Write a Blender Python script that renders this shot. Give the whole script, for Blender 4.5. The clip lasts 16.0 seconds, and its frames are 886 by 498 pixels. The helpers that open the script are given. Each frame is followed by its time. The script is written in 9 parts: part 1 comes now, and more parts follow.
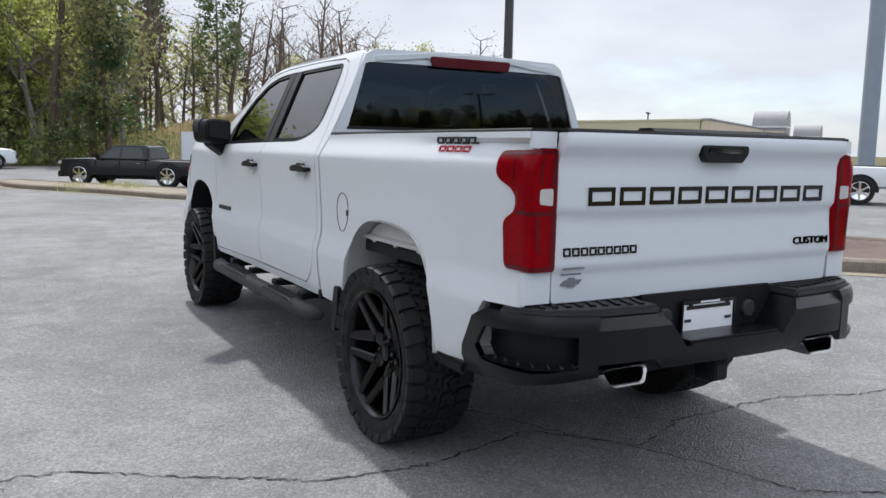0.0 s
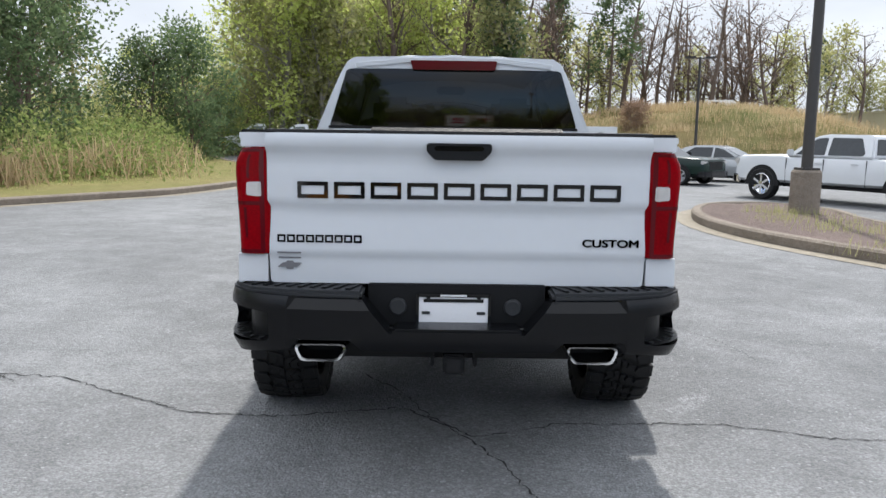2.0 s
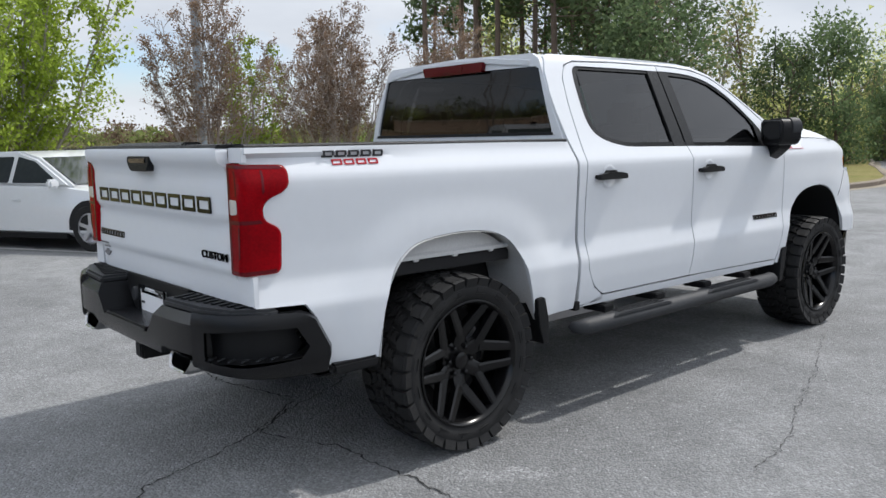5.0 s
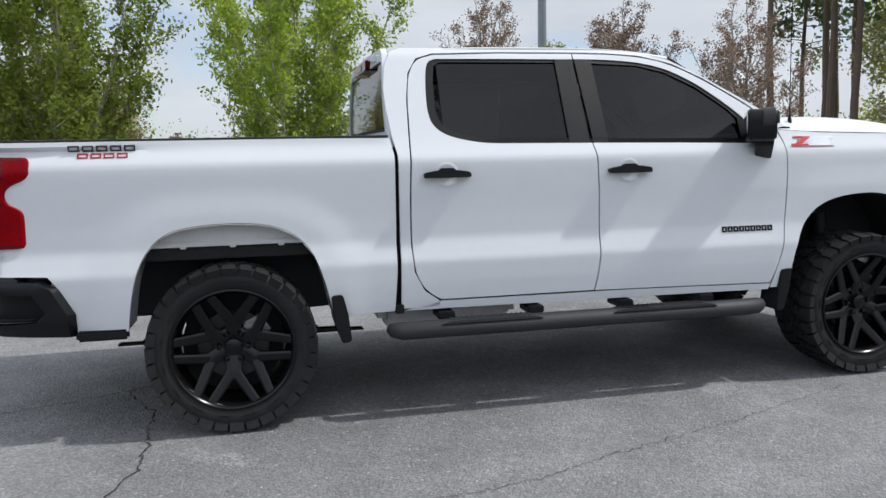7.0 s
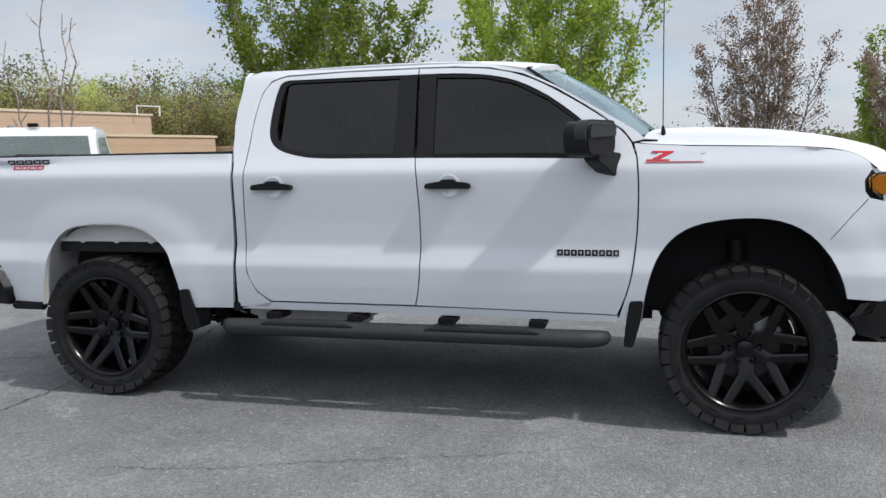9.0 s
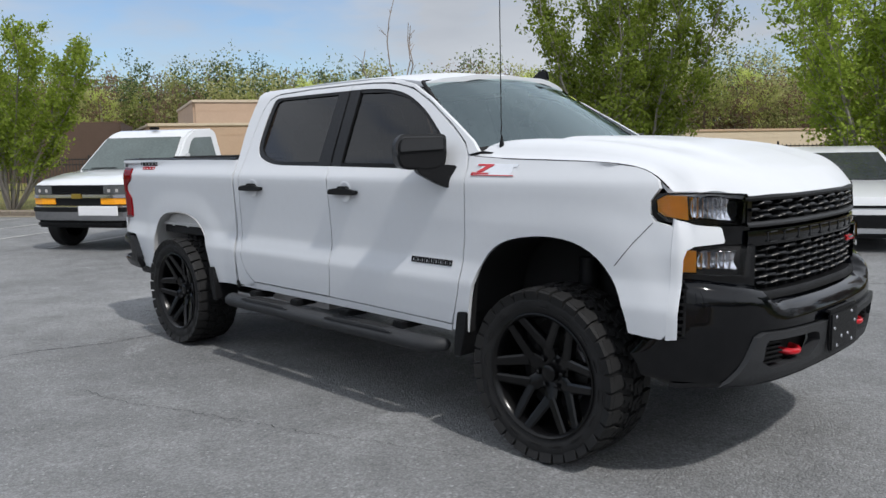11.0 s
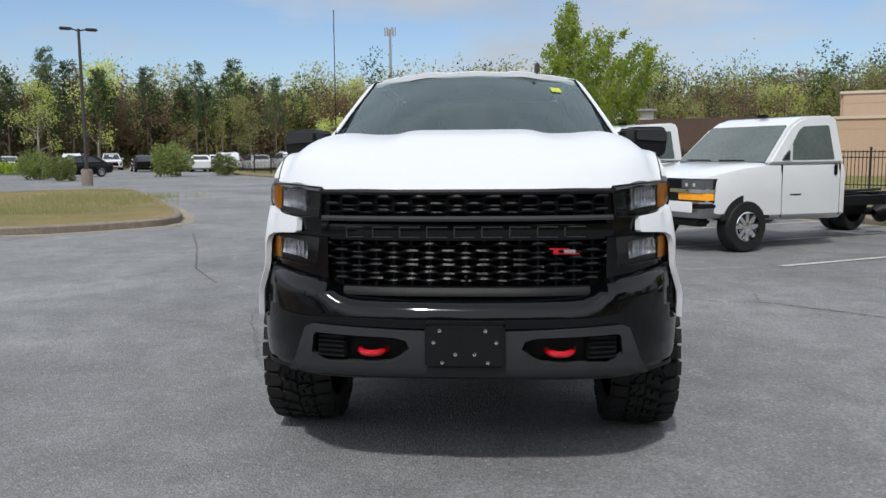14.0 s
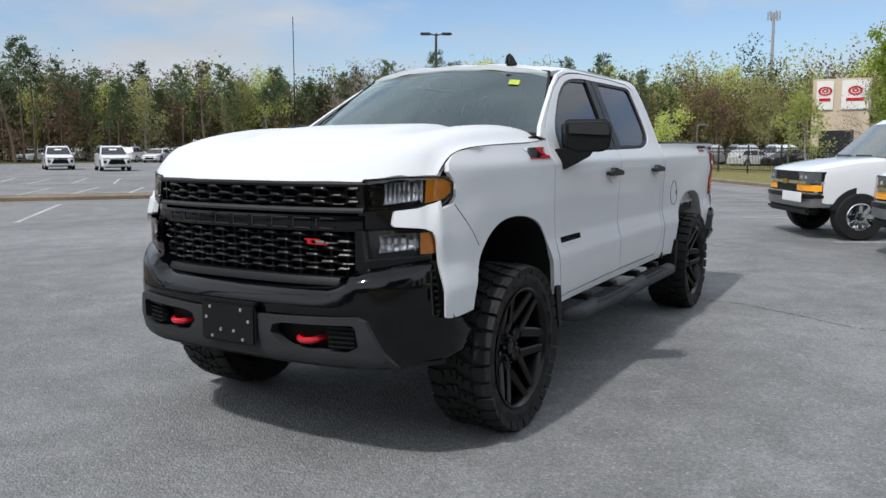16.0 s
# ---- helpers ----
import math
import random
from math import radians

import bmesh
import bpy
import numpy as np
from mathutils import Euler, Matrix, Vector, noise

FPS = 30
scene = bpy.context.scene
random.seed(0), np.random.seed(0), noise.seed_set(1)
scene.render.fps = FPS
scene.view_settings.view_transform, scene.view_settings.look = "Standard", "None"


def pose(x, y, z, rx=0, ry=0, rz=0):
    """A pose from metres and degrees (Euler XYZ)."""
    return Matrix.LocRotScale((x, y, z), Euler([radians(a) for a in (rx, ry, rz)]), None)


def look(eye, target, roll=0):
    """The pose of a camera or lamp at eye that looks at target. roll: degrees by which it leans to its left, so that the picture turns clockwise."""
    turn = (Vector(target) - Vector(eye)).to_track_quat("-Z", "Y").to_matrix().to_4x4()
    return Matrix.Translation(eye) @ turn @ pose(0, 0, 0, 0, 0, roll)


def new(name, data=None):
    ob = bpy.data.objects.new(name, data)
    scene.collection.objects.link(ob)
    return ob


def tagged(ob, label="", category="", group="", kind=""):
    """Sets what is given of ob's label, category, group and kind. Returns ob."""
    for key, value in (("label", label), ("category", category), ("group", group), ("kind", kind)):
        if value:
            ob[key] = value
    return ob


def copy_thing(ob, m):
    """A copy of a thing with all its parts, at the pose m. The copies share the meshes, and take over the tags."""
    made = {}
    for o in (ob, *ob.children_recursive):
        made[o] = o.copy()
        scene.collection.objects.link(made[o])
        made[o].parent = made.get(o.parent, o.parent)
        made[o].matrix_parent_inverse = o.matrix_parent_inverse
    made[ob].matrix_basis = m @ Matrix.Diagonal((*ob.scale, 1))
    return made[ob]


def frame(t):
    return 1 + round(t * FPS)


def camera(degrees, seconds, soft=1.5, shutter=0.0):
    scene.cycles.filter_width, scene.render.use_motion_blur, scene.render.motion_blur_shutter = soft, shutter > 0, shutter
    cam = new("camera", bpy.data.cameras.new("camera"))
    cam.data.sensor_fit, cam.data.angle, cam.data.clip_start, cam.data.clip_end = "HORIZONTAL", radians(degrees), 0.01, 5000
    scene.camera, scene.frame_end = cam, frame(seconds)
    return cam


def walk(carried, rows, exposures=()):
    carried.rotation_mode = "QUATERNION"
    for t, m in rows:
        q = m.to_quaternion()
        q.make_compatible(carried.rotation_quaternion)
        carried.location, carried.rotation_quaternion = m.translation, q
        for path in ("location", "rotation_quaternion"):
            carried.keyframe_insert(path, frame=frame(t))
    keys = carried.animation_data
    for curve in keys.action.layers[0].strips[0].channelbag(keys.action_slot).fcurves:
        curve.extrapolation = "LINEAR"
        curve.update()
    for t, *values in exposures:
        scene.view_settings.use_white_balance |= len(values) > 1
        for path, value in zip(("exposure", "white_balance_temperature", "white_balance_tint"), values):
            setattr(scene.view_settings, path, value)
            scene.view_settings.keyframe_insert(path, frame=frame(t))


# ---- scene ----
cam = camera(57.8, 16.0)

PATH = [
    (0, (-2.56, -3.359, 1.397), (-1.579, -1.635, 1.148), 1.1),
    (0.5, (-2.027, -3.746, 1.423), (-1.258, -1.918, 1.165), 1.2),
    (1, (-1.436, -4.084, 1.419), (-0.902, -2.175, 1.154), 1.0),
    (1.5, (-0.777, -4.269, 1.439), (-0.499, -2.307, 1.166), 0.9),
    (2, (-0.07, -4.371, 1.464), (-0.064, -2.391, 1.181), 0.8),
    (2.5, (0.651, -4.317, 1.483), (0.37, -2.358, 1.19), 0.6),
    (3, (1.349, -4.126, 1.477), (0.777, -2.233, 1.179), 0.2),
    (3.5, (2.031, -3.838, 1.497), (1.169, -2.059, 1.196), 0.1),
    (3.7, (2.31, -3.705, 1.502), (1.34, -1.983, 1.197), -0.0),
    (5.8, (4.348, -1.508, 1.41), (2.626, -0.52, 1.167), -1.2),
    (6, (4.49, -1.24, 1.377), (2.721, -0.338, 1.135), -1.2),
    (6.5, (4.852, -0.549, 1.398), (2.986, 0.128, 1.157), -1.4),
    (7, (5.044, 0.162, 1.372), (3.11, 0.611, 1.136), -1.2),
    (7.5, (5.146, 0.93, 1.37), (3.171, 1.144, 1.136), -1.3),
    (8, (5.189, 1.713, 1.366), (3.203, 1.69, 1.138), -1.1),
    (8.5, (5.216, 2.471, 1.386), (3.245, 2.22, 1.162), -1.0),
    (9, (5.168, 3.21, 1.409), (3.242, 2.719, 1.185), -1.0),
    (9.2, (5.112, 3.507, 1.433), (3.213, 2.919, 1.209), -1.0),
    (11.3, (3.622, 6.384, 1.511), (2.349, 4.863, 1.26), -1.2),
    (11.5, (3.393, 6.607, 1.509), (2.205, 5.018, 1.258), -1.2),
    (12, (2.807, 7.081, 1.489), (1.851, 5.341, 1.247), -0.9),
    (12.5, (2.17, 7.518, 1.477), (1.479, 5.656, 1.238), -0.8),
    (13, (1.457, 7.823, 1.46), (1.042, 5.881, 1.222), -0.7),
    (13.5, (0.649, 7.979, 1.453), (0.506, 5.998, 1.217), -0.5),
    (14, (-0.109, 7.974, 1.437), (0.011, 5.991, 1.199), -0.4),
    (14.5, (-0.872, 7.947, 1.446), (-0.5, 5.997, 1.205), -0.6),
    (15, (-1.547, 7.807, 1.421), (-0.939, 5.917, 1.179), -0.5),
    (15.5, (-2.162, 7.605, 1.42), (-1.343, 5.797, 1.174), -0.2),
    (16, (-2.661, 7.324, 1.428), (-1.661, 5.61, 1.178), -0.1),
]
walk(cam, [(t, look(eye, target, roll)) for t, eye, target, roll in PATH], ((0.0, 0.62), (2.5, 0.80), (4.5, 0.60), (6.5, 0.42), (8.5, 0.36), (11.0, 0.10), (13.0, 0.08), (14.5, 0.12), (16.0, 0.20)))

# ---- light ----
world = bpy.data.worlds.new("sky")
scene.world = world
world.use_nodes = True
wn, wl = world.node_tree.nodes, world.node_tree.links
SUN_EL, SUN_AZ = 53.0, 10.0          # degrees above the horizon; from +y towards +x
sky = wn.new("ShaderNodeTexSky")
sky.sky_type = "NISHITA"
sky.sun_disc = False
sky.sun_elevation = radians(SUN_EL)
sky.sun_rotation = radians(SUN_AZ)
sky.air_density, sky.dust_density, sky.ozone_density = 1.0, 1.0, 1.4
bg = wn["Background"]
bg.inputs["Strength"].default_value = 0.110
# thin broken cloud over the blue
tc = wn.new("ShaderNodeTexCoord")
mp = wn.new("ShaderNodeMapping")
mp.inputs["Scale"].default_value = (1.3, 1.3, 4.2)
mp.inputs["Location"].default_value = (0.35, 0.1, 0.0)
cn = wn.new("ShaderNodeTexNoise")
cn.inputs["Scale"].default_value = 2.2
cn.inputs["Detail"].default_value = 5.0
cn.inputs["Roughness"].default_value = 0.55
cr = wn.new("ShaderNodeValToRGB")
cr.color_ramp.elements[0].position, cr.color_ramp.elements[0].color = 0.38, (0.0, 0.0, 0.0, 1)
cr.color_ramp.elements[1].position, cr.color_ramp.elements[1].color = 0.60, (0.95, 0.95, 0.95, 1)
cn2 = wn.new("ShaderNodeTexNoise")
cn2.inputs["Scale"].default_value = 3.1
cn2.inputs["Detail"].default_value = 6.0
cc = wn.new("ShaderNodeValToRGB")
cc.color_ramp.elements[0].position, cc.color_ramp.elements[0].color = 0.3, (4.0, 4.25, 4.7, 1)
cc.color_ramp.elements[1].position, cc.color_ramp.elements[1].color = 0.7, (5.2, 5.45, 5.85, 1)
cm = wn.new("ShaderNodeMix")
cm.data_type = "RGBA"
wl.new(tc.outputs["Generated"], mp.inputs["Vector"])
wl.new(mp.outputs["Vector"], cn.inputs["Vector"])
wl.new(mp.outputs["Vector"], cn2.inputs["Vector"])
wl.new(cn.outputs["Fac"], cr.inputs["Fac"])
wl.new(cn2.outputs["Fac"], cc.inputs["Fac"])
wl.new(cr.outputs["Color"], cm.inputs["Factor"])
clear = wn.new("ShaderNodeVectorMath")
clear.operation = "MULTIPLY"
clear.inputs[1].default_value = (0.93, 1.0, 1.12)
wl.new(sky.outputs["Color"], clear.inputs[0])
wl.new(clear.outputs["Vector"], cm.inputs["A"])
wl.new(cc.outputs["Color"], cm.inputs["B"])
# a thinly clouded sky is brightest half way up, and deeper again overhead
sx = wn.new("ShaderNodeSeparateXYZ")
up = wn.new("ShaderNodeMapRange")
up.inputs["From Min"].default_value, up.inputs["From Max"].default_value = 0.19, 0.34
up.inputs["To Min"].default_value, up.inputs["To Max"].default_value = 1.0, 1.85
gain = wn.new("ShaderNodeVectorMath")
gain.operation = "SCALE"
wl.new(tc.outputs["Generated"], sx.inputs["Vector"])
wl.new(sx.outputs["Z"], up.inputs["Value"])
wl.new(cm.outputs["Result"], gain.inputs[0])
deep = wn.new("ShaderNodeMapRange")
deep.inputs["From Min"].default_value, deep.inputs["From Max"].default_value = 0.55, 0.95
deep.inputs["To Min"].default_value, deep.inputs["To Max"].default_value = 1.0, 0.7
both = wn.new("ShaderNodeMath")
both.operation = "MULTIPLY"
wl.new(sx.outputs["Z"], deep.inputs["Value"])
wl.new(up.outputs["Result"], both.inputs[0])
wl.new(deep.outputs["Result"], both.inputs[1])
wl.new(both.outputs[0], gain.inputs["Scale"])
wl.new(gain.outputs["Vector"], bg.inputs["Color"])
# the cloud thins out away from the sun
side = wn.new("ShaderNodeMath")
side.operation = "MULTIPLY_ADD"
side.inputs[1].default_value, side.inputs[2].default_value = 0.15, 0.015
cover = wn.new("ShaderNodeMath")
cover.operation = "ADD"
wl.new(sx.outputs["Y"], side.inputs[0])
wl.new(cn.outputs["Fac"], cover.inputs[0])
wl.new(side.outputs[0], cover.inputs[1])
# and closes overhead
over = wn.new("ShaderNodeMath")
over.operation = "MULTIPLY_ADD"
over.inputs[1].default_value = 0.45
wl.new(sx.outputs["Z"], over.inputs[0])
wl.new(cover.outputs[0], over.inputs[2])
wl.new(over.outputs[0], cr.inputs["Fac"])

sun = new("sun", bpy.data.lights.new("sun", "SUN"))
sun.data.energy, sun.data.angle, sun.data.color = 2.5, radians(2.0), (1.0, 0.97, 0.93)
_az, _el = radians(SUN_AZ), radians(SUN_EL)
sun.matrix_world = look((40 * math.sin(_az) * math.cos(_el), 40 * math.cos(_az) * math.cos(_el), 40 * math.sin(_el)), (0, 0, 0))


# ---- materials ----
def material(name, color, rough=0.5, metal=0.0, spec=0.5, coat=0.0, vary=0.0, scale=8.0, bump=0.0, bump_scale=60.0, alpha=1.0, transmission=0.0, emit=0.0, random_hue=0.0, ior=1.45):
    """A surface with two scales of variation in its colour, and a fine relief."""
    m = bpy.data.materials.new(name)
    m.use_nodes = True
    n, l = m.node_tree.nodes, m.node_tree.links
    b = n["Principled BSDF"]
    b.inputs["Base Color"].default_value = (*color, 1)
    b.inputs["Roughness"].default_value = rough
    b.inputs["Metallic"].default_value = metal
    b.inputs["Specular IOR Level"].default_value = spec
    b.inputs["Coat Weight"].default_value = coat
    b.inputs["Coat Roughness"].default_value = 0.03
    b.inputs["Alpha"].default_value = alpha
    b.inputs["Transmission Weight"].default_value = transmission
    b.inputs["IOR"].default_value = ior
    if emit:
        b.inputs["Emission Color"].default_value = (*color, 1)
        b.inputs["Emission Strength"].default_value = emit
    co = n.new("ShaderNodeTexCoord")
    if vary:
        big, small = n.new("ShaderNodeTexNoise"), n.new("ShaderNodeTexNoise")
        big.inputs["Scale"].default_value, small.inputs["Scale"].default_value = scale, scale * 14
        big.inputs["Detail"].default_value = small.inputs["Detail"].default_value = 4.0
        add = n.new("ShaderNodeMath")
        add.operation = "ADD"
        l.new(co.outputs["Object"], big.inputs["Vector"])
        l.new(co.outputs["Object"], small.inputs["Vector"])
        l.new(big.outputs["Fac"], add.inputs[0])
        l.new(small.outputs["Fac"], add.inputs[1])
        ramp = n.new("ShaderNodeMapRange")
        ramp.inputs["From Min"].default_value, ramp.inputs["From Max"].default_value = 0.6, 1.4
        ramp.inputs["To Min"].default_value, ramp.inputs["To Max"].default_value = 1 - vary, 1 + vary
        l.new(add.outputs[0], ramp.inputs["Value"])
        hsv = n.new("ShaderNodeHueSaturation")
        hsv.inputs["Color"].default_value = (*color, 1)
        l.new(ramp.outputs["Result"], hsv.inputs["Value"])
        if random_hue:
            info = n.new("ShaderNodeObjectInfo")
            hr = n.new("ShaderNodeMapRange")
            hr.inputs["To Min"].default_value, hr.inputs["To Max"].default_value = 0.5 - random_hue, 0.5 + random_hue
            l.new(info.outputs["Random"], hr.inputs["Value"])
            l.new(hr.outputs["Result"], hsv.inputs["Hue"])
        l.new(hsv.outputs["Color"], b.inputs["Base Color"])
    if bump:
        bn, bp = n.new("ShaderNodeTexNoise"), n.new("ShaderNodeBump")
        bn.inputs["Scale"].default_value, bn.inputs["Detail"].default_value = bump_scale, 5.0
        bp.inputs["Strength"].default_value, bp.inputs["Distance"].default_value = bump, 0.01
        l.new(co.outputs["Object"], bn.inputs["Vector"])
        l.new(bn.outputs["Fac"], bp.inputs["Height"])
        l.new(bp.outputs["Normal"], b.inputs["Normal"])
    return m


WHITE = material("white_paint", (0.61, 0.63, 0.66), 0.4, spec=0.12, coat=0.22, vary=0.015, scale=1.5)
GLOSS = material("gloss_black_paint", (0.0016, 0.0019, 0.0028), 0.06, spec=0.5, coat=0.0, vary=0.1, scale=2)
GRILLE_BLACK = material("moulded_black_plastic", (0.0040, 0.0043, 0.0054), 0.27, spec=0.34, vary=0.15, scale=6, bump=0.1, bump_scale=500)
SATIN = material("satin_black_plastic", (0.0085, 0.0088, 0.0098), 0.42, spec=0.22, vary=0.15, scale=6, bump=0.15, bump_scale=500)
GREY_PL = material("grey_plastic", (0.034, 0.0355, 0.0385), 0.50, spec=0.22, vary=0.12, scale=6, bump=0.15, bump_scale=500)
# near black; also stands in for shade in hollows and gaps
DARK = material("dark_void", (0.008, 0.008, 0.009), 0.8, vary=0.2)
RUBBER = material("tyre_rubber", (0.017, 0.017, 0.0175), 0.62, spec=0.22, vary=0.3, scale=9, bump=0.2, bump_scale=220)
RIM = material("black_alloy", (0.004, 0.004, 0.0045), 0.22, spec=0.35, coat=0.0, vary=0.1)
STEEL = material("bare_steel", (0.32, 0.32, 0.33), 0.4, metal=1.0, vary=0.15, scale=20)
# disc steel far darker than STEEL: the wheel's inner shade is in the colour
DISC = material("shaded_disc_steel", (0.06, 0.06, 0.06), 0.5, metal=0.8, vary=0.2, scale=20)
REFLECTOR = material("lamp_reflector", (0.86, 0.87, 0.89), 0.20, metal=1.0, vary=0.3, scale=40)
CHROME = material("chrome", (0.75, 0.76, 0.78), 0.08, metal=1.0, vary=0.03)
TIPSTEEL = material("polished_exhaust_steel", (0.36, 0.36, 0.36), 0.16, metal=1.0, vary=0.1)
MIRROR = material("door_mirror_glass", (0.30, 0.31, 0.33), 0.03, metal=1.0, vary=0.02)
RED_LENS = material("red_lens", (0.21, 0.0008, 0.004), 0.14, spec=0.09, coat=0.0, vary=0.35, scale=7)
RED_DARK = material("dark_red_lens", (0.09, 0.002, 0.006), 0.12, spec=0.3, vary=0.1)
CLEAR_LENS = material("clear_lens", (0.50, 0.48, 0.47), 0.1, coat=1.0, vary=0.1, scale=30)
AMBER = material("amber_lens", (1.0, 0.40, 0.02), 0.2, coat=0.6, vary=0.12, scale=30)
RED = material("red_paint", (0.50, 0.008, 0.018), 0.3, coat=0.6, vary=0.05)
PRIMER = material("grey_inner_panel", (0.52, 0.52, 0.52), 0.55, vary=0.1, scale=7)
SILVER = material("silver_paint", (0.5, 0.5, 0.52), 0.35, metal=0.6)
PLATE = material("plate_white", (0.78, 0.78, 0.8), 0.4, vary=0.03)
INTERIOR = material("dark_trim_cloth", (0.09, 0.094, 0.098), 0.9, vary=0.2, scale=12)


def glass(name, color, gloss=0.02, ior=1.5, sheen=(0.8, 0.8, 0.8)):
    """Tinted pane: part of the light goes straight through, the rest is mirrored off."""
    m = bpy.data.materials.new(name)
    m.use_nodes = True
    n, l = m.node_tree.nodes, m.node_tree.links
    n.remove(n["Principled BSDF"])
    t, g, fr, mx = n.new("ShaderNodeBsdfTransparent"), n.new("ShaderNodeBsdfGlossy"), n.new("ShaderNodeFresnel"), n.new("ShaderNodeMixShader")
    t.inputs["Color"].default_value = (*color, 1)
    g.inputs["Roughness"].default_value = gloss
    g.inputs["Color"].default_value = (*sheen, 1)
    fr.inputs["IOR"].default_value = ior
    l.new(fr.outputs["Fac"], mx.inputs["Fac"])
    l.new(t.outputs["BSDF"], mx.inputs[1])
    l.new(g.outputs["BSDF"], mx.inputs[2])
    l.new(mx.outputs["Shader"], n["Material Output"].inputs["Surface"])
    return m


TINT = glass("privacy_glass", (0.045, 0.045, 0.05))
CLEAR = glass("windscreen_glass", (0.68, 0.82, 0.82), 0.05, ior=2.6, sheen=(0.74, 0.90, 0.93))
CAR_GLASS = glass("car_glass", (0.16, 0.18, 0.19))
COVER = glass("lamp_cover", (0.93, 0.93, 0.95))


# ---- shapes ----
def part(name, bm, mat, parent=None, label="", smooth=True, sharp=35.0):
    """Links a bmesh as one mesh object, under a thing or a part if one is given."""
    me = bpy.data.meshes.new(name)
    if smooth:
        bm.normal_update()
        for fc in bm.faces:
            fc.smooth = True
        lim = radians(sharp)
        for e in bm.edges:
            if len(e.link_faces) != 2 or e.calc_face_angle(0) > lim:
                e.smooth = False
    bm.to_mesh(me)
    bm.free()
    if mat:
        me.materials.append(mat)
    ob = new(name, me)
    if parent:
        ob.parent = parent
    if label:
        ob["label"] = label
    return ob


def thing(name, label, category, group="", m=None):
    ob = tagged(new(name), label, category, group)
    ob.empty_display_size = 0.2
    if m is not None:
        ob.matrix_basis = m
    return ob


def lerp(x, pts):
    """Smooth reading of a table of (x, value)."""
    if x <= pts[0][0]:
        return pts[0][1]
    for (a, u), (b, v) in zip(pts, pts[1:]):
        if x <= b:
            k = (x - a) / (b - a)
            return u + (v - u) * k
    return pts[-1][1]


def hermite(x, pts):
    """As lerp(), rounded at the knots."""
    n = len(pts)
    if x <= pts[0][0]:
        return pts[0][1]
    if x >= pts[-1][0]:
        return pts[-1][1]
    for i in range(n - 1):
        a, u = pts[i]
        b, v = pts[i + 1]
        if x <= b:
            h = b - a
            m0 = (v - pts[i - 1][1]) / (b - pts[i - 1][0]) if i > 0 else (v - u) / h
            m1 = (pts[i + 2][1] - u) / (pts[i + 2][0] - a) if i + 2 < n else (v - u) / h
            k = (x - a) / h
            return (2 * k**3 - 3 * k**2 + 1) * u + (k**3 - 2 * k**2 + k) * h * m0 + (-2 * k**3 + 3 * k**2) * v + (k**3 - k**2) * h * m1


def curve_pts(pts, n=4, closed=False):
    """A rounder line through the given points."""
    out, c = [], len(pts)
    for i in range(c if closed else c - 1):
        p1, p2 = Vector(pts[i]), Vector(pts[(i + 1) % c])
        p0 = Vector(pts[(i - 1) % c]) if closed or i > 0 else p1
        p3 = Vector(pts[(i + 2) % c]) if closed or i + 2 < c else p2
        for k in range(n):
            t = k / n
            out.append(tuple(0.5 * ((2 * p1) + (p2 - p0) * t + (2 * p0 - 5 * p1 + 4 * p2 - p3) * t * t + (3 * p1 - p0 - 3 * p2 + p3) * t**3)))
    if not closed:
        out.append(tuple(pts[-1]))
    return out


def round_poly(pts, r=0.03, n=4):
    """A polygon with its corners rounded."""
    out, c = [], len(pts)
    for i in range(c):
        p, a, b = Vector(pts[i]), Vector(pts[i - 1]), Vector(pts[(i + 1) % c])
        ra = min(r, (a - p).length * 0.45)
        rb = min(r, (b - p).length * 0.45)
        s, e = p + (a - p).normalized() * ra, p + (b - p).normalized() * rb
        for k in range(n + 1):
            t = k / n
            out.append(tuple((1 - t) ** 2 * s + 2 * t * (1 - t) * p + t * t * e))
    return out


def sheet(outline, place, out, step=0.08, lip=None, bm=None):
    """A panel: a flat outline (u, v), cut into a net and laid onto place(u, v). out: which way it faces. lip: how its rim is turned inwards."""
    own = bmesh.new()
    vs = [own.verts.new((u, v, 0)) for u, v in outline]
    own.faces.new(vs)
    us, ws = [p[0] for p in outline], [p[1] for p in outline]
    su, sv = step if isinstance(step, tuple) else (step, step)
    for axis, lo, hi, s in ((0, min(us), max(us), su), (1, min(ws), max(ws), sv)):
        c = math.floor(lo / s) * s + s
        while c < hi - 1e-4:
            co, no = [0, 0, 0], [0, 0, 0]
            co[axis], no[axis] = c, 1
            bmesh.ops.bisect_plane(own, geom=own.verts[:] + own.edges[:] + own.faces[:], dist=1e-5, plane_co=co, plane_no=no)
            c += s
    bmesh.ops.triangulate(own, faces=[fc for fc in own.faces if len(fc.verts) > 4])
    for v in own.verts:
        v.co = place(v.co.x, v.co.y)
    own.normal_update()
    want = Vector(out)
    if sum(fc.normal.dot(want) * fc.calc_area() for fc in own.faces) < 0:
        bmesh.ops.reverse_faces(own, faces=own.faces[:])
    if lip:
        rim = [e for e in own.edges if e.is_boundary]
        r = bmesh.ops.extrude_edge_only(own, edges=rim)
        bmesh.ops.translate(own, verts=[g for g in r["geom"] if isinstance(g, bmesh.types.BMVert)], vec=lip)
    if bm is None:
        return own
    merge(bm, own)
    return bm


def merge(bm, other):
    me = bpy.data.meshes.new("tmp")
    other.to_mesh(me)
    other.free()
    bm.from_mesh(me)
    bpy.data.meshes.remove(me)
    return bm


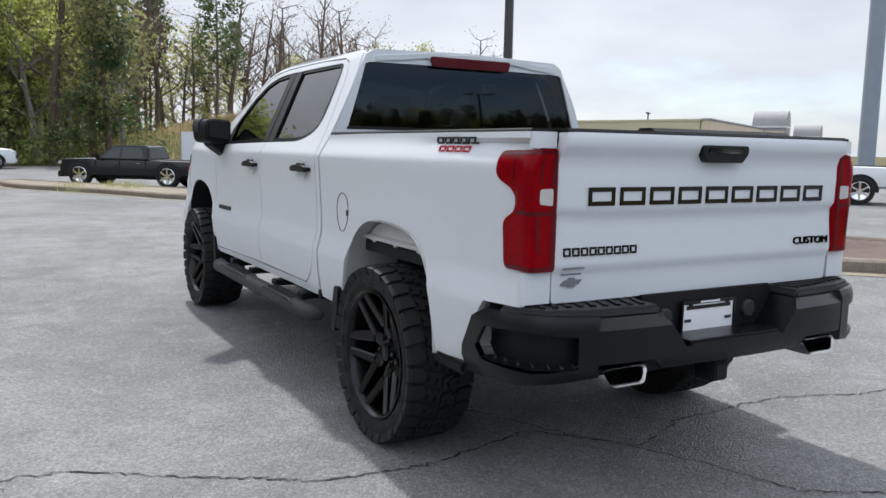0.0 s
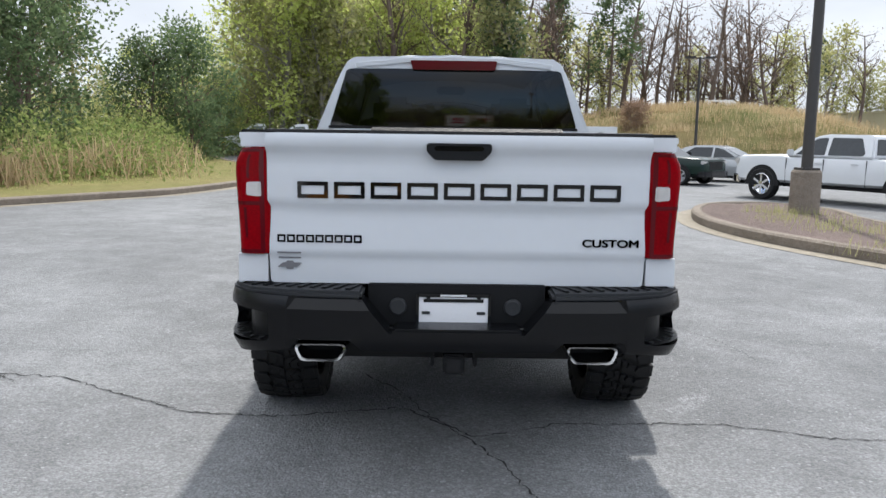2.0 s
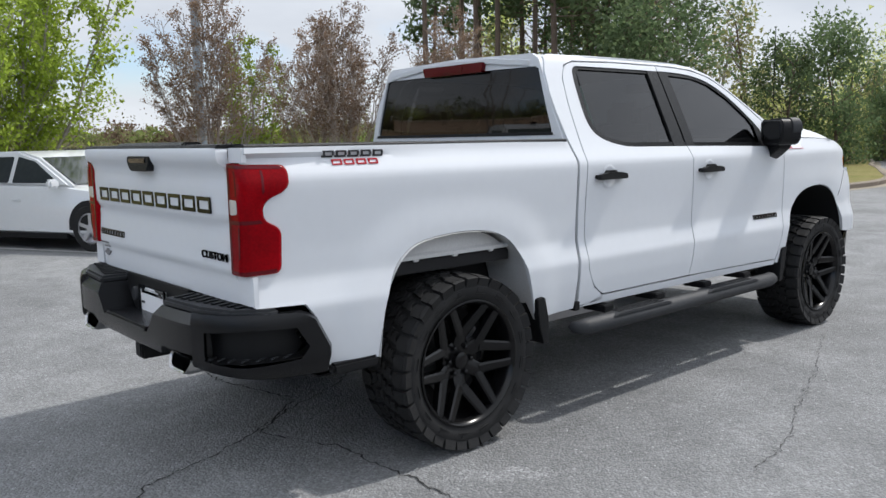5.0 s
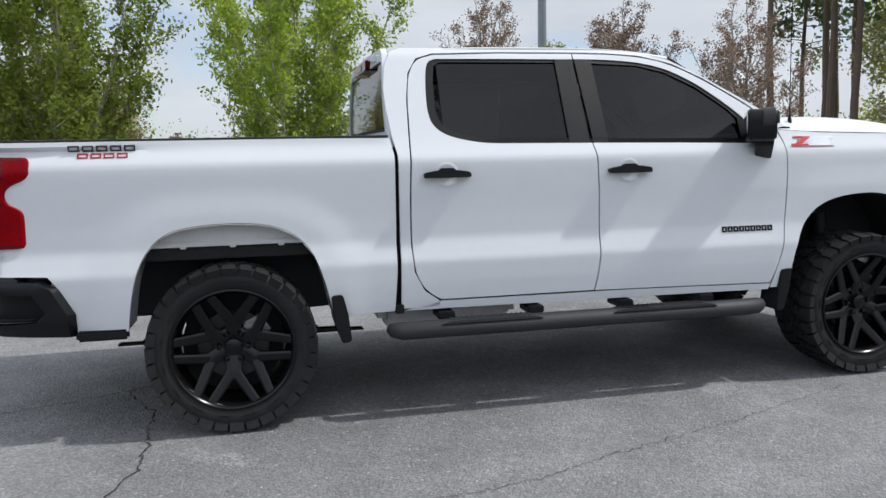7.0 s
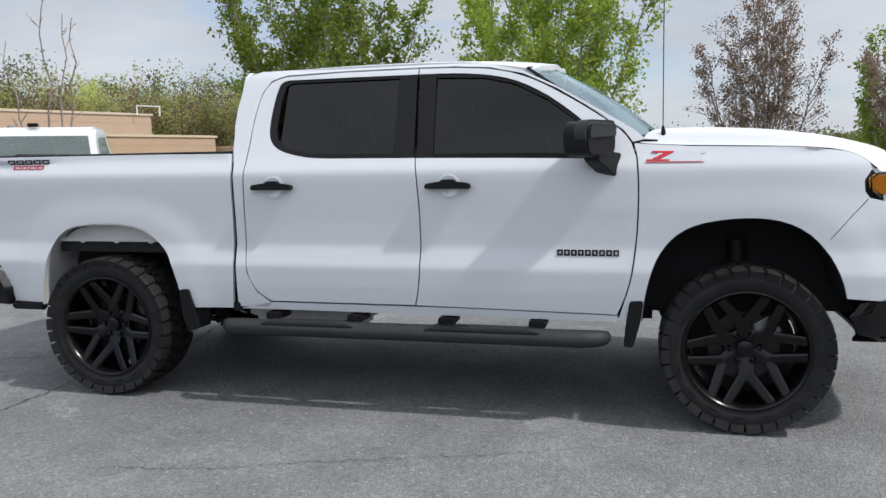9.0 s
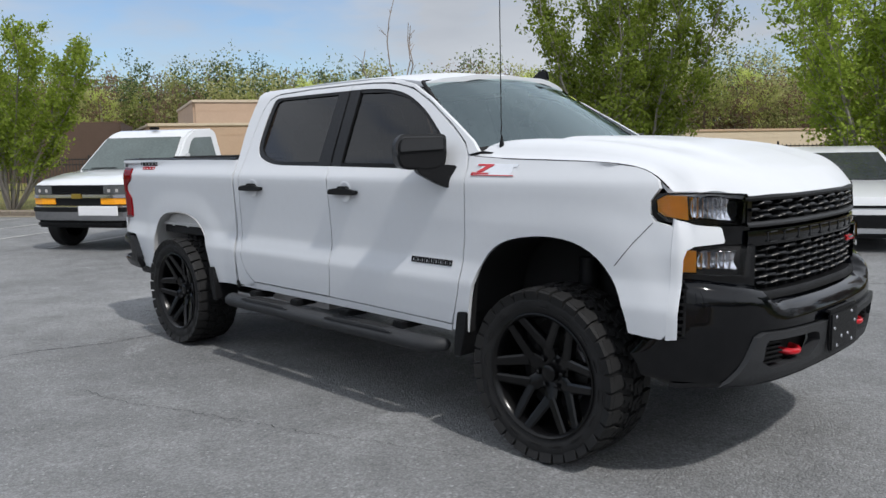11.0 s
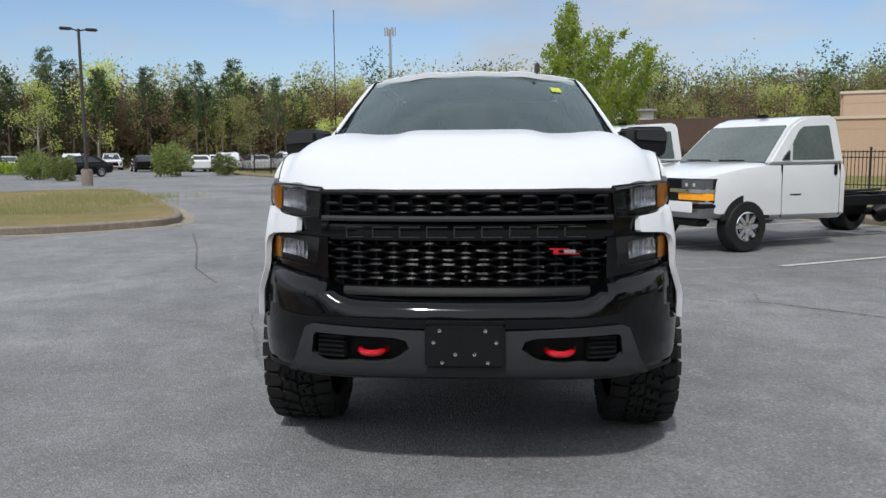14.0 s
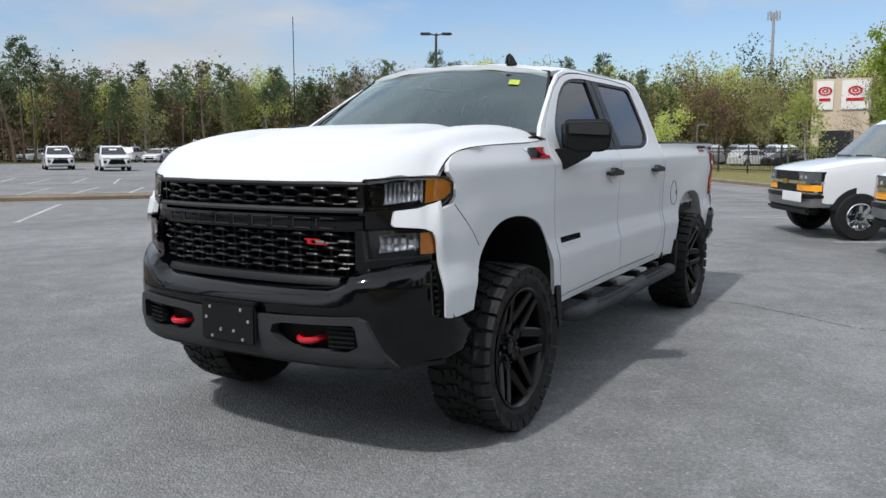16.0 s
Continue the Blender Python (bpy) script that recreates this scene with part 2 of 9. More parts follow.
def prism(outline, axis, a, b, bevel=0.0, bm=None, seg=2):
    """A flat outline drawn out from a to b along x, y or z. The outline's axes are (y, z), (x, z) or (x, y)."""
    own = bmesh.new()

    def at(p, w):
        return {"x": (w, p[0], p[1]), "y": (p[0], w, p[1]), "z": (p[0], p[1], w)}[axis]

    lo, hi = [own.verts.new(at(p, a)) for p in outline], [own.verts.new(at(p, b)) for p in outline]
    own.faces.new(lo)
    own.faces.new(hi)
    n = len(outline)
    for i in range(n):
        own.faces.new((lo[i], lo[(i + 1) % n], hi[(i + 1) % n], hi[i]))
    bmesh.ops.recalc_face_normals(own, faces=own.faces[:])
    if bevel:
        sharp = [e for e in own.edges if e.calc_face_angle(0) > 0.5]
        bmesh.ops.bevel(own, geom=sharp, offset=bevel, segments=seg, affect="EDGES", clamp_overlap=True)
    return own if bm is None else merge(bm, own)


def block(c, size, bevel=0.0, bm=None, turn=None, seg=2):
    own = bmesh.new()
    bmesh.ops.create_cube(own, size=1.0)
    bmesh.ops.scale(own, vec=size, verts=own.verts[:])
    if bevel:
        bmesh.ops.bevel(own, geom=own.edges[:], offset=bevel, segments=seg, affect="EDGES", clamp_overlap=True)
    if turn is not None:
        bmesh.ops.transform(own, matrix=turn, verts=own.verts[:])
    bmesh.ops.translate(own, vec=c, verts=own.verts[:])
    return own if bm is None else merge(bm, own)


def lathe(profile, axis="x", seg=48, centre=(0, 0, 0), bm=None, close=False):
    """A profile of (along, radius) turned about an axis."""
    own = bmesh.new()
    rings = []
    for w, r in profile:
        ring = []
        for k in range(seg):
            a = 2 * math.pi * k / seg
            c, s = r * math.cos(a), r * math.sin(a)
            ring.append(own.verts.new({"x": (w, c, s), "y": (c, w, s), "z": (c, s, w)}[axis]))
        rings.append(ring)
    for p, q in zip(rings, rings[1:]):
        for k in range(seg):
            own.faces.new((p[k], p[(k + 1) % seg], q[(k + 1) % seg], q[k]))
    if close:
        own.faces.new(rings[0])
        own.faces.new(rings[-1])
    bmesh.ops.recalc_face_normals(own, faces=own.faces[:])
    bmesh.ops.translate(own, vec=centre, verts=own.verts[:])
    return own if bm is None else merge(bm, own)


def tube(pts, radius, seg=10, bm=None, caps=True):
    """A round bar along a line; radius may be one number or one for each point."""
    own = bmesh.new()
    n = len(pts)
    pts = [Vector(p) for p in pts]
    rad = list(radius) if isinstance(radius, (list, tuple)) else [radius] * n
    rings, ref = [], None
    for i in range(n):
        d = (pts[min(i + 1, n - 1)] - pts[max(i - 1, 0)]).normalized()
        if ref is None:
            ref = Vector((0, 0, 1)) if abs(d.z) < 0.9 else Vector((1, 0, 0))
        a = d.cross(ref).normalized()
        b = a.cross(d).normalized()
        ref = b
        rings.append([own.verts.new(pts[i] + (a * math.cos(2 * math.pi * k / seg) + b * math.sin(2 * math.pi * k / seg)) * rad[i]) for k in range(seg)])
    for p, q in zip(rings, rings[1:]):
        for k in range(seg):
            own.faces.new((p[k], p[(k + 1) % seg], q[(k + 1) % seg], q[k]))
    if caps:
        own.faces.new(rings[0][::-1])
        own.faces.new(rings[-1])
    bmesh.ops.recalc_face_normals(own, faces=own.faces[:])
    return own if bm is None else merge(bm, own)

# ==== structure ====
def ground_material(name, c1, c2, c3, big, fine, rough=0.9, bump=0.4, speck=0.0):
    """Two tones that drift over metres, and a grain of a third on top."""
    m = bpy.data.materials.new(name)
    m.use_nodes = True
    n, l = m.node_tree.nodes, m.node_tree.links
    b = n["Principled BSDF"]
    b.inputs["Roughness"].default_value = rough
    b.inputs["Specular IOR Level"].default_value = 0.12
    co = n.new("ShaderNodeTexCoord")

    def noise_of(scale, detail=5.0, rough_=0.6):
        t = n.new("ShaderNodeTexNoise")
        t.inputs["Scale"].default_value, t.inputs["Detail"].default_value, t.inputs["Roughness"].default_value = scale, detail, rough_
        l.new(co.outputs["Object"], t.inputs["Vector"])
        return t

    def ramp_of(src, lo, hi):
        r = n.new("ShaderNodeMapRange")
        r.inputs["From Min"].default_value, r.inputs["From Max"].default_value = lo, hi
        l.new(src, r.inputs["Value"])
        return r.outputs["Result"]

    def mix(fac, a, bb):
        x = n.new("ShaderNodeMix")
        x.data_type = "RGBA"
        l.new(fac, x.inputs["Factor"])
        for key, val in (("A", a), ("B", bb)):
            if isinstance(val, tuple):
                x.inputs[key].default_value = (*val, 1)
            else:
                l.new(val, x.inputs[key])
        return x.outputs["Result"]

    patches, mid, grain = noise_of(big, 6.0), noise_of(big * 9, 5.0), noise_of(fine, 3.0, 0.7)
    col = mix(ramp_of(patches.outputs["Fac"], 0.35, 0.65), c1, c2)
    dark = n.new("ShaderNodeMix")
    dark.data_type = "RGBA"
    dark.blend_type = "MULTIPLY"
    l.new(ramp_of(mid.outputs["Fac"], 0.25, 0.7), dark.inputs["Factor"])
    l.new(col, dark.inputs["A"])
    dark.inputs["B"].default_value = (0.64, 0.64, 0.64, 1)
    col = mix(ramp_of(grain.outputs["Fac"], 0.48, 0.72), dark.outputs["Result"], c3)
    if speck:
        v = n.new("ShaderNodeTexVoronoi")
        v.inputs["Scale"].default_value = speck
        l.new(co.outputs["Object"], v.inputs["Vector"])
        white = noise_of(0.9, 4.0)
        both = n.new("ShaderNodeMath")
        both.operation = "MULTIPLY"
        l.new(ramp_of(v.outputs["Distance"], 0.42, 0.18), both.inputs[0])
        l.new(ramp_of(white.outputs["Fac"], 0.56, 0.66), both.inputs[1])
        col = mix(both.outputs[0], col, (0.35, 0.35, 0.345))
    l.new(col, b.inputs["Base Color"])
    bp = n.new("ShaderNodeBump")
    bp.inputs["Strength"].default_value, bp.inputs["Distance"].default_value = bump, 0.02
    l.new(grain.outputs["Fac"], bp.inputs["Height"])
    l.new(bp.outputs["Normal"], b.inputs["Normal"])
    return m


def asphalt_material():
    """Old asphalt: stones of many greys in a dark binder, drifting stains, pale scuffs where the stones lie bare."""
    m = bpy.data.materials.new("asphalt")
    m.use_nodes = True
    n, l = m.node_tree.nodes, m.node_tree.links
    b = n["Principled BSDF"]
    b.inputs["Specular IOR Level"].default_value = 0.22
    co = n.new("ShaderNodeTexCoord")

    def noise_of(scale, detail=4.0, rough=0.6, warp=0.0):
        t = n.new("ShaderNodeTexNoise")
        t.inputs["Scale"].default_value, t.inputs["Detail"].default_value, t.inputs["Roughness"].default_value, t.inputs["Distortion"].default_value = scale, detail, rough, warp
        l.new(co.outputs["Object"], t.inputs["Vector"])
        return t.outputs["Fac"]

    def span(src, lo, hi, a=0.0, c=1.0):
        r = n.new("ShaderNodeMapRange")
        for key, val in (("From Min", lo), ("From Max", hi), ("To Min", a), ("To Max", c)):
            r.inputs[key].default_value = val
        l.new(src, r.inputs["Value"])
        return r.outputs["Result"]

    def times(a, c, op="MULTIPLY"):
        x = n.new("ShaderNodeMath")
        x.operation = op
        l.new(a, x.inputs[0])
        l.new(c, x.inputs[1])
        return x.outputs[0]

    stones = n.new("ShaderNodeTexVoronoi")
    stones.inputs["Scale"].default_value = 85.0
    l.new(co.outputs["Object"], stones.inputs["Vector"])
    tone = n.new("ShaderNodeSeparateColor")
    l.new(stones.outputs["Color"], tone.inputs["Color"])
    chip = times(span(tone.outputs["Red"], 0.0, 1.0, 0.80, 1.20), span(stones.outputs["Distance"], 0.25, 0.75, 1.06, 0.84))
    stain = span(noise_of(0.34, 6.0, 0.62, 0.6), 0.33, 0.67, 0.78, 1.20)
    blot = span(noise_of(2.6, 6.0, 0.65, 0.4), 0.30, 0.70, 0.84, 1.16)
    fleck = span(noise_of(24.0, 4.0, 0.7), 0.30, 0.70, 0.86, 1.14)
    value = times(times(times(chip, stain), blot), fleck)
    # bare pale stones, in scattered scuffs
    bare = times(span(noise_of(1.15, 6.0, 0.75, 0.8), 0.60, 0.68), span(tone.outputs["Green"], 0.45, 0.75))
    lone = span(tone.outputs["Blue"], 0.985, 0.995)
    pale = times(bare, lone, "MAXIMUM")
    hsv = n.new("ShaderNodeHueSaturation")
    hsv.inputs["Color"].default_value = (0.205, 0.209, 0.213, 1)
    l.new(value, hsv.inputs["Value"])
    mx = n.new("ShaderNodeMix")
    mx.data_type = "RGBA"
    l.new(pale, mx.inputs["Factor"])
    l.new(hsv.outputs["Color"], mx.inputs["A"])
    mx.inputs["B"].default_value = (0.31, 0.315, 0.32, 1)
    l.new(mx.outputs["Result"], b.inputs["Base Color"])
    l.new(span(noise_of(2.0, 5.0), 0.3, 0.7, 0.70, 0.90), b.inputs["Roughness"])
    bp = n.new("ShaderNodeBump")
    bp.inputs["Strength"].default_value, bp.inputs["Distance"].default_value = 0.7, 0.008
    l.new(times(span(stones.outputs["Distance"], 0.1, 0.8, 1.0, 0.0), fleck), bp.inputs["Height"])
    l.new(bp.outputs["Normal"], b.inputs["Normal"])
    return m


ASPHALT = asphalt_material()
GRASS = ground_material("spring_grass", (0.14, 0.155, 0.04), (0.24, 0.20, 0.085), (0.33, 0.28, 0.13), 0.35, 40, 0.95, 0.8)
DRY = ground_material("dry_grass_bank", (0.27, 0.19, 0.095), (0.12, 0.14, 0.045), (0.34, 0.26, 0.14), 0.12, 30, 0.95, 0.8)
MULCH = ground_material("mulch", (0.14, 0.085, 0.06), (0.19, 0.13, 0.09), (0.26, 0.2, 0.16), 0.8, 50, 0.95, 0.9)
GRAVEL = ground_material("pink_gravel", (0.13, 0.095, 0.083), (0.18, 0.135, 0.118), (0.32, 0.27, 0.25), 0.9, 60, 0.95, 0.9)
CONCRETE = ground_material("kerb_concrete", (0.20, 0.165, 0.13), (0.28, 0.235, 0.19), (0.36, 0.32, 0.28), 0.9, 70, 0.9, 0.4)
APRON = ground_material("pale_gutter", (0.27, 0.235, 0.18), (0.34, 0.30, 0.24), (0.40, 0.37, 0.31), 0.7, 60, 0.9, 0.3)
EARTH = ground_material("far_ground", (0.10, 0.11, 0.045), (0.15, 0.13, 0.07), (0.2, 0.17, 0.1), 0.05, 6, 0.95, 0.3)
LINE = ground_material("worn_line_paint", (0.62, 0.62, 0.6), (0.45, 0.45, 0.44), (0.25, 0.25, 0.25), 1.5, 40, 0.7, 0.2)
CRACK_SHADE = material("crack_shadow", (0.022, 0.022, 0.022), 0.95, vary=0.3, scale=30)
STUCCO = material("tan_stucco", (0.46, 0.33, 0.235), 0.9, vary=0.06, scale=0.8, bump=0.2, bump_scale=90)
STUCCO_PALE = material("pale_stucco", (0.55, 0.46, 0.35), 0.9, vary=0.06, scale=0.8, bump=0.2, bump_scale=90)
BEIGE = material("beige_metal_wall", (0.50, 0.46, 0.32), 0.6, vary=0.05, scale=0.4)
BRICKWALL = material("red_brick_wall", (0.27, 0.105, 0.075), 0.85, vary=0.2, scale=3, bump=0.3, bump_scale=40)
BROWN_DARK = material("dark_brown_wall", (0.085, 0.055, 0.042), 0.85, vary=0.15, scale=1)
FENCE_BLACK = material("black_fence_steel", (0.018, 0.018, 0.02), 0.5, vary=0.15)
WOOD_DARK = material("dark_fence_slats", (0.045, 0.036, 0.033), 0.8, vary=0.25, scale=4)
POLE_BROWN = material("bronze_pole_paint", (0.045, 0.042, 0.04), 0.5, vary=0.15)
POLE_GREY = material("grey_pole_paint", (0.22, 0.25, 0.29), 0.5, vary=0.1, scale=2)
WALLWHITE = material("white_wall", (0.72, 0.72, 0.71), 0.6, vary=0.05, scale=1)
DARKGLASS = material("dark_window_glass", (0.03, 0.035, 0.04), 0.08, vary=0.2, scale=1)
ROOFGREY = material("grey_roof", (0.3, 0.3, 0.31), 0.6, vary=0.08, scale=1)


# ground, far to the horizon, and the car park on it
def disc(r, n=64):
    return [(r * math.cos(2 * math.pi * k / n), r * math.sin(2 * math.pi * k / n)) for k in range(n)]


def flat(outline, z):
    own = bmesh.new()
    own.faces.new([own.verts.new((x, y, z)) for x, y in outline])
    own.normal_update()
    if own.faces[:][0].normal.z < 0:
        bmesh.ops.reverse_faces(own, faces=own.faces[:])
    return own


tagged(part("ground", flat(disc(3000), -0.03), EARTH, smooth=False), "wide grassy ground reaching to the horizon", "ground", kind="structure")
lot = [(-30, -60), (60, -75), (75, -20), (70, 60), (20, 52), (2, 46), (-18, 44), (-30, 10)]

tagged(part("road", flat(lot, 0.0), ASPHALT, smooth=False), "worn grey asphalt of a car park with cracks", "asphalt", kind="structure")


def raised(name, outline, z, mat, label, category, kerb=True, width=0.16, gutter=0.30):
    """A planted area behind a kerb: the soil, the kerb round it, and the pale gutter at its foot."""
    c = Vector((sum(p[0] for p in outline) / len(outline), sum(p[1] for p in outline) / len(outline)))
    ring = curve_pts(outline, 3, closed=True)
    n = len(ring)
    area = sum(ring[i][0] * ring[(i + 1) % n][1] - ring[(i + 1) % n][0] * ring[i][1] for i in range(n))
    turn = 1 if area > 0 else -1

    def off(d):
        out = []
        for i in range(n):
            a, b = Vector(ring[i - 1]), Vector(ring[(i + 1) % n])
            t = (b - a).normalized()
            out.append((ring[i][0] + turn * t.y * d, ring[i][1] - turn * t.x * d))
        return out

    inner = off(-width)
    soil = bmesh.new()
    ctr = [soil.verts.new((x, y, z - 0.02 + 0.02 * math.sin(3 * x + 2 * y))) for x, y in inner]
    fc = soil.faces.new(ctr)
    if fc.normal.z < 0:
        fc.normal_flip()
    soil.normal_update()
    if fc.normal.z < 0:
        bmesh.ops.reverse_faces(soil, faces=[fc])
    bmesh.ops.triangulate(soil, faces=[fc])
    tagged(part(name, soil, mat), label, category, kind="structure")
    if kerb:
        kb = bmesh.new()
        prof = [(0.0, -0.02), (0.015, z - 0.03), (-0.02, z), (-width + 0.02, z + 0.005), (-width - 0.01, z - 0.03)]
        rows = [[kb.verts.new((*p, h)) for p in off(d)] for d, h in prof]
        for r, s in zip(rows, rows[1:]):
            for i in range(n):
                kb.faces.new((r[i], r[(i + 1) % n], s[(i + 1) % n], s[i]))
        bmesh.ops.recalc_face_normals(kb, faces=kb.faces[:])
        tagged(part("kerb", kb, CONCRETE), "cast concrete kerb round a planted area", "kerb", kind="structure")
        gt = bmesh.new()
        rows = [[gt.verts.new((*p, h)) for p in off(d)] for d, h in ((gutter, 0.006), (0.012, 0.010))]
        for i in range(n):
            gt.faces.new((rows[0][i], rows[0][(i + 1) % n], rows[1][(i + 1) % n], rows[1][i]))
        bmesh.ops.recalc_face_normals(gt, faces=gt.faces[:])
        if sum(q.normal.z for q in gt.faces) < 0:
            bmesh.ops.reverse_faces(gt, faces=gt.faces[:])
        tagged(part("gutter", gt, APRON), "pale concrete gutter along a kerb", "gutter", kind="structure")


raised("lawn", [(-14.3, 7.0), (-12.2, 7.7), (-10.7, 8.5), (-9.0, 10.1), (-7.4, 12.3), (-6.2, 14.2), (-5.45, 17.6), (-5.2, 21.0), (-5.9, 24.0), (-7.2, 27.0), (-10.2, 33.8), (-16, 44), (-40, 60), (-70, 50), (-70, -10), (-50, -40), (-10, -72), (28, -88), (22, -56), (7.0, -31.0), (-1.6, -18.3), (-8.8, -5.2), (-11.2, -0.4)], 0.15, GRASS, "thin spring grass verge, half dry", "grass")
raised("lamp_island", [(7.12, 2.02), (6.19, 2.91), (5.58, 4.23), (4.86, 5.93), (4.42, 7.47), (4.34, 9.25), (4.8, 11.07), (5.63, 12.21), (6.8, 12.33), (7.48, 10.89), (7.17, 8.52), (8.47, 5.68), (10.26, 1.83), (8.54, 1.14)], 0.16, GRAVEL, "pinkish gravel bed of a kerbed island", "gravel bed")
raised("far_island", [(-2.2, 25.4), (-1.8, 23.0), (0.2, 19.9), (1.7, 17.0), (3.3, 17.1), (3.9, 18.3), (2.6, 20.0), (0.6, 22.8), (-0.9, 25.2), (-1.6, 26.2)], 0.14, APRON, "pale weedy top of a kerbed traffic island", "island")
raised("planted_island", [(6.5, -8.6), (7.2, -7.0), (8.6, -6.0), (10.6, -6.4), (12.6, -8.7), (15.6, -12.7), (17.6, -18.5), (16.5, -21.5), (14.0, -22.5), (11.0, -17.5), (8.2, -12.5)], 0.16, DRY, "dry grass bed of a kerbed island", "island")
raised("edge_island", [(15.8, -8.6), (18.4, -5.4), (24, 1.0), (24.6, 0.4), (19.0, -6.2), (16.4, -9.2)], 0.14, DRY, "narrow kerbed strip of dry grass", "island")

# white stall lines
STALL = Vector((0.886, 0.463))
CROSS = Vector((-0.463, 0.886))


def stripe(a, b, w=0.1):
    a, b = Vector(a), Vector(b)
    t = (b - a).normalized()
    s = Vector((-t.y, t.x)) * w / 2
    tagged(part("stall_line", flat([a - s, b - s, b + s, a + s], 0.008), LINE, smooth=False), "worn white painted stall line on asphalt", "line", group="stall lines", kind="structure")


for n_off in (2.1, -0.2, -2.4, -4.57, -6.7, -8.85, -10.6, -12.5, -14.3, -16.2, -18.1, 4.6, 7.4):
    far_end = -10.0 if n_off > -8 else -9.4 - (n_off + 8) * 0.0
    p0, p1 = STALL * -4.3 + CROSS * n_off, STALL * far_end + CROSS * n_off
    if n_off > 1:
        p0 = STALL * -6.2 + CROSS * n_off
    stripe(p0, p1)
for a, b in (((20.0, -6.2), (24.1, -10.5)), ((19.3, -7.7), (23.2, -11.8)), ((28.4, -12.4), (32.5, -16.2)), ((27.1, -13.5), (31.4, -17.3)), ((18.5, -9.3), (21.9, -12.8)), ((25.4, -14.2), (29.9, -18.0)), ((31.1, -12.9), (34.9, -15.9)), ((12.3, -1.9), (16.2, -5.5)), ((22.5, -3.6), (26.4, -7.6)), ((16.5, -10.6), (20.2, -14.6)), ((9.9, 9.4), (13.5, 12.4)), ((11.6, 6.2), (15.8, 9.4)), ((13.0, 3.0), (17.4, 6.4))):
    stripe(a, b)


# long cracks in the asphalt: flat ribbons, the shade of the gap in their colour
def crack(points, w=0.0095, seed=1):
    rnd = random.Random(seed)
    line = []
    for (ax, ay), (bx, by) in zip(points, points[1:]):
        d = math.hypot(bx - ax, by - ay)
        k = max(2, int(d / 0.028))
        for i in range(k):
            t = i / k
            line.append((ax + (bx - ax) * t + rnd.gauss(0, 0.009), ay + (by - ay) * t + rnd.gauss(0, 0.009)))
    line.append(points[-1])
    own = bmesh.new()
    prev = None
    for i, (x, y) in enumerate(line):
        a, b = line[max(0, i - 1)], line[min(len(line) - 1, i + 1)]
        d = math.hypot(b[0] - a[0], b[1] - a[1]) or 1
        nx, ny = -(b[1] - a[1]) / d, (b[0] - a[0]) / d
        h = w * rnd.uniform(0.12, 0.85) / 2 * (0.3 if i in (0, len(line) - 1) else 1)
        pair = own.verts.new((x + nx * h, y + ny * h, 0.004)), own.verts.new((x - nx * h, y - ny * h, 0.004))
        if prev:
            own.faces.new((prev[0], prev[1], pair[1], pair[0]))
        prev = pair
    own.normal_update()
    if sum(q.normal.z for q in own.faces) < 0:
        bmesh.ops.reverse_faces(own, faces=own.faces[:])
    tagged(part("ground_crack", own, CRACK_SHADE, smooth=False), "jagged open crack in the worn asphalt", "crack", group="asphalt cracks", kind="structure")

crack([(-8.3, 8.2), (-6.42, 6.0), (-6.47, 5.06), (-4.34, 2.14), (-3.39, 0.84), (-2.74, 0.31), (-2.30, 0.25), (-1.78, -0.09), (-1.37, -0.32), (-0.93, -0.37), (-0.27, -0.21), (0.12, -0.63)], 0.020, 1)
crack([(-0.53, 0.39), (-0.31, 0.12), (-0.11, -0.33), (0.08, -0.64), (0.23, -0.98), (0.34, -1.31), (0.65, -1.50)], 0.016, 2)
crack([(0.10, -0.63), (0.54, -0.43), (1.09, -0.40), (1.40, -0.41), (1.93, -0.59), (2.50, -0.61), (3.00, -0.82), (3.63, -1.90), (4.45, -4.15), (5.31, -6.28)], 0.016, 3)
crack([(-2.66, 0.31), (-2.77, -0.20), (-3.19, -0.47)], 0.010, 4)
crack([(1.18, 3.42), (1.56, 2.44), (1.81, 1.66), (1.98, 1.26), (2.06, 0.74)], 0.006, 5)
crack([(3.41, -2.43), (4.60, -0.63), (3.98, -1.50), (3.37, -2.05)], 0.009, 6)
crack([(2.26, 10.54), (3.05, 9.4), (3.67, 8.59)], 0.012, 7)
crack([(-4.73, 5.86), (-3.87, 7.56), (-2.42, 9.99)], 0.012, 8)
crack([(-2.55, 0.15), (-3.19, 0.73), (-3.98, 1.55)], 0.010, 9)

# ==== the pickup ====
truck = thing("pickup_truck", "white lifted crew-cab pickup with black wheels, parked on asphalt", "truck")
SIDES = ((1, "right"), (-1, "left"))
R_AX, F_AX, AX_Z, TYRE_R = 0.02, 3.70, 0.437, 0.423

LOW = [(0.50, 0.930), (0.60, 0.948), (0.70, 0.959), (0.80, 0.965), (0.82, 0.964), (0.84, 0.958), (0.92, 0.938), (0.94, 0.936), (1.06, 0.939), (1.20, 0.947), (1.30, 0.952), (1.34, 0.951), (1.36, 0.943), (1.40, 0.921), (1.43, 0.905), (1.47, 0.885)]
UP = [(1.43, 0.905), (1.50, 0.872), (1.60, 0.828), (1.75, 0.763), (1.86, 0.714), (1.91, 0.690), (1.95, 0.655)]


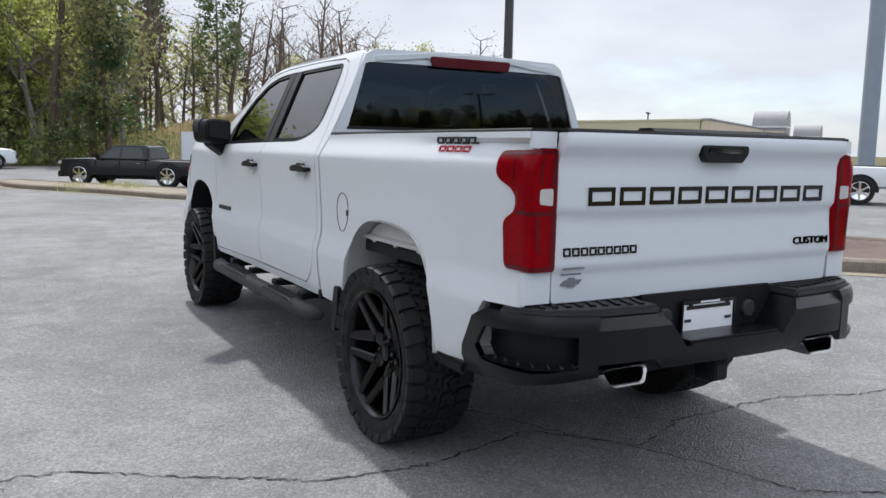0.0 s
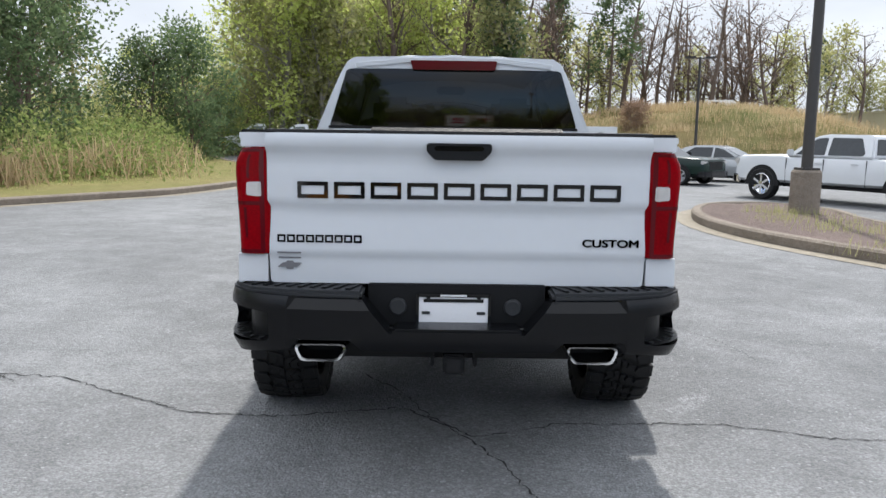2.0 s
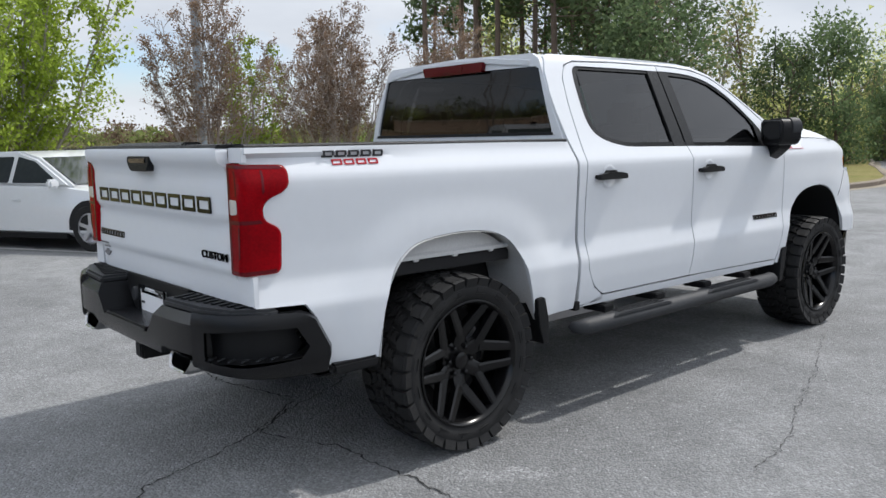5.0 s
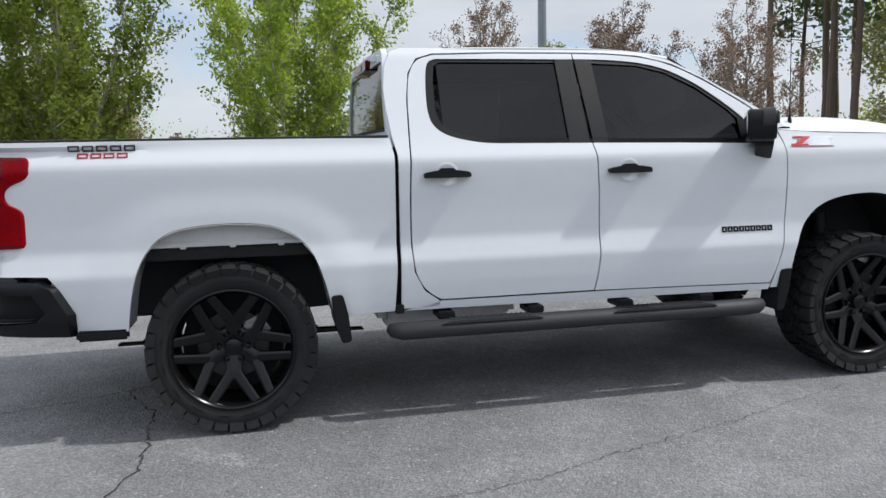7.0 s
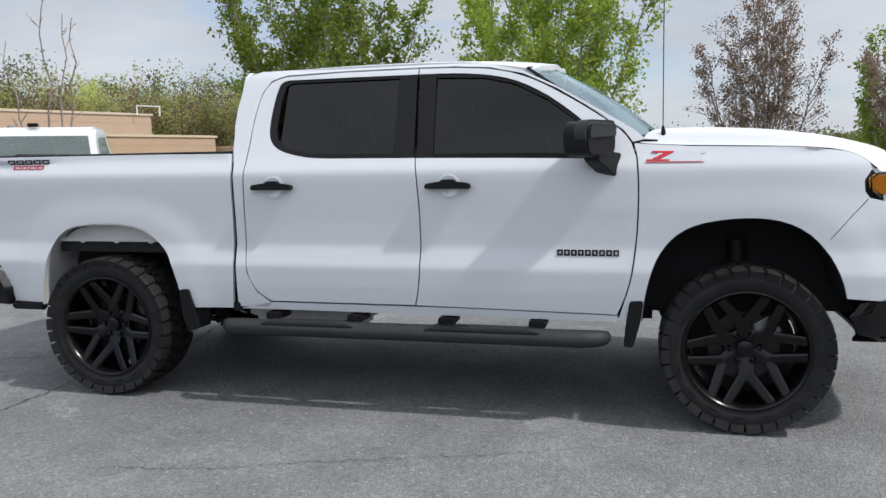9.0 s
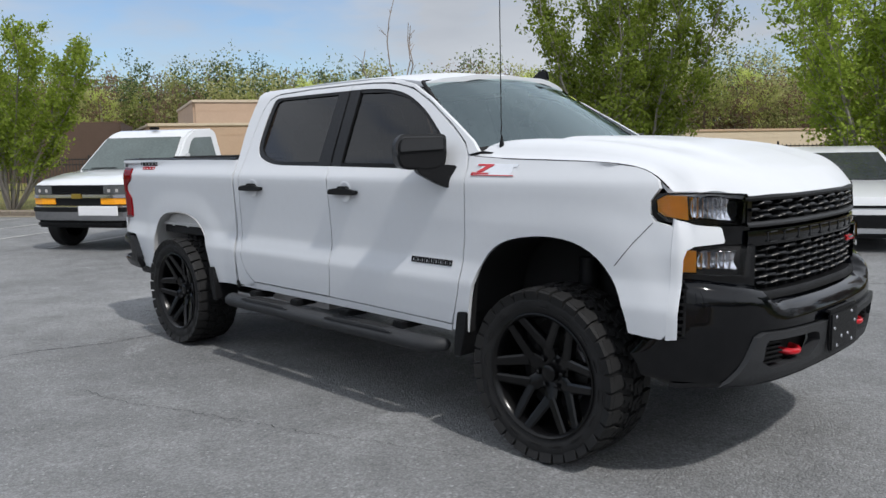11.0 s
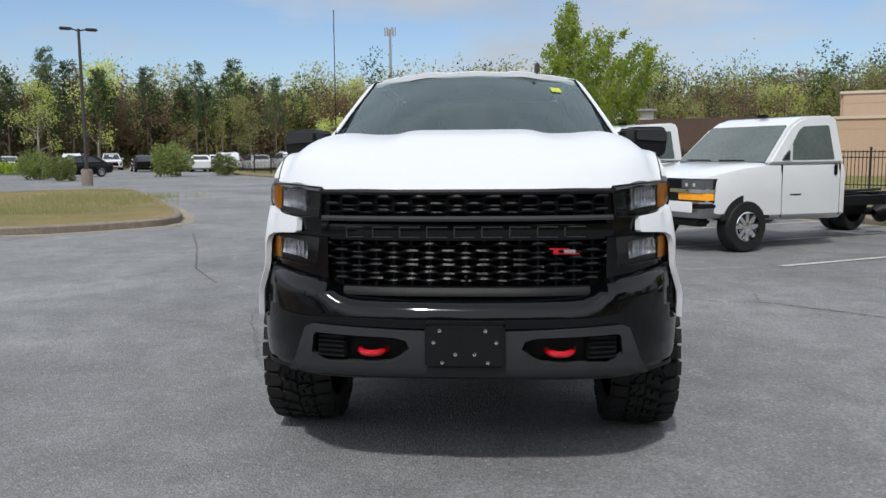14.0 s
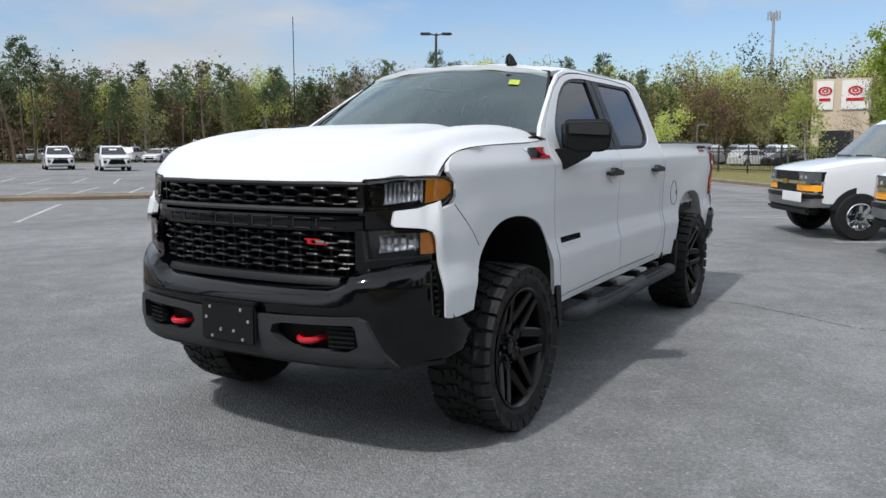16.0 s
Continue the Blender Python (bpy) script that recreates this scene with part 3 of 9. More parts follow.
def side_x(y, z):
    """Half width of the body at a place of its flank."""
    x = lerp(z, LOW) if z < 1.43 else lerp(z, UP)
    if z >= 1.43 and y < 0.84 and z < 1.475:
        x = 0.905 - (z - 1.43) * 0.15
    if z < 1.43:
        if y < 0.0:                                   # tail drawn in
            x -= 0.042 * min(1.0, (-y / 1.05)) ** 1.6
        if y > 3.75:                                  # nose drawn in
            x -= lerp(z, [(0.7, 0.004), (1.05, 0.014), (1.2, 0.040), (1.35, 0.055)]) * max(0.0, (y - 3.75) / 0.55) ** 2
    if z < 1.34:                                      # doors swell towards the front wing
        x += 0.012 * min(1.0, max(0.0, (y - 2.3) / 0.75)) * min(1.0, (1.34 - z) / 0.2)
    if AX_Z - 0.2 < z < 1.36:                         # squared-off arch flares with a shoulder on top
        for ay, hz in ((R_AX, 0.70), (F_AX, 0.735)):
            d = (min(1.5, abs(y - ay) / 0.635) ** 3.2 + (max(0.0, z - AX_Z) / hz) ** 3.2) ** (1 / 3.2)
            k = 1 - min(1.0, max(0.0, (d - 0.90) / 0.24))
            x += k * k * (3 - 2 * k) * (0.992 - x) * 0.24
    return x


def flank(s):
    return lambda y, z: Vector((s * side_x(y, z), y, z))


REAR_ARCH = curve_pts([(-0.47, 0.54), (-0.455, 0.66), (-0.43, 0.78), (-0.385, 0.895), (-0.31, 0.985), (-0.20, 1.033), (0.02, 1.052), (0.22, 1.035), (0.355, 0.975), (0.44, 0.87), (0.49, 0.73), (0.515, 0.62), (0.53, 0.55)], 3)
FRONT_ARCH = curve_pts([(3.19, 0.555), (3.205, 0.68), (3.235, 0.81), (3.285, 0.92), (3.37, 1.012), (3.49, 1.065), (3.68, 1.090), (3.85, 1.075), (3.985, 1.010), (4.085, 0.895), (4.145, 0.775), (4.165, 0.70)], 3)
panels = {
    "bed_side": REAR_ARCH + [(0.850, 0.555), (0.864, 0.75), (0.868, 1.0), (0.868, 1.37), (0.853, 1.458), (0.4, 1.462), (-0.5, 1.462), (-1.045, 1.462), (-1.05, 1.30), (-1.045, 1.0), (-1.035, 0.835), (-0.82, 0.825), (-0.77, 0.76), (-0.735, 0.66), (-0.705, 0.545)],
    "rear_door": curve_pts([(1.10, 0.605), (1.02, 0.66), (0.965, 0.76), (0.952, 0.90), (0.952, 1.15), (0.958, 1.34), (0.965, 1.50), (0.972, 1.66), (0.995, 1.80), (1.045, 1.875), (1.13, 1.905)], 3) + [(1.5, 1.917), (1.942, 1.918), (1.942, 1.886), (1.5, 1.886)] + curve_pts([(1.15, 1.884), (1.10, 1.86), (1.078, 1.76), (1.072, 1.60), (1.10, 1.515), (1.18, 1.462), (1.33, 1.428), (1.45, 1.420)], 3) + [(1.972, 1.414), (1.985, 1.33), (1.998, 1.15), (2.002, 0.95), (1.998, 0.78), (1.985, 0.68), (1.968, 0.603)],
    "front_door": [(1.976, 0.602), (1.993, 0.68), (2.006, 0.78), (2.010, 0.95), (2.006, 1.15), (1.993, 1.33), (1.980, 1.414), (2.5, 1.406), (2.985, 1.395)] + curve_pts([(2.985, 1.44), (2.955, 1.52), (2.86, 1.612), (2.69, 1.738), (2.51, 1.828), (2.34, 1.868), (2.15, 1.884), (1.95, 1.887)], 3) + [(1.950, 1.918)] + curve_pts([(2.15, 1.914), (2.35, 1.900), (2.54, 1.855), (2.73, 1.765), (2.95, 1.630), (3.08, 1.535), (3.13, 1.470)], 3) + curve_pts([(3.155, 1.40), (3.165, 1.25), (3.160, 1.02), (3.135, 0.80), (3.10, 0.67), (3.065, 0.585)], 3),
    "cab_pillar": [(0.885, 0.565), (0.89, 1.0), (0.888, 1.37), (0.868, 1.46), (0.848, 1.62), (0.846, 1.72), (0.862, 1.84), (0.90, 1.925), (0.96, 1.945)] + [(1.5, 1.951), (1.94, 1.950), (2.34, 1.934), (2.54, 1.885), (2.72, 1.795), (2.96, 1.655), (3.14, 1.545), (3.20, 1.492)] + [(3.138, 1.478), (3.088, 1.545), (2.955, 1.642), (2.735, 1.777), (2.545, 1.867), (2.352, 1.911), (2.15, 1.925), (1.946, 1.928), (1.5, 1.927), (1.13, 1.915)] + [(1.038, 1.885), (0.986, 1.805), (0.963, 1.66), (0.956, 1.50), (0.949, 1.34), (0.943, 1.15), (0.943, 0.90), (0.955, 0.76), (1.01, 0.655), (1.09, 0.597), (1.09, 0.565)],
    "rocker": [(0.90, 0.553), (1.2, 0.553), (2.2, 0.548), (3.06, 0.545), (3.07, 0.578), (2.2, 0.592), (1.105, 0.595)],
    "front_fender": FRONT_ARCH + [(4.24, 0.695), (4.335, 0.692), (4.37, 0.72), (4.37, 0.86), (4.36, 1.0), (4.36, 1.165), (4.27, 1.185), (4.245, 1.215), (4.24, 1.27), (4.28, 1.325)] + curve_pts([(4.265, 1.36), (4.20, 1.397), (4.10, 1.421), (3.95, 1.435), (3.7, 1.445), (3.4, 1.454), (3.22, 1.464), (3.145, 1.47)], 3) + curve_pts([(3.163, 1.40), (3.173, 1.25), (3.168, 1.02), (3.143, 0.80), (3.108, 0.67), (3.073, 0.555)], 3),
}
for s, side in SIDES:
    for pname, outline in panels.items():
        ob = part(pname, sheet(outline, flank(s), (s, 0, 0), step=(0.03, 0.02), lip=(-s * 0.022, 0, 0)), WHITE, truck, sharp=28)
        if pname in ("rear_door", "front_door"):
            front = pname == "front_door"
            y0, y1 = (2.044, 2.30) if front else (1.012, 1.267)
            yc, xh = (y0 + y1) / 2, side_x((y0 + y1) / 2, 1.265)
            grip = bmesh.new()
            prism(round_poly([(y0, 1.247), (y0 + 0.005, 1.275), (yc - 0.06, 1.285), (yc + 0.06, 1.285), (y1 - 0.005, 1.275), (y1, 1.247)], 0.012, 3), "x", s * (xh + 0.018), s * (xh + 0.042), 0.007, grip)
            block((s * (xh + 0.010), y0 + 0.03, 1.262), (0.03, 0.05, 0.022), 0.005, grip)
            block((s * (xh + 0.010), y1 - 0.03, 1.262), (0.03, 0.05, 0.022), 0.005, grip)
            prism(round_poly([(yc - 0.05, 1.28), (yc - 0.035, 1.297), (yc + 0.035, 1.297), (yc + 0.05, 1.28)], 0.01, 3), "x", s * (xh + 0.002), s * (xh + 0.03), 0.005, grip)
            part("handle", grip, SATIN, ob, "black plastic pull handle")
            cup = bmesh.new()
            lathe([(0.0, 0.0), (s * 0.004, 0.05), (s * 0.0055, 0.058), (s * 0.002, 0.066)], "x", 28, (s * xh, yc, 1.262), cup)
            part("handle_cup", cup, WHITE, ob)
    # side glass, black frames and the black middle pillar
    def upper(y, z, inset=0.018, s=s):
        return Vector((s * (lerp(z, UP) - inset), y, z))
    rear_win = curve_pts([(1.45, 1.418), (1.33, 1.426), (1.18, 1.46), (1.10, 1.513), (1.07, 1.60), (1.076, 1.76), (1.098, 1.862), (1.15, 1.886)], 3) + [(1.5, 1.888), (1.95, 1.888), (1.978, 1.414)]
    part("rear_side_window", sheet([(1.15, 1.43), (1.15, 1.87), (1.84, 1.875), (1.86, 1.425)], lambda y, z: upper(y, z, 0.016), (s, 0, 0), 0.15), TINT, truck, "dark tinted door glass")
    part("front_side_window", sheet([(2.06, 1.42), (2.06, 1.875), (2.34, 1.858), (2.51, 1.818), (2.69, 1.728), (2.86, 1.60), (2.93, 1.525), (2.93, 1.41)], lambda y, z: upper(y, z, 0.016), (s, 0, 0), 0.15), TINT, truck, "dark tinted door glass")
    trim = bmesh.new()
    inner = [(1.87, 1.442), (1.46, 1.444), (1.34, 1.451), (1.20, 1.484), (1.135, 1.53), (1.115, 1.60), (1.12, 1.76), (1.135, 1.845), (1.17, 1.866), (1.87, 1.868)]
    sheet(rear_win[:-1] + [(1.95, 1.868)] + inner[::-1] + [(1.95, 1.442), (1.977, 1.416)], lambda y, z: upper(y, z, 0.006), (s, 0, 0), 0.2, (-s * 0.015, 0, 0), trim)
    part("window_trim", trim, SATIN, truck, "matt black window surround", sharp=20)
    trim = bmesh.new()
    sheet([(1.955, 1.412), (2.5, 1.404), (2.985, 1.393), (2.985, 1.44), (2.955, 1.522), (2.86, 1.614), (2.69, 1.74), (2.51, 1.83), (2.34, 1.870), (1.955, 1.888), (1.955, 1.868), (2.33, 1.852), (2.50, 1.812), (2.68, 1.722), (2.85, 1.596), (2.90, 1.54), (2.90, 1.425), (2.5, 1.432), (1.955, 1.438)], lambda y, z: upper(y, z, 0.006), (s, 0, 0), 0.2, (-s * 0.015, 0, 0), trim)
    part("window_trim", trim, SATIN, truck, "matt black window surround", sharp=20)
    part("middle_pillar", sheet([(1.845, 1.42), (1.835, 1.884), (1.940, 1.886), (1.966, 1.414)], lambda y, z: upper(y, z, 0.001), (s, 0, 0), 0.15, (-s * 0.02, 0, 0)), SATIN, truck, "matt black pillar cover")
    part("middle_pillar", sheet([(1.985, 1.414), (1.953, 1.886), (2.052, 1.884), (2.075, 1.414)], lambda y, z: upper(y, z, 0.001), (s, 0, 0), 0.15, (-s * 0.02, 0, 0)), SATIN, truck, "matt black pillar cover")
    part("sail_panel", sheet([(2.90, 1.40), (2.90, 1.55), (2.955, 1.52), (2.985, 1.44), (2.985, 1.395)], lambda y, z: upper(y, z, 0.002), (s, 0, 0), 0.2, (-s * 0.02, 0, 0)), SATIN, truck)

# inner shell behind the gaps, and the floor
shell = bmesh.new()
for s in (1, -1):
    block((s * 0.83, 0.878, 0.98), (0.10, 0.06, 0.86), 0.0, shell)
    block((s * 0.80, 2.05, 0.98), (0.14, 2.1, 0.78), 0.0, shell)
block((0, 2.05, 0.62), (1.7, 2.2, 0.10), 0.0, shell)
block((0, 3.16, 0.98), (1.75, 0.05, 0.9), 0.0, shell)
block((0, 3.80, 0.98), (1.05, 1.3, 0.60), 0.0, shell)
block((0, 4.38, 1.05), (1.2, 0.25, 0.36), 0.0, shell)
part("inner_shell", shell, DARK, truck)


# roof, bonnet, windscreen, back of the cab
def roof_z(x, y):
    k = abs(x) / 0.66
    z = hermite(y, [(0.82, 1.940), (0.95, 1.968), (1.3, 1.993), (1.8, 1.999), (2.2, 1.993), (2.5, 1.976), (2.70, 1.951), (2.78, 1.935)])
    z -= 0.046 * k**2.6 + 0.03 * k**5 * max(0.0, (y - 2.25) / 0.35)
    z += 0.004 * math.cos(x * 2 * math.pi / 0.30) * (abs(x) < 0.55)
    return z


roof_outline = [(-0.62, 0.845), (0.62, 0.845), (0.662, 0.90), (0.664, 1.5), (0.662, 2.1), (0.656, 2.45), (0.650, 2.595), (0.4, 2.68), (0, 2.703), (-0.4, 2.68), (-0.650, 2.595), (-0.656, 2.45), (-0.662, 2.1), (-0.664, 1.5), (-0.662, 0.90)]
part("roof_panel", sheet(roof_outline, lambda x, y: Vector((x, y, roof_z(x, y))), (0, 0, 1), (0.05, 0.1), (0, 0, -0.03)), WHITE, truck)


def nose_y(x):
    """Front edge in plan at lamp height."""
    return hermite(abs(x), [(0, 4.655), (0.3, 4.642), (0.6, 4.575), (0.75, 4.49), (0.85, 4.39), (0.92, 4.27), (0.95, 4.15)])


WING_TOP = [(3.10, 1.474), (3.145, 1.473), (3.22, 1.467), (3.4, 1.457), (3.7, 1.448), (3.95, 1.438), (4.10, 1.424), (4.20, 1.400), (4.27, 1.362), (4.33, 1.312)]


def hood_z(x, y):
    ax = abs(x)
    z = hermite(y, [(3.15, 1.528), (3.4, 1.540), (3.7, 1.530), (4.0, 1.502), (4.25, 1.458), (4.45, 1.398), (4.58, 1.330), (4.68, 1.262)])
    z += 0.024 * (1 / (1 + math.exp((ax - 0.36) / 0.022))) * min(1, max(0, (4.5 - y) / 0.5))
    z += 0.012 * (1 / (1 + math.exp(-(ax - 0.60) / 0.03))) * min(1, max(0, (4.4 - y) / 0.6))
    z -= 0.13 * max(0.0, (ax - 0.66) / 0.27) ** 2.2
    k = min(1.0, max(0.0, (nose_y(x) + 0.01 - y) / 0.20))
    z -= 0.085 * (1 - k) ** 2 * lerp(ax, [(0, 0.04), (0.3, 0.14), (0.55, 0.66), (0.7, 0.96), (0.8, 1.02), (0.9, 1.25)])
    t = min(1.0, max(0.0, (ax - 0.79) / 0.095))
    t = t * t * (3 - 2 * t)
    return z * (1 - t) + hermite(y, WING_TOP) * t


half = [(0.0, 3.40), (0.3, 3.375), (0.6, 3.30), (0.80, 3.20), (0.872, 3.16), (0.889, 3.4), (0.893, 3.7), (0.895, 3.95), (0.881, 4.12), (0.873, 4.22), (0.870, 4.33), (0.80, 4.435), (0.70, 4.515), (0.60, 4.57), (0.3, 4.635), (0.0, 4.648)]
hood_outline = half + [(-x, y) for x, y in half[::-1][1:-1]]
part("bonnet", sheet(hood_outline, lambda x, y: Vector((x, y, hood_z(x, y))), (0, 0, 1), 0.024, (0, -0.012, -0.02)), WHITE, truck, sharp=40)

for s in (1, -1):
    edge = bmesh.new()
    tube([(s * (x + 0.003), y, hood_z(x, y) - 0.003) for x, y in [(lerp(q, [(3.17, 0.873), (3.4, 0.889), (3.7, 0.893), (3.95, 0.895), (4.12, 0.881), (4.22, 0.873), (4.31, 0.870)]), q) for q in [3.17 + 0.06 * k for k in range(20)]]], 0.0038, 6, edge)
    part("bonnet_gap", edge, DARK, truck)


def screen(u, v):
    """Windscreen: u across, v from foot (0) to head (1)."""
    w = 0.872 + (0.662 - 0.872) * v
    x = u * w
    y = (3.34 - 0.19 * u * u) * (1 - v) + (2.685 - 0.125 * u * u) * v
    z = 1.500 + (1.938 - 1.500) * v + 0.03 * math.sin(math.pi * v) * (1 - u * u) - 0.022 * u * u * v - 0.012 * u * u
    return Vector((x, y, z))


part("windscreen", sheet([(-1, 0), (1, 0), (1, 1), (-1, 1)], screen, (0, 1, 1), 0.1), CLEAR, truck, "lightly tinted windscreen").visible_shadow = False
surround = bmesh.new()
for a, b, c, d in (((-1, 0), (1, 0), (1, 0.05), (-1, 0.05)), ((-1, 0.985), (1, 0.985), (1, 1), (-1, 1)), ((-1, 0), (-0.984, 0), (-0.984, 1), (-1, 1)), ((0.984, 0), (1, 0), (1, 1), (0.984, 1))):
    sheet([a, b, c, d], lambda u, v: screen(u, v) + Vector((0, 0.003, 0.003)), (0, 1, 1), 0.1, (0, -0.01, -0.01), surround)
part("screen_seal", surround, DARK, truck)
cowl = bmesh.new()
sheet([(-0.84, 0), (0.84, 0), (0.84, 1), (-0.84, 1)], lambda x, k: Vector((x, 3.13 + 0.24 * (1 - (x / 0.84) ** 2) + 0.13 * k, 1.497 - 0.01 * k)), (0, 0, 1), (0.12, 0.5), (0, 0, -0.05), cowl)
part("cowl", cowl, SATIN, truck)
for cx, tilt in ((0.05, 10), (-0.68, 8)):
    wp = bmesh.new()
    tube([(cx, 3.36 - 0.12 * cx * cx, 1.52), (cx + 0.3, 3.33 - 0.1 * (cx + .3) ** 2, 1.535), (cx + 0.58, 3.27 - 0.12 * (cx + .58) ** 2, 1.54)], 0.008, 6, wp)
    part("wiper", wp, SATIN, truck)

back = bmesh.new()


def cab_back(x, z):
    return Vector((x, hermite(z, [(1.40, 0.835), (1.62, 0.838), (1.75, 0.843), (1.86, 0.852), (1.95, 0.858)]) + 0.10 * max(0, abs(x) - 0.62) ** 1.5, z))


fl = [(0.0, 1.40), (0.875, 1.40), (0.86, 1.48), (0.80, 1.62), (0.74, 1.77), (0.705, 1.86), (0.68, 1.915), (0.63, 1.945), (0.0, 1.962)]
gl = [(0.0, 1.878), (0.66, 1.872), (0.685, 1.86), (0.79, 1.52), (0.785, 1.503), (0.0, 1.508)]
for s in (1, -1):
    sheet([(s * x, z) for x, z in fl + gl], cab_back, (0, -1, 0), (0.06, 0.06), (0, 0.03, 0), back)
part("cab_back", back, WHITE, truck, sharp=45)
part("rear_window", sheet([(s * x, z) for s, x, z in [(-1, 0.68, 1.875), (1, 0.68, 1.875), (1, 0.80, 1.50), (-1, 0.80, 1.50)]], lambda x, z: cab_back(x, z) + Vector((0, 0.012, 0)), (0, -1, 0), 0.2), TINT, truck, "dark tinted rear window")
part("rear_window_seal", sheet([(-0.80, 1.495), (0.80, 1.495), (0.797, 1.512), (-0.797, 1.512)], lambda x, z: cab_back(x, z) + Vector((0, -0.004, 0)), (0, -1, 0), 0.2, (0, 0.015, 0)), DARK, truck)
lamp = part("high_brake_light", prism(round_poly([(-0.278, 1.926), (0.274, 1.926), (0.262, 1.868), (-0.262, 1.868)], 0.012, 3), "y", 0.825, 0.88, 0.006), RED_DARK, truck, "dark red high brake light")
part("centre_lamp", prism(round_poly([(-0.10, 1.915), (0.10, 1.915), (0.095, 1.88), (-0.095, 1.88)], 0.006, 2), "y", 0.822, 0.86, 0.002), RED_DARK, lamp)
fin = bmesh.new()
prism([(2.50, 1.955), (2.60, 2.02), (2.635, 2.022), (2.655, 2.0), (2.67, 1.94)], "x", -0.422, -0.392, 0.012, fin)
part("roof_fin_aerial", fin, SATIN, truck)
whip = bmesh.new()
tube([(0.795, 3.29, 1.49), (0.795, 3.29, 1.53), (0.795, 3.288, 1.56)], [0.014, 0.012, 0.005], 8, whip)
tube([(0.795, 3.288, 1.56), (0.795, 3.285, 2.255)], 0.0026, 6, whip)
part("mast_aerial", whip, SATIN, truck)

# ---- load bed ----
bed = bmesh.new()
block((0, -0.08, 0.94), (1.56, 1.84, 0.04), 0.0, bed)
for s in (1, -1):
    block((s * 0.80, -0.08, 1.19), (0.05, 1.86, 0.5), 0.01, bed)
    block((s * 0.62, 0.02, 1.05), (0.30, 0.95, 0.22), 0.04, bed)
block((0, 0.83, 1.17), (1.6, 0.04, 0.5), 0.01, bed)
part("bed_liner", bed, SATIN, truck, "black bed liner")
for s, side in SIDES:
    part("bed_rail_cap", prism(round_poly([(0.785, 1.452), (0.785, 1.474), (0.892, 1.474), (0.898, 1.458), (0.88, 1.452)], 0.006, 2), "y", -1.04, 0.845, 0.0) if s > 0 else prism(round_poly([(-0.785, 1.452), (-0.785, 1.474), (-0.892, 1.474), (-0.898, 1.458), (-0.88, 1.452)], 0.006, 2), "y", -1.04, 0.845, 0.0), SATIN, truck, "black plastic rail cap")
part("bed_front_cap", block((0, 0.815, 1.463), (1.58, 0.05, 0.02), 0.005), SATIN, truck)


# ---- tailgate ----
def gate_y(x, z):
    y = lerp(z, [(0.83, -1.046), (0.93, -1.049), (0.952, -1.052), (0.966, -1.064), (1.00, -1.064), (1.13, -1.056), (1.155, -1.062), (1.185, -1.080), (1.30, -1.083), (1.345, -1.080), (1.385, -1.092), (1.41, -1.112), (1.45, -1.116), (1.462, -1.108)])
    k = max(0.0, abs(x) - 0.60) / 0.19
    return y + 0.018 * min(1, k) ** 2 * (1 if 1.15 < z < 1.40 else 0.4)


gate_outline = round_poly([(-0.782, 0.838), (0.782, 0.838), (0.788, 1.0), (0.786, 1.463), (-0.786, 1.463), (-0.788, 1.0)], 0.015, 3)
gate = part("tailgate", sheet(gate_outline, lambda x, z: Vector((x, gate_y(x, z), z)), (0, -1, 0), (0.08, 0.018), (0, 0.05, 0)), WHITE, truck, "white stamped tailgate", sharp=40)
part("top_cap", prism([(-1.108, 1.462), (-1.100, 1.476), (-0.99, 1.478), (-0.985, 1.462)], "x", -0.786, 0.786, 0.004), SATIN, gate, "black plastic tailgate cap")
part("raised_cap", prism([(-1.09, 1.474), (-1.07, 1.489), (-1.0, 1.489), (-0.99, 1.474)], "x", -0.36, 0.42, 0.004), SATIN, gate)
part("gate_inner", block((0, -1.01, 1.16), (1.56, 0.05, 0.58), 0.01), SATIN, gate)
part("gate_handle", prism(round_poly([(-0.132, 1.428), (0.132, 1.428), (0.132, 1.395), (0.098, 1.360), (-0.098, 1.360), (-0.132, 1.395)], 0.012, 3), "y", -1.122, -1.06, 0.006), SATIN, gate, "black tailgate handle")
part("handle_grip", prism(round_poly([(-0.10, 1.418), (0.10, 1.418), (0.10, 1.398), (-0.10, 1.398)], 0.008, 2), "y", -1.128, -1.10, 0.004), GLOSS, gate)


def bars(x0, x1, z0, z1, y, n, mat, parent, name, gap=0.2, slant=0.0, hollow=True, depth=0.006):
    """A row of plain shapes of a maker's lettering: n marks between x0 and x1."""
    w = (x1 - x0) / n
    for i in range(n):
        own = bmesh.new()
        a, b = x0 + w * i + w * gap * 0.5, x0 + w * (i + 1) - w * gap * 0.5
        t = (z1 - z0) * 0.24
        for q0, q1, c0, c1 in ((a, b, z1 - t, z1), (a, b, z0, z0 + t)) + (((a, a + t, z0 + t, z1 - t), (b - t, b, z0 + t, z1 - t)) if hollow else ()):
            yy = gate_y((a + b) / 2, (c0 + c1) / 2) if y is None else y
            block(((q0 + q1) / 2, yy - depth / 2 + 0.001, (c0 + c1) / 2), (q1 - q0, depth, c1 - c0), 0.0015, own)
        part(name, own, mat, parent)


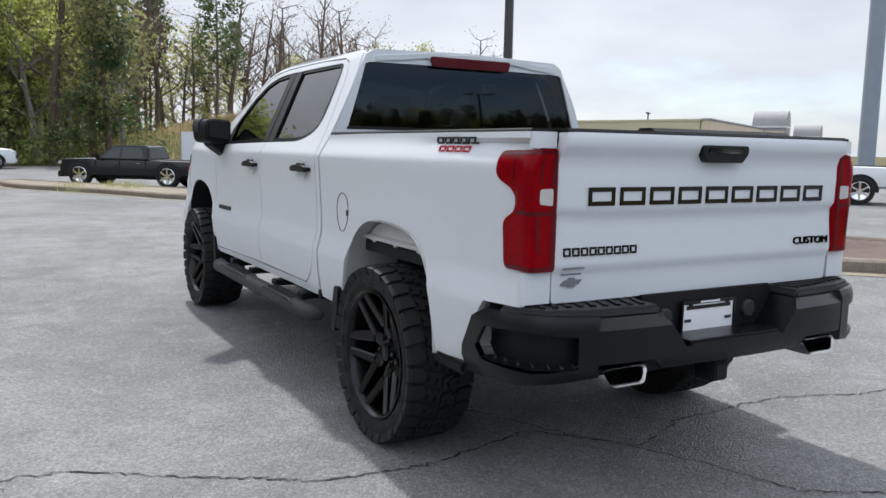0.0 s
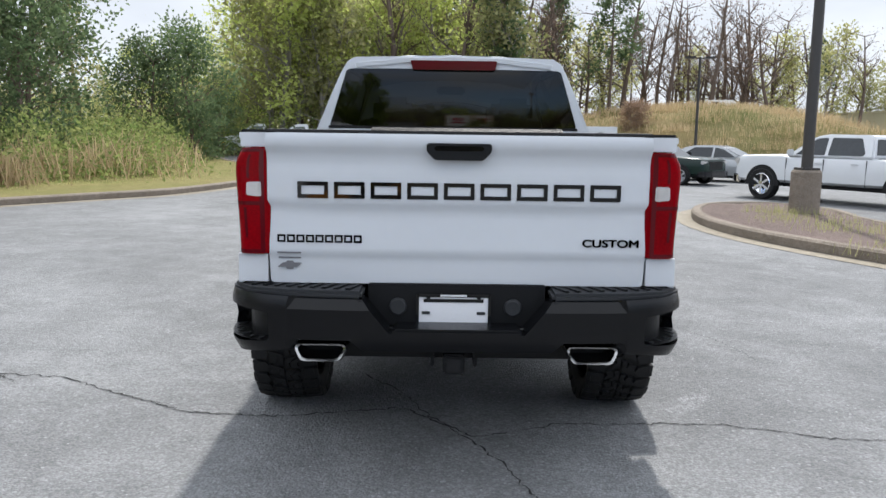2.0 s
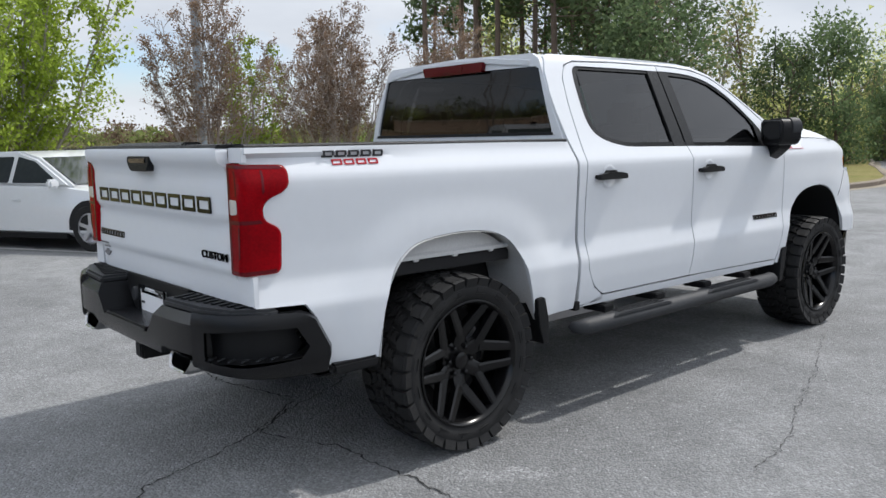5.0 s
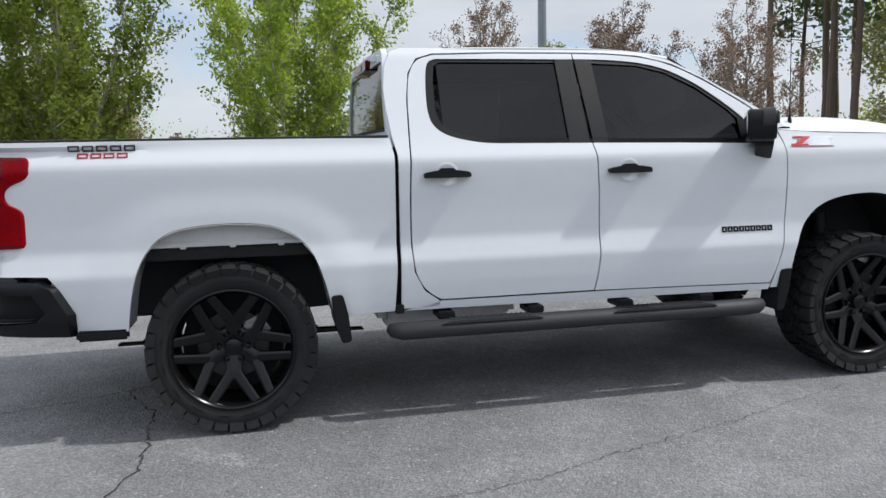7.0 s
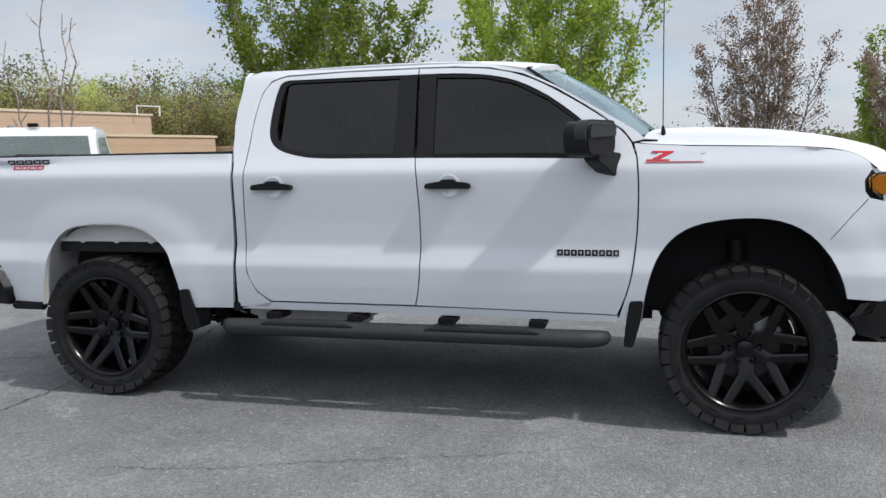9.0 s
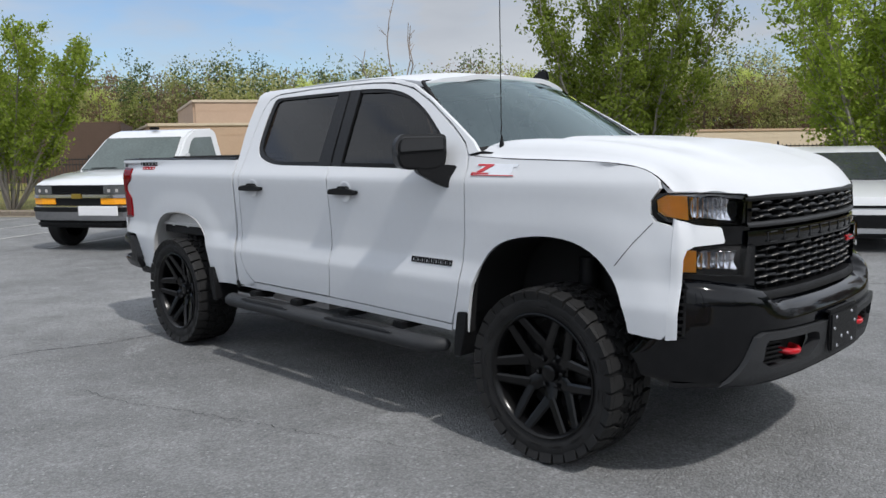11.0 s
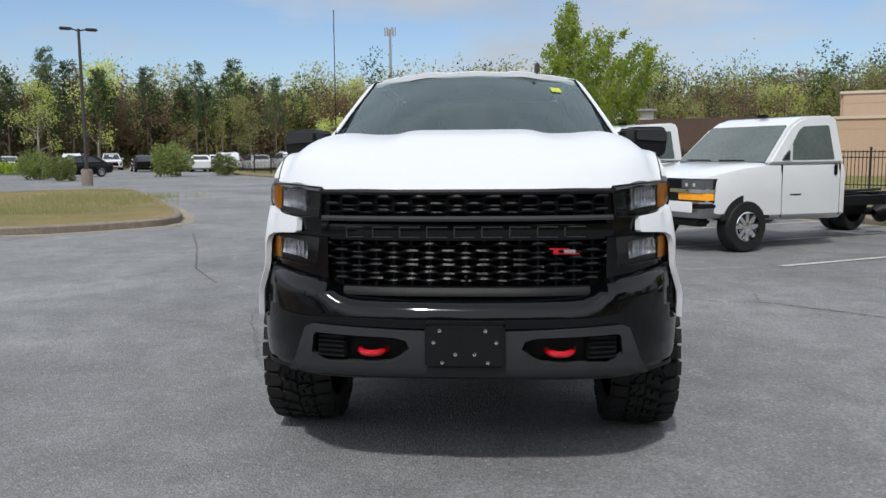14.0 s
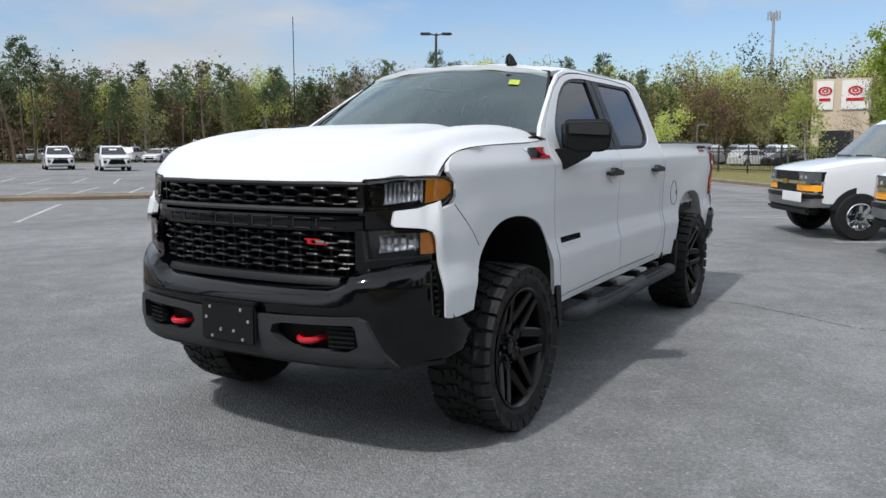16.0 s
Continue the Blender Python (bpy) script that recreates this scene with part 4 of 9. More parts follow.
bars(-0.672, 0.678, 1.198, 1.266, None, 9, GLOSS, gate, "raised_mark", 0.16)
bars(-0.752, -0.395, 1.012, 1.044, None, 9, GLOSS, gate, "badge_mark", 0.14)
sticker = bmesh.new()
for z, w in ((0.968, 0.055), (0.945, 0.052)):
    block((-0.70, gate_y(-0.7, z) - 0.001, z), (w * 1.8, 0.003, 0.007), 0, sticker)
prism(round_poly([(-0.752, 0.905), (-0.73, 0.924), (-0.715, 0.924), (-0.715, 0.932), (-0.685, 0.932), (-0.685, 0.924), (-0.65, 0.924), (-0.67, 0.905), (-0.685, 0.905), (-0.685, 0.897), (-0.715, 0.897), (-0.715, 0.905)], 0.002, 1), "y", -1.054, -1.049, 0, sticker)
part("dealer_sticker", sticker, material("sticker_grey", (0.16, 0.16, 0.17), 0.5, vary=0.05), gate, "small grey dealer sticker")


def lettering(text, size, mat, m, parent, name="lettering", depth=0.002, bold=0.0, wide=1.0):
    cu = bpy.data.curves.new(name, "FONT")
    cu.body, cu.size, cu.extrude, cu.align_x, cu.align_y = text, size, depth, "CENTER", "CENTER"
    tmp = new(name + "_tmp", cu)
    dg = bpy.context.evaluated_depsgraph_get()
    me = bpy.data.meshes.new_from_object(tmp.evaluated_get(dg))
    bpy.data.objects.remove(tmp)
    copies = bmesh.new()
    for dx, dz in ((0, 0), (bold, 0), (0, bold), (bold, bold)):
        n = len(copies.verts)
        copies.from_mesh(me)
        copies.verts.ensure_lookup_table()
        bmesh.ops.translate(copies, verts=copies.verts[n:], vec=(dx, dz, 0))
    copies.to_mesh(me)
    copies.free()
    me.transform(m @ Matrix.Diagonal((wide, 1, 1, 1)))
    me.materials.clear()
    me.materials.append(mat)
    ob = new(name, me)
    ob.parent = parent
    return ob


lettering("CUSTOM", 0.044, GLOSS, pose(0.635, gate_y(0.64, 1.02) - 0.003, 1.020, 90, 0, 0), gate, "trim_word", 0.003, 0.002, 1.33)

# tail lamps: on the corner, with a notch in the flank
for s, side in SIDES:
    def lens(off, s=s):
        """Lamp surface: u from the tailgate (-0.09) round the corner and along the flank."""
        def place(u, z):
            edge = side_x(-1.045, z) + 0.010 + off
            if u < 0:
                return Vector((s * lerp(u, [(-0.09, 0.796), (0, edge - 0.03)]), -1.070 - off, z))
            a = min(1.0, u / 0.047) * math.pi / 2
            y = -1.040 - off - (0.03 * math.cos(a) if u < 0.047 else 0) + max(0.0, u - 0.047)
            x = edge - 0.03 + 0.03 * math.sin(a) if u < 0.047 else side_x(y, z) + 0.010 + off
            return Vector((s * x, y, z))
        return place
    prof = round_poly([(-0.09, 1.402), (0.198, 1.394), (0.212, 1.374), (0.210, 1.312), (0.188, 1.288), (0.125, 1.262), (0.098, 1.236), (0.096, 1.205), (0.108, 1.175), (0.158, 1.150), (0.174, 1.125), (0.171, 0.985), (0.160, 0.965), (-0.09, 0.962)], 0.014, 2)
    lamp = part("tail_lamp", sheet(prof, lens(0.0), (s, -1, 0), (0.02, 0.03), (-s * 0.02, 0.02, 0)), RED_LENS, truck, "red tail lamp with a clear reversing light", sharp=50)
    part("reversing_lens", sheet(round_poly([(-0.074, 1.262), (-0.020, 1.260), (-0.016, 1.206), (-0.074, 1.200)], 0.008, 2), lens(0.003), (s, -1, 0), (0.015, 0.03), (-s * 0.01, 0.01, 0)), CLEAR_LENS, lamp, "clear reversing lens", sharp=50)
    for pts in ([(-0.088, 1.398), (-0.068, 1.398), (-0.068, 0.966), (-0.088, 0.966)], [(-0.068, 1.398), (0.195, 1.391), (0.195, 1.378), (-0.068, 1.384)], [(-0.068, 0.980), (0.155, 0.983), (0.155, 0.968), (-0.068, 0.966)], [(-0.068, 1.180), (0.09, 1.182), (0.10, 1.168), (-0.068, 1.164)], [(-0.012, 1.155), (0.0, 1.155), (0.0, 1.03), (-0.012, 1.03)], [(-0.03, 1.372), (-0.02, 1.372), (-0.02, 1.275), (-0.03, 1.275)], [(0.10, 1.375), (0.11, 1.375), (0.11, 1.29), (0.10, 1.28)]):
        part("lens_edge", sheet(pts, lens(0.0015), (s, -1, 0), (0.015, 0.05)), RED_DARK, lamp)
    # strip of body under and beside the lamp, facing back
    corner = bmesh.new()
    sheet([(s * 0.793, 0.842), (s * 0.918, 0.842), (s * 0.916, 0.958), (s * 0.793, 0.958)], lambda x, z: Vector((x, -1.046 + 0.3 * max(0.0, abs(x) - 0.87) ** 1.3, z)), (0, -1, 0), 0.04, (0, 0.02, 0), corner)
    part("bed_corner", corner, WHITE, truck)
    corner = bmesh.new()
    sheet([(s * 0.793, 1.404), (s * 0.895, 1.404), (s * 0.893, 1.462), (s * 0.793, 1.462)], lambda x, z: Vector((x, -1.058 + 0.3 * max(0.0, abs(x) - 0.86) ** 1.3, z)), (0, -1, 0), 0.04, (0, 0.02, 0), corner)
    part("bed_corner", corner, WHITE, truck)

# ---- rear bumper ----
bm_ = bmesh.new()


def bumper_plan(x):
    return hermite(abs(x), [(0, -1.235), (0.5, -1.225), (0.72, -1.20), (0.86, -1.15), (0.95, -1.03)])


sheet([(-0.70, 0.80), (-0.385, 0.80), (-0.275, 0.668), (0.275, 0.668), (0.385, 0.80), (0.70, 0.80), (0.72, 0.625), (0.68, 0.636), (0.43, 0.636), (0.38, 0.59), (-0.38, 0.59), (-0.43, 0.636), (-0.68, 0.636), (-0.72, 0.625)], lambda x, z: Vector((x, bumper_plan(x) + 0.03 * max(0, (z - 0.76)) / 0.04 + 0.03 * max(0, 0.62 - z) / 0.05, z)), (0, -1, 0), (0.06, 0.04), (0, 0.10, 0), bm_)
bumper = part("rear_bumper", bm_, GRILLE_BLACK, truck, "black steel rear bumper", sharp=30)
for s in (1, -1):
    tops = bmesh.new()
    prism([(s * 0.385, -1.20), (s * 0.70, -1.175), (s * 0.86, -1.12), (s * 0.95, -1.0), (s * 0.95, -0.95), (s * 0.385, -1.03)], "z", 0.795, 0.832, 0.012, tops)
    pad_ = part("step_pad", tops, GREY_PL, bumper, "ribbed grey step pad")
    for k in range(9):
        part("rib", block((s * (0.43 + 0.05 * k), -1.115 + 0.010 * k, 0.835), (0.022, 0.11, 0.008), 0.003, None, Matrix.Rotation(s * 0.35, 4, "Z")), SATIN, pad_)
slope = bmesh.new()
for s in (1, -1):
    prism([(s * 0.277, 0.668), (s * 0.386, 0.799), (s * 0.410, 0.799), (s * 0.300, 0.664)], "y", -1.205, -1.06, 0.004, slope)
block((0, -1.16, 0.672), (0.52, 0.15, 0.03), 0.01, slope)
part("recess_frame", slope, GRILLE_BLACK, bumper)
part("plate_recess", block((0, -1.065, 0.755), (0.74, 0.02, 0.18), 0.004), SATIN, bumper)
for x in (-0.245, 0.235):
    part("round_socket", lathe([(-1.09, 0.0), (-1.092, 0.03), (-1.086, 0.036), (-1.07, 0.038)], "y", 20, (x, 0, 0.748)), GREY_PL, bumper)
plate = bmesh.new()
block((-0.013, -1.083, 0.732), (0.296, 0.012, 0.146), 0.004, plate)
pl = part("dealer_plate", plate, PLATE, bumper, "white dealer plate in a black frame", sharp=50)
rim_ = bmesh.new()
for c, sz in (((-0.013, -1.09, 0.800), (0.304, 0.012, 0.016)), ((-0.013, -1.09, 0.661), (0.304, 0.012, 0.014)), ((-0.163, -1.09, 0.731), (0.012, 0.012, 0.15)), ((0.137, -1.09, 0.731), (0.012, 0.012, 0.15))):
    block(c, sz, 0.002, rim_)
part("plate_frame", rim_, GLOSS, pl, "black plate frame")
part("print_bar", block((-0.013, -1.0905, 0.778), (0.25, 0.003, 0.014)), GLOSS, pl)
part("print_bar", block((-0.013, -1.0975, 0.800), (0.11, 0.003, 0.007)), PLATE, pl)
part("print_bar", block((-0.013, -1.0975, 0.661), (0.09, 0.003, 0.007)), PLATE, pl)
for x in (-0.128, 0.102):
    part("print_mark", block((x, -1.0905, 0.725), (0.035, 0.003, 0.012)), GREY_PL, pl)
for x in (-0.118, 0.092):
    for z in (0.790, 0.668):
        part("plate_screw", lathe([(-1.093, 0.0), (-1.0975, 0.008), (-1.09, 0.009)], "y", 10, (x, 0, z)), SATIN, pl)
for s, side in SIDES:
    # corner piece: a frame round a stepped pocket
    def wrap(k, z, s=s):
        """Round the corner: k from 0 (rear face) to 1 (flank)."""
        pts = [(0.0, (0.69, -1.208)), (0.22, (0.80, -1.178)), (0.40, (0.885, -1.125)), (0.52, (0.935, -1.06)), (0.65, (0.962, -0.975)), (0.82, (0.975, -0.86)), (1.0, (0.975, -0.735))]
        x, y = hermite(k, [(a, b[0]) for a, b in pts]), hermite(k, [(a, b[1]) for a, b in pts])
        tuck = 0.02 * max(0.0, (z - 0.78) / 0.05) + 0.035 * max(0.0, (0.60 - z) / 0.06)
        return Vector((s * (x - tuck * 0.8), y + tuck * 0.8 * (1 - k), z))
    cor = bmesh.new()
    outer = [(0.0, 0.59), (0.25, 0.575), (0.55, 0.55), (1.0, 0.53), (1.0, 0.64), (0.90, 0.77), (0.80, 0.805), (0.5, 0.815), (0.0, 0.81)]
    pocket = [(0.15, 0.74), (0.50, 0.755), (0.78, 0.745), (0.86, 0.66), (0.80, 0.615), (0.45, 0.605), (0.15, 0.625)]
    left_part = [(0.0, 0.59), (0.25, 0.575), (0.45, 0.558), (0.45, 0.605), (0.15, 0.625), (0.15, 0.74), (0.50, 0.755), (0.50, 0.815), (0.0, 0.81)]
    right_part = [(0.45, 0.558), (0.55, 0.55), (1.0, 0.53), (1.0, 0.64), (0.90, 0.77), (0.80, 0.805), (0.50, 0.815), (0.50, 0.755), (0.78, 0.745), (0.86, 0.66), (0.80, 0.615), (0.45, 0.605)]
    for poly in (left_part, right_part):
        sheet(poly, wrap, (s, -0.6, 0), 0.025, (-s * 0.04, 0.03, 0), cor)
    part("bumper_corner", cor, GRILLE_BLACK, bumper, "bumper corner with a foot step", sharp=40)
    pk = bmesh.new()
    sheet(pocket, lambda k, z: wrap(k, z) + Vector((-s * 0.075, 0.06 * (1 - k), 0)), (s, -0.6, 0), 0.08, None, pk)
    sheet([(0.15, 0.0), (0.82, 0.0), (0.82, 1.0), (0.15, 1.0)], lambda k, w: wrap(k, 0.615) + Vector((-s * 0.08 * w, 0.05 * w * (1 - k), 0.006)), (0, 0, 1), 0.1, None, pk)
    part("foot_step", pk, SATIN, bumper)
    for i in range(7):
        p = wrap(0.2 + 0.09 * i, 0.626)
        part("step_ridge", block((p.x - s * 0.035, p.y + 0.03 * (1 - i / 6), 0.627), (0.012, 0.05, 0.006), 0.002, None, Matrix.Rotation(s * 0.5, 4, "Z")), GREY_PL, bumper)
    # exhaust tip
    ex = bmesh.new()
    cx = s * 0.553
    outer = round_poly([(cx - 0.105, 0.620), (cx + 0.105, 0.620), (cx + 0.112, 0.598), (cx + 0.085, 0.543), (cx - 0.085, 0.543), (cx - 0.112, 0.598)], 0.02, 3)
    middle = [(cx + (x - cx) * 0.93, 0.582 + (z - 0.582) * 0.84) for x, z in outer]
    inner = [(cx + (x - cx) * 0.84, 0.582 + (z - 0.582) * 0.66) for x, z in outer]
    n = len(outer)
    rings = []
    for pts, y in ((outer, -0.93), (outer, -1.188), (middle, -1.212), (inner, -1.205), (inner, -1.0)):
        rings.append([ex.verts.new((x, y + 0.02 * (z - 0.578) / 0.05, z)) for x, z in pts])
    for a, b in zip(rings, rings[1:]):
        for i in range(n):
            ex.faces.new((a[i], a[(i + 1) % n], b[(i + 1) % n], b[i]))
    bmesh.ops.recalc_face_normals(ex, faces=ex.faces[:])
    tip = part("exhaust_tip", ex, TIPSTEEL, truck, "chrome exhaust tip")
    part("exhaust_inside", prism([(cx + (x - cx) * 0.83, 0.582 + (z - 0.582) * 0.65) for x, z in outer], "y", -1.07, -1.06), DARK, tip)
    # strip behind the rear wheel, mud flap
    part("valance_end", block((s * 0.93, -0.59, 0.528), (0.05, 0.24, 0.05), 0.012), SATIN, truck)
    part("rear_mud_flap", prism(round_poly([(0.515, 0.66), (0.575, 0.665), (0.60, 0.56), (0.615, 0.42), (0.565, 0.41), (0.53, 0.52)], 0.015, 3), "x", s * 0.80, s * 0.985, 0.008), SATIN, truck, "black mud flap")
    part("front_mud_flap", prism(round_poly([(3.13, 0.66), (3.20, 0.665), (3.185, 0.55), (3.15, 0.42), (3.10, 0.42), (3.11, 0.53)], 0.015, 3), "x", s * 0.82, s * 0.985, 0.008), SATIN, truck, "black mud flap")
hitch = bmesh.new()
block((-0.01, -1.06, 0.525), (0.09, 0.22, 0.085), 0.008, hitch)
block((0, -0.98, 0.545), (1.0, 0.07, 0.07), 0.01, hitch)
for x in (-0.10, 0.08):
    block((x, -1.05, 0.545), (0.015, 0.12, 0.09), 0.004, hitch)
ht = part("tow_hitch", hitch, SATIN, truck, "black receiver hitch")
part("receiver_hole", block((-0.01, -1.172, 0.525), (0.055, 0.004, 0.055)), DARK, ht)
part("gooseneck", prism([(-1.0, 0.55), (-0.7, 0.62), (-0.7, 0.56), (-1.0, 0.49)], "x", -0.04, 0.04, 0.01), SATIN, ht)

# ---- wheel houses, chassis ----
for s, side in SIDES:
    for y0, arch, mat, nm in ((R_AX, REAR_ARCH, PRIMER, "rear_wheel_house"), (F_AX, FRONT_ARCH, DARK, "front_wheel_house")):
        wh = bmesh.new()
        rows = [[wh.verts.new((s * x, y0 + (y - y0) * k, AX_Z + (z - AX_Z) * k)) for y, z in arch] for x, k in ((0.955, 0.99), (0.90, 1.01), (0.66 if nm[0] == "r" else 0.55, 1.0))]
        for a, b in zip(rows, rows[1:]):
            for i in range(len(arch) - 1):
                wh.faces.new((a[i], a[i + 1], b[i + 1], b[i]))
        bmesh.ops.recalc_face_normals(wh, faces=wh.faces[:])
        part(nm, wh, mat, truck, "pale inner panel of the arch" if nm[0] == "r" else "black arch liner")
        # near-black board, added for the shade deep inside the arch
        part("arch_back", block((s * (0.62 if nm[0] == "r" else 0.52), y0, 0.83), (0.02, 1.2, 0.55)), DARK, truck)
    # folded edge with clips across the top of the rear arch
    strip = bmesh.new()
    block((s * 0.76, R_AX, 0.955), (0.24, 0.86, 0.012), 0.003, strip)
    block((s * 0.885, R_AX, 0.945), (0.012, 0.86, 0.02), 0.003, strip)
    for y in (-0.22, 0.02, 0.26):
        block((s * 0.885, R_AX + y, 0.932), (0.014, 0.03, 0.014), 0.003, strip)
    part("arch_flange", strip, PRIMER, truck)
    high = [(R_AX + (y - R_AX) * 0.985, AX_Z + (z - AX_Z) * 0.985) for y, z in REAR_ARCH if z > 0.945]
    part("arch_panel", sheet(high + [(high[-1][0], 0.945), (high[0][0], 0.945)], lambda y, z: Vector((s * 0.872, y, z)), (s, 0, 0), 0.1), PRIMER, truck, "pale inner panel of the arch")
    # near-black block in place of the shade between flange and tyre
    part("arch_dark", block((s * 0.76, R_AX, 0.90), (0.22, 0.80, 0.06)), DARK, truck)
chassis = bmesh.new()
for s in (1, -1):
    tube([(s * 0.46, -1.0, 0.60), (s * 0.46, -0.5, 0.66), (s * 0.46, 0.4, 0.64), (s * 0.46, 0.8, 0.54), (s * 0.46, 3.0, 0.54), (s * 0.42, 3.4, 0.60), (s * 0.40, 4.4, 0.60)], 0.055, 8, chassis)
    for i in range(4):
        block((s * 0.58, R_AX + 0.05, 0.40 + 0.012 * i), (0.06, 1.3 - 0.25 * i, 0.010), 0.0, chassis)
part("chassis_frame", chassis, SATIN, truck)
axle = bmesh.new()
tube([(-0.72, R_AX, AX_Z), (0.72, R_AX, AX_Z)], 0.045, 12, axle)
lathe([(-0.20, 0.05), (-0.14, 0.13), (0.0, 0.16), (0.14, 0.12), (0.20, 0.05)], "y", 20, (0.0, R_AX, AX_Z), axle)
tube([(0, 0.2, 0.46), (0, 2.2, 0.56)], 0.045, 10, axle)
part("rear_axle", axle, SATIN, truck)
front_axle = bmesh.new()
tube([(-0.72, F_AX, AX_Z), (-0.2, F_AX, 0.5), (0.2, F_AX, 0.5), (0.72, F_AX, AX_Z)], 0.035, 10, front_axle)
block((0, 3.9, 0.52), (0.7, 0.5, 0.12), 0.03, front_axle)
for s in (1, -1):
    tube([(s * 0.60, F_AX, AX_Z + 0.05), (s * 0.58, F_AX - 0.02, 0.95)], 0.05, 12, front_axle)
    block((s * 0.55, F_AX, 0.36), (0.34, 0.30, 0.04), 0.015, front_axle)
part("front_axle", front_axle, SATIN, truck)
part("gearbox", block((0, 2.5, 0.50), (0.5, 1.6, 0.16), 0.05), DARK, truck)
part("fuel_tank", block((-0.62, 1.5, 0.50), (0.3, 1.3, 0.14), 0.05), DARK, truck)
part("silencer", block((0.55, 1.2, 0.48), (0.28, 0.8, 0.14), 0.05), STEEL, truck)

# ---- side steps ----
for s, side in SIDES:
    st = bmesh.new()
    prof = [(s * 0.99, 0.505), (s * 1.03, 0.50), (s * 1.058, 0.475), (s * 1.06, 0.445), (s * 1.035, 0.418), (s * 0.99, 0.415), (s * 0.962, 0.44), (s * 0.962, 0.48)]
    rows = []
    for y, k, dx in ((0.80, 0.25, 0.05), (0.815, 0.75, 0.03), (0.87, 1.0, 0.0), (1.5, 1.0, 0), (2.2, 1.0, 0), (2.88, 1.0, 0), (2.97, 0.95, 0.02), (3.02, 0.7, 0.05), (3.035, 0.25, 0.06)):
        c = Vector((s * (1.01 - dx), 0.462))
        rows.append([st.verts.new((c.x + (x - s * 1.01) * k, y, c.y + (z - 0.462) * k)) for x, z in prof])
    for a, b in zip(rows, rows[1:]):
        for i in range(len(prof)):
            st.faces.new((a[i], a[(i + 1) % len(prof)], b[(i + 1) % len(prof)], b[i]))
    st.faces.new(rows[0]); st.faces.new(rows[-1])
    bmesh.ops.recalc_face_normals(st, faces=st.faces[:])
    step = part("side_step", st, GREY_PL, truck, "black tubular side step with ribbed pads", sharp=60)
    for y0, y1 in ((1.13, 1.58), (2.10, 2.62)):
        pad = bmesh.new()
        prism(round_poly([(y0 - 0.06, 0.490), (y0, 0.506), (y1, 0.506), (y1 + 0.06, 0.490)], 0.01, 2), "x", s * 0.958, s * 1.056, 0.006, pad)
        for k in range(int((y1 - y0) / 0.028)):
            block((s * 1.0, y0 + 0.014 + k * 0.028, 0.507), (0.08, 0.013, 0.006), 0.002, pad)
        part("tread_pad", pad, GREY_PL, step)
    for y in (1.12, 1.62, 2.15, 2.65):
        part("bracket", block((s * 0.90, y, 0.52), (0.16, 0.09, 0.04), 0.006), SATIN, step)
    part("panel_clip", block((s * 0.925, 0.875, 0.565), (0.05, 0.045, 0.05), 0.004), SATIN, truck)


# ---- door mirrors ----
for s, side in SIDES:
    mb = bmesh.new()
    prism(round_poly([(s * 0.965, 1.578), (s * 1.205, 1.580), (s * 1.232, 1.535), (s * 1.225, 1.435), (s * 1.19, 1.405), (s * 1.02, 1.400), (s * 0.97, 1.43)], 0.03, 4), "y", 2.90, 3.05, 0.028, mb, seg=3)
    mir = part("door_mirror", mb, SATIN, truck, "black door mirror", sharp=50)
    part("mirror_cap", prism(round_poly([(s * 0.965, 1.586), (s * 1.207, 1.588), (s * 1.238, 1.535), (s * 1.232, 1.475), (s * 0.965, 1.488)], 0.03, 4), "y", 2.955, 3.062, 0.022, seg=3), GREY_PL, mir)
    arm = bmesh.new()
    prism(round_poly([(s * 0.905, 1.335), (s * 0.905, 1.42), (s * 1.00, 1.43), (s * 1.13, 1.425), (s * 1.12, 1.385), (s * 1.03, 1.335), (s * 0.96, 1.300)], 0.02, 3), "y", 2.955, 3.045, 0.018, arm)
    part("mirror_arm", arm, SATIN, mir)
    part("mirror_glass", prism(round_poly([(s * 0.985, 1.563), (s * 1.195, 1.565), (s * 1.212, 1.45), (s * 0.99, 1.432)], 0.02, 3), "y", 2.894, 2.90), MIRROR, mir, "mirror glass")
    pivot = Matrix.Translation((s * 0.98, 3.06, 0))
    swing = pivot @ Matrix.Rotation(radians(-s * 30), 4, "Z") @ pivot.inverted()
    for o in [mir, *mir.children]:
        o.data.transform(swing)


# ---- badges ----
def side_mark(s, y0, y1, z0, z1, n, mat, name, parent=truck, off=0.0):
    """Plain marks of a badge on the flank."""
    w = (y1 - y0) / n
    for i in range(n):
        own = bmesh.new()
        a, b = y0 + w * (i + 0.1), y0 + w * (i + 0.9)
        t = (z1 - z0) * 0.26
        for q0, q1, c0, c1 in ((a, b, z1 - t, z1), (a, b, z0, z0 + t), (a, a + t, z0 + t, z1 - t), (b - t, b, z0 + t, z1 - t)):
            block((s * (side_x((q0 + q1) / 2, (c0 + c1) / 2) + 0.0025 + off), (q0 + q1) / 2, (c0 + c1) / 2), (0.006, q1 - q0, c1 - c0), 0.0, own)
        part(name, own, mat, parent)


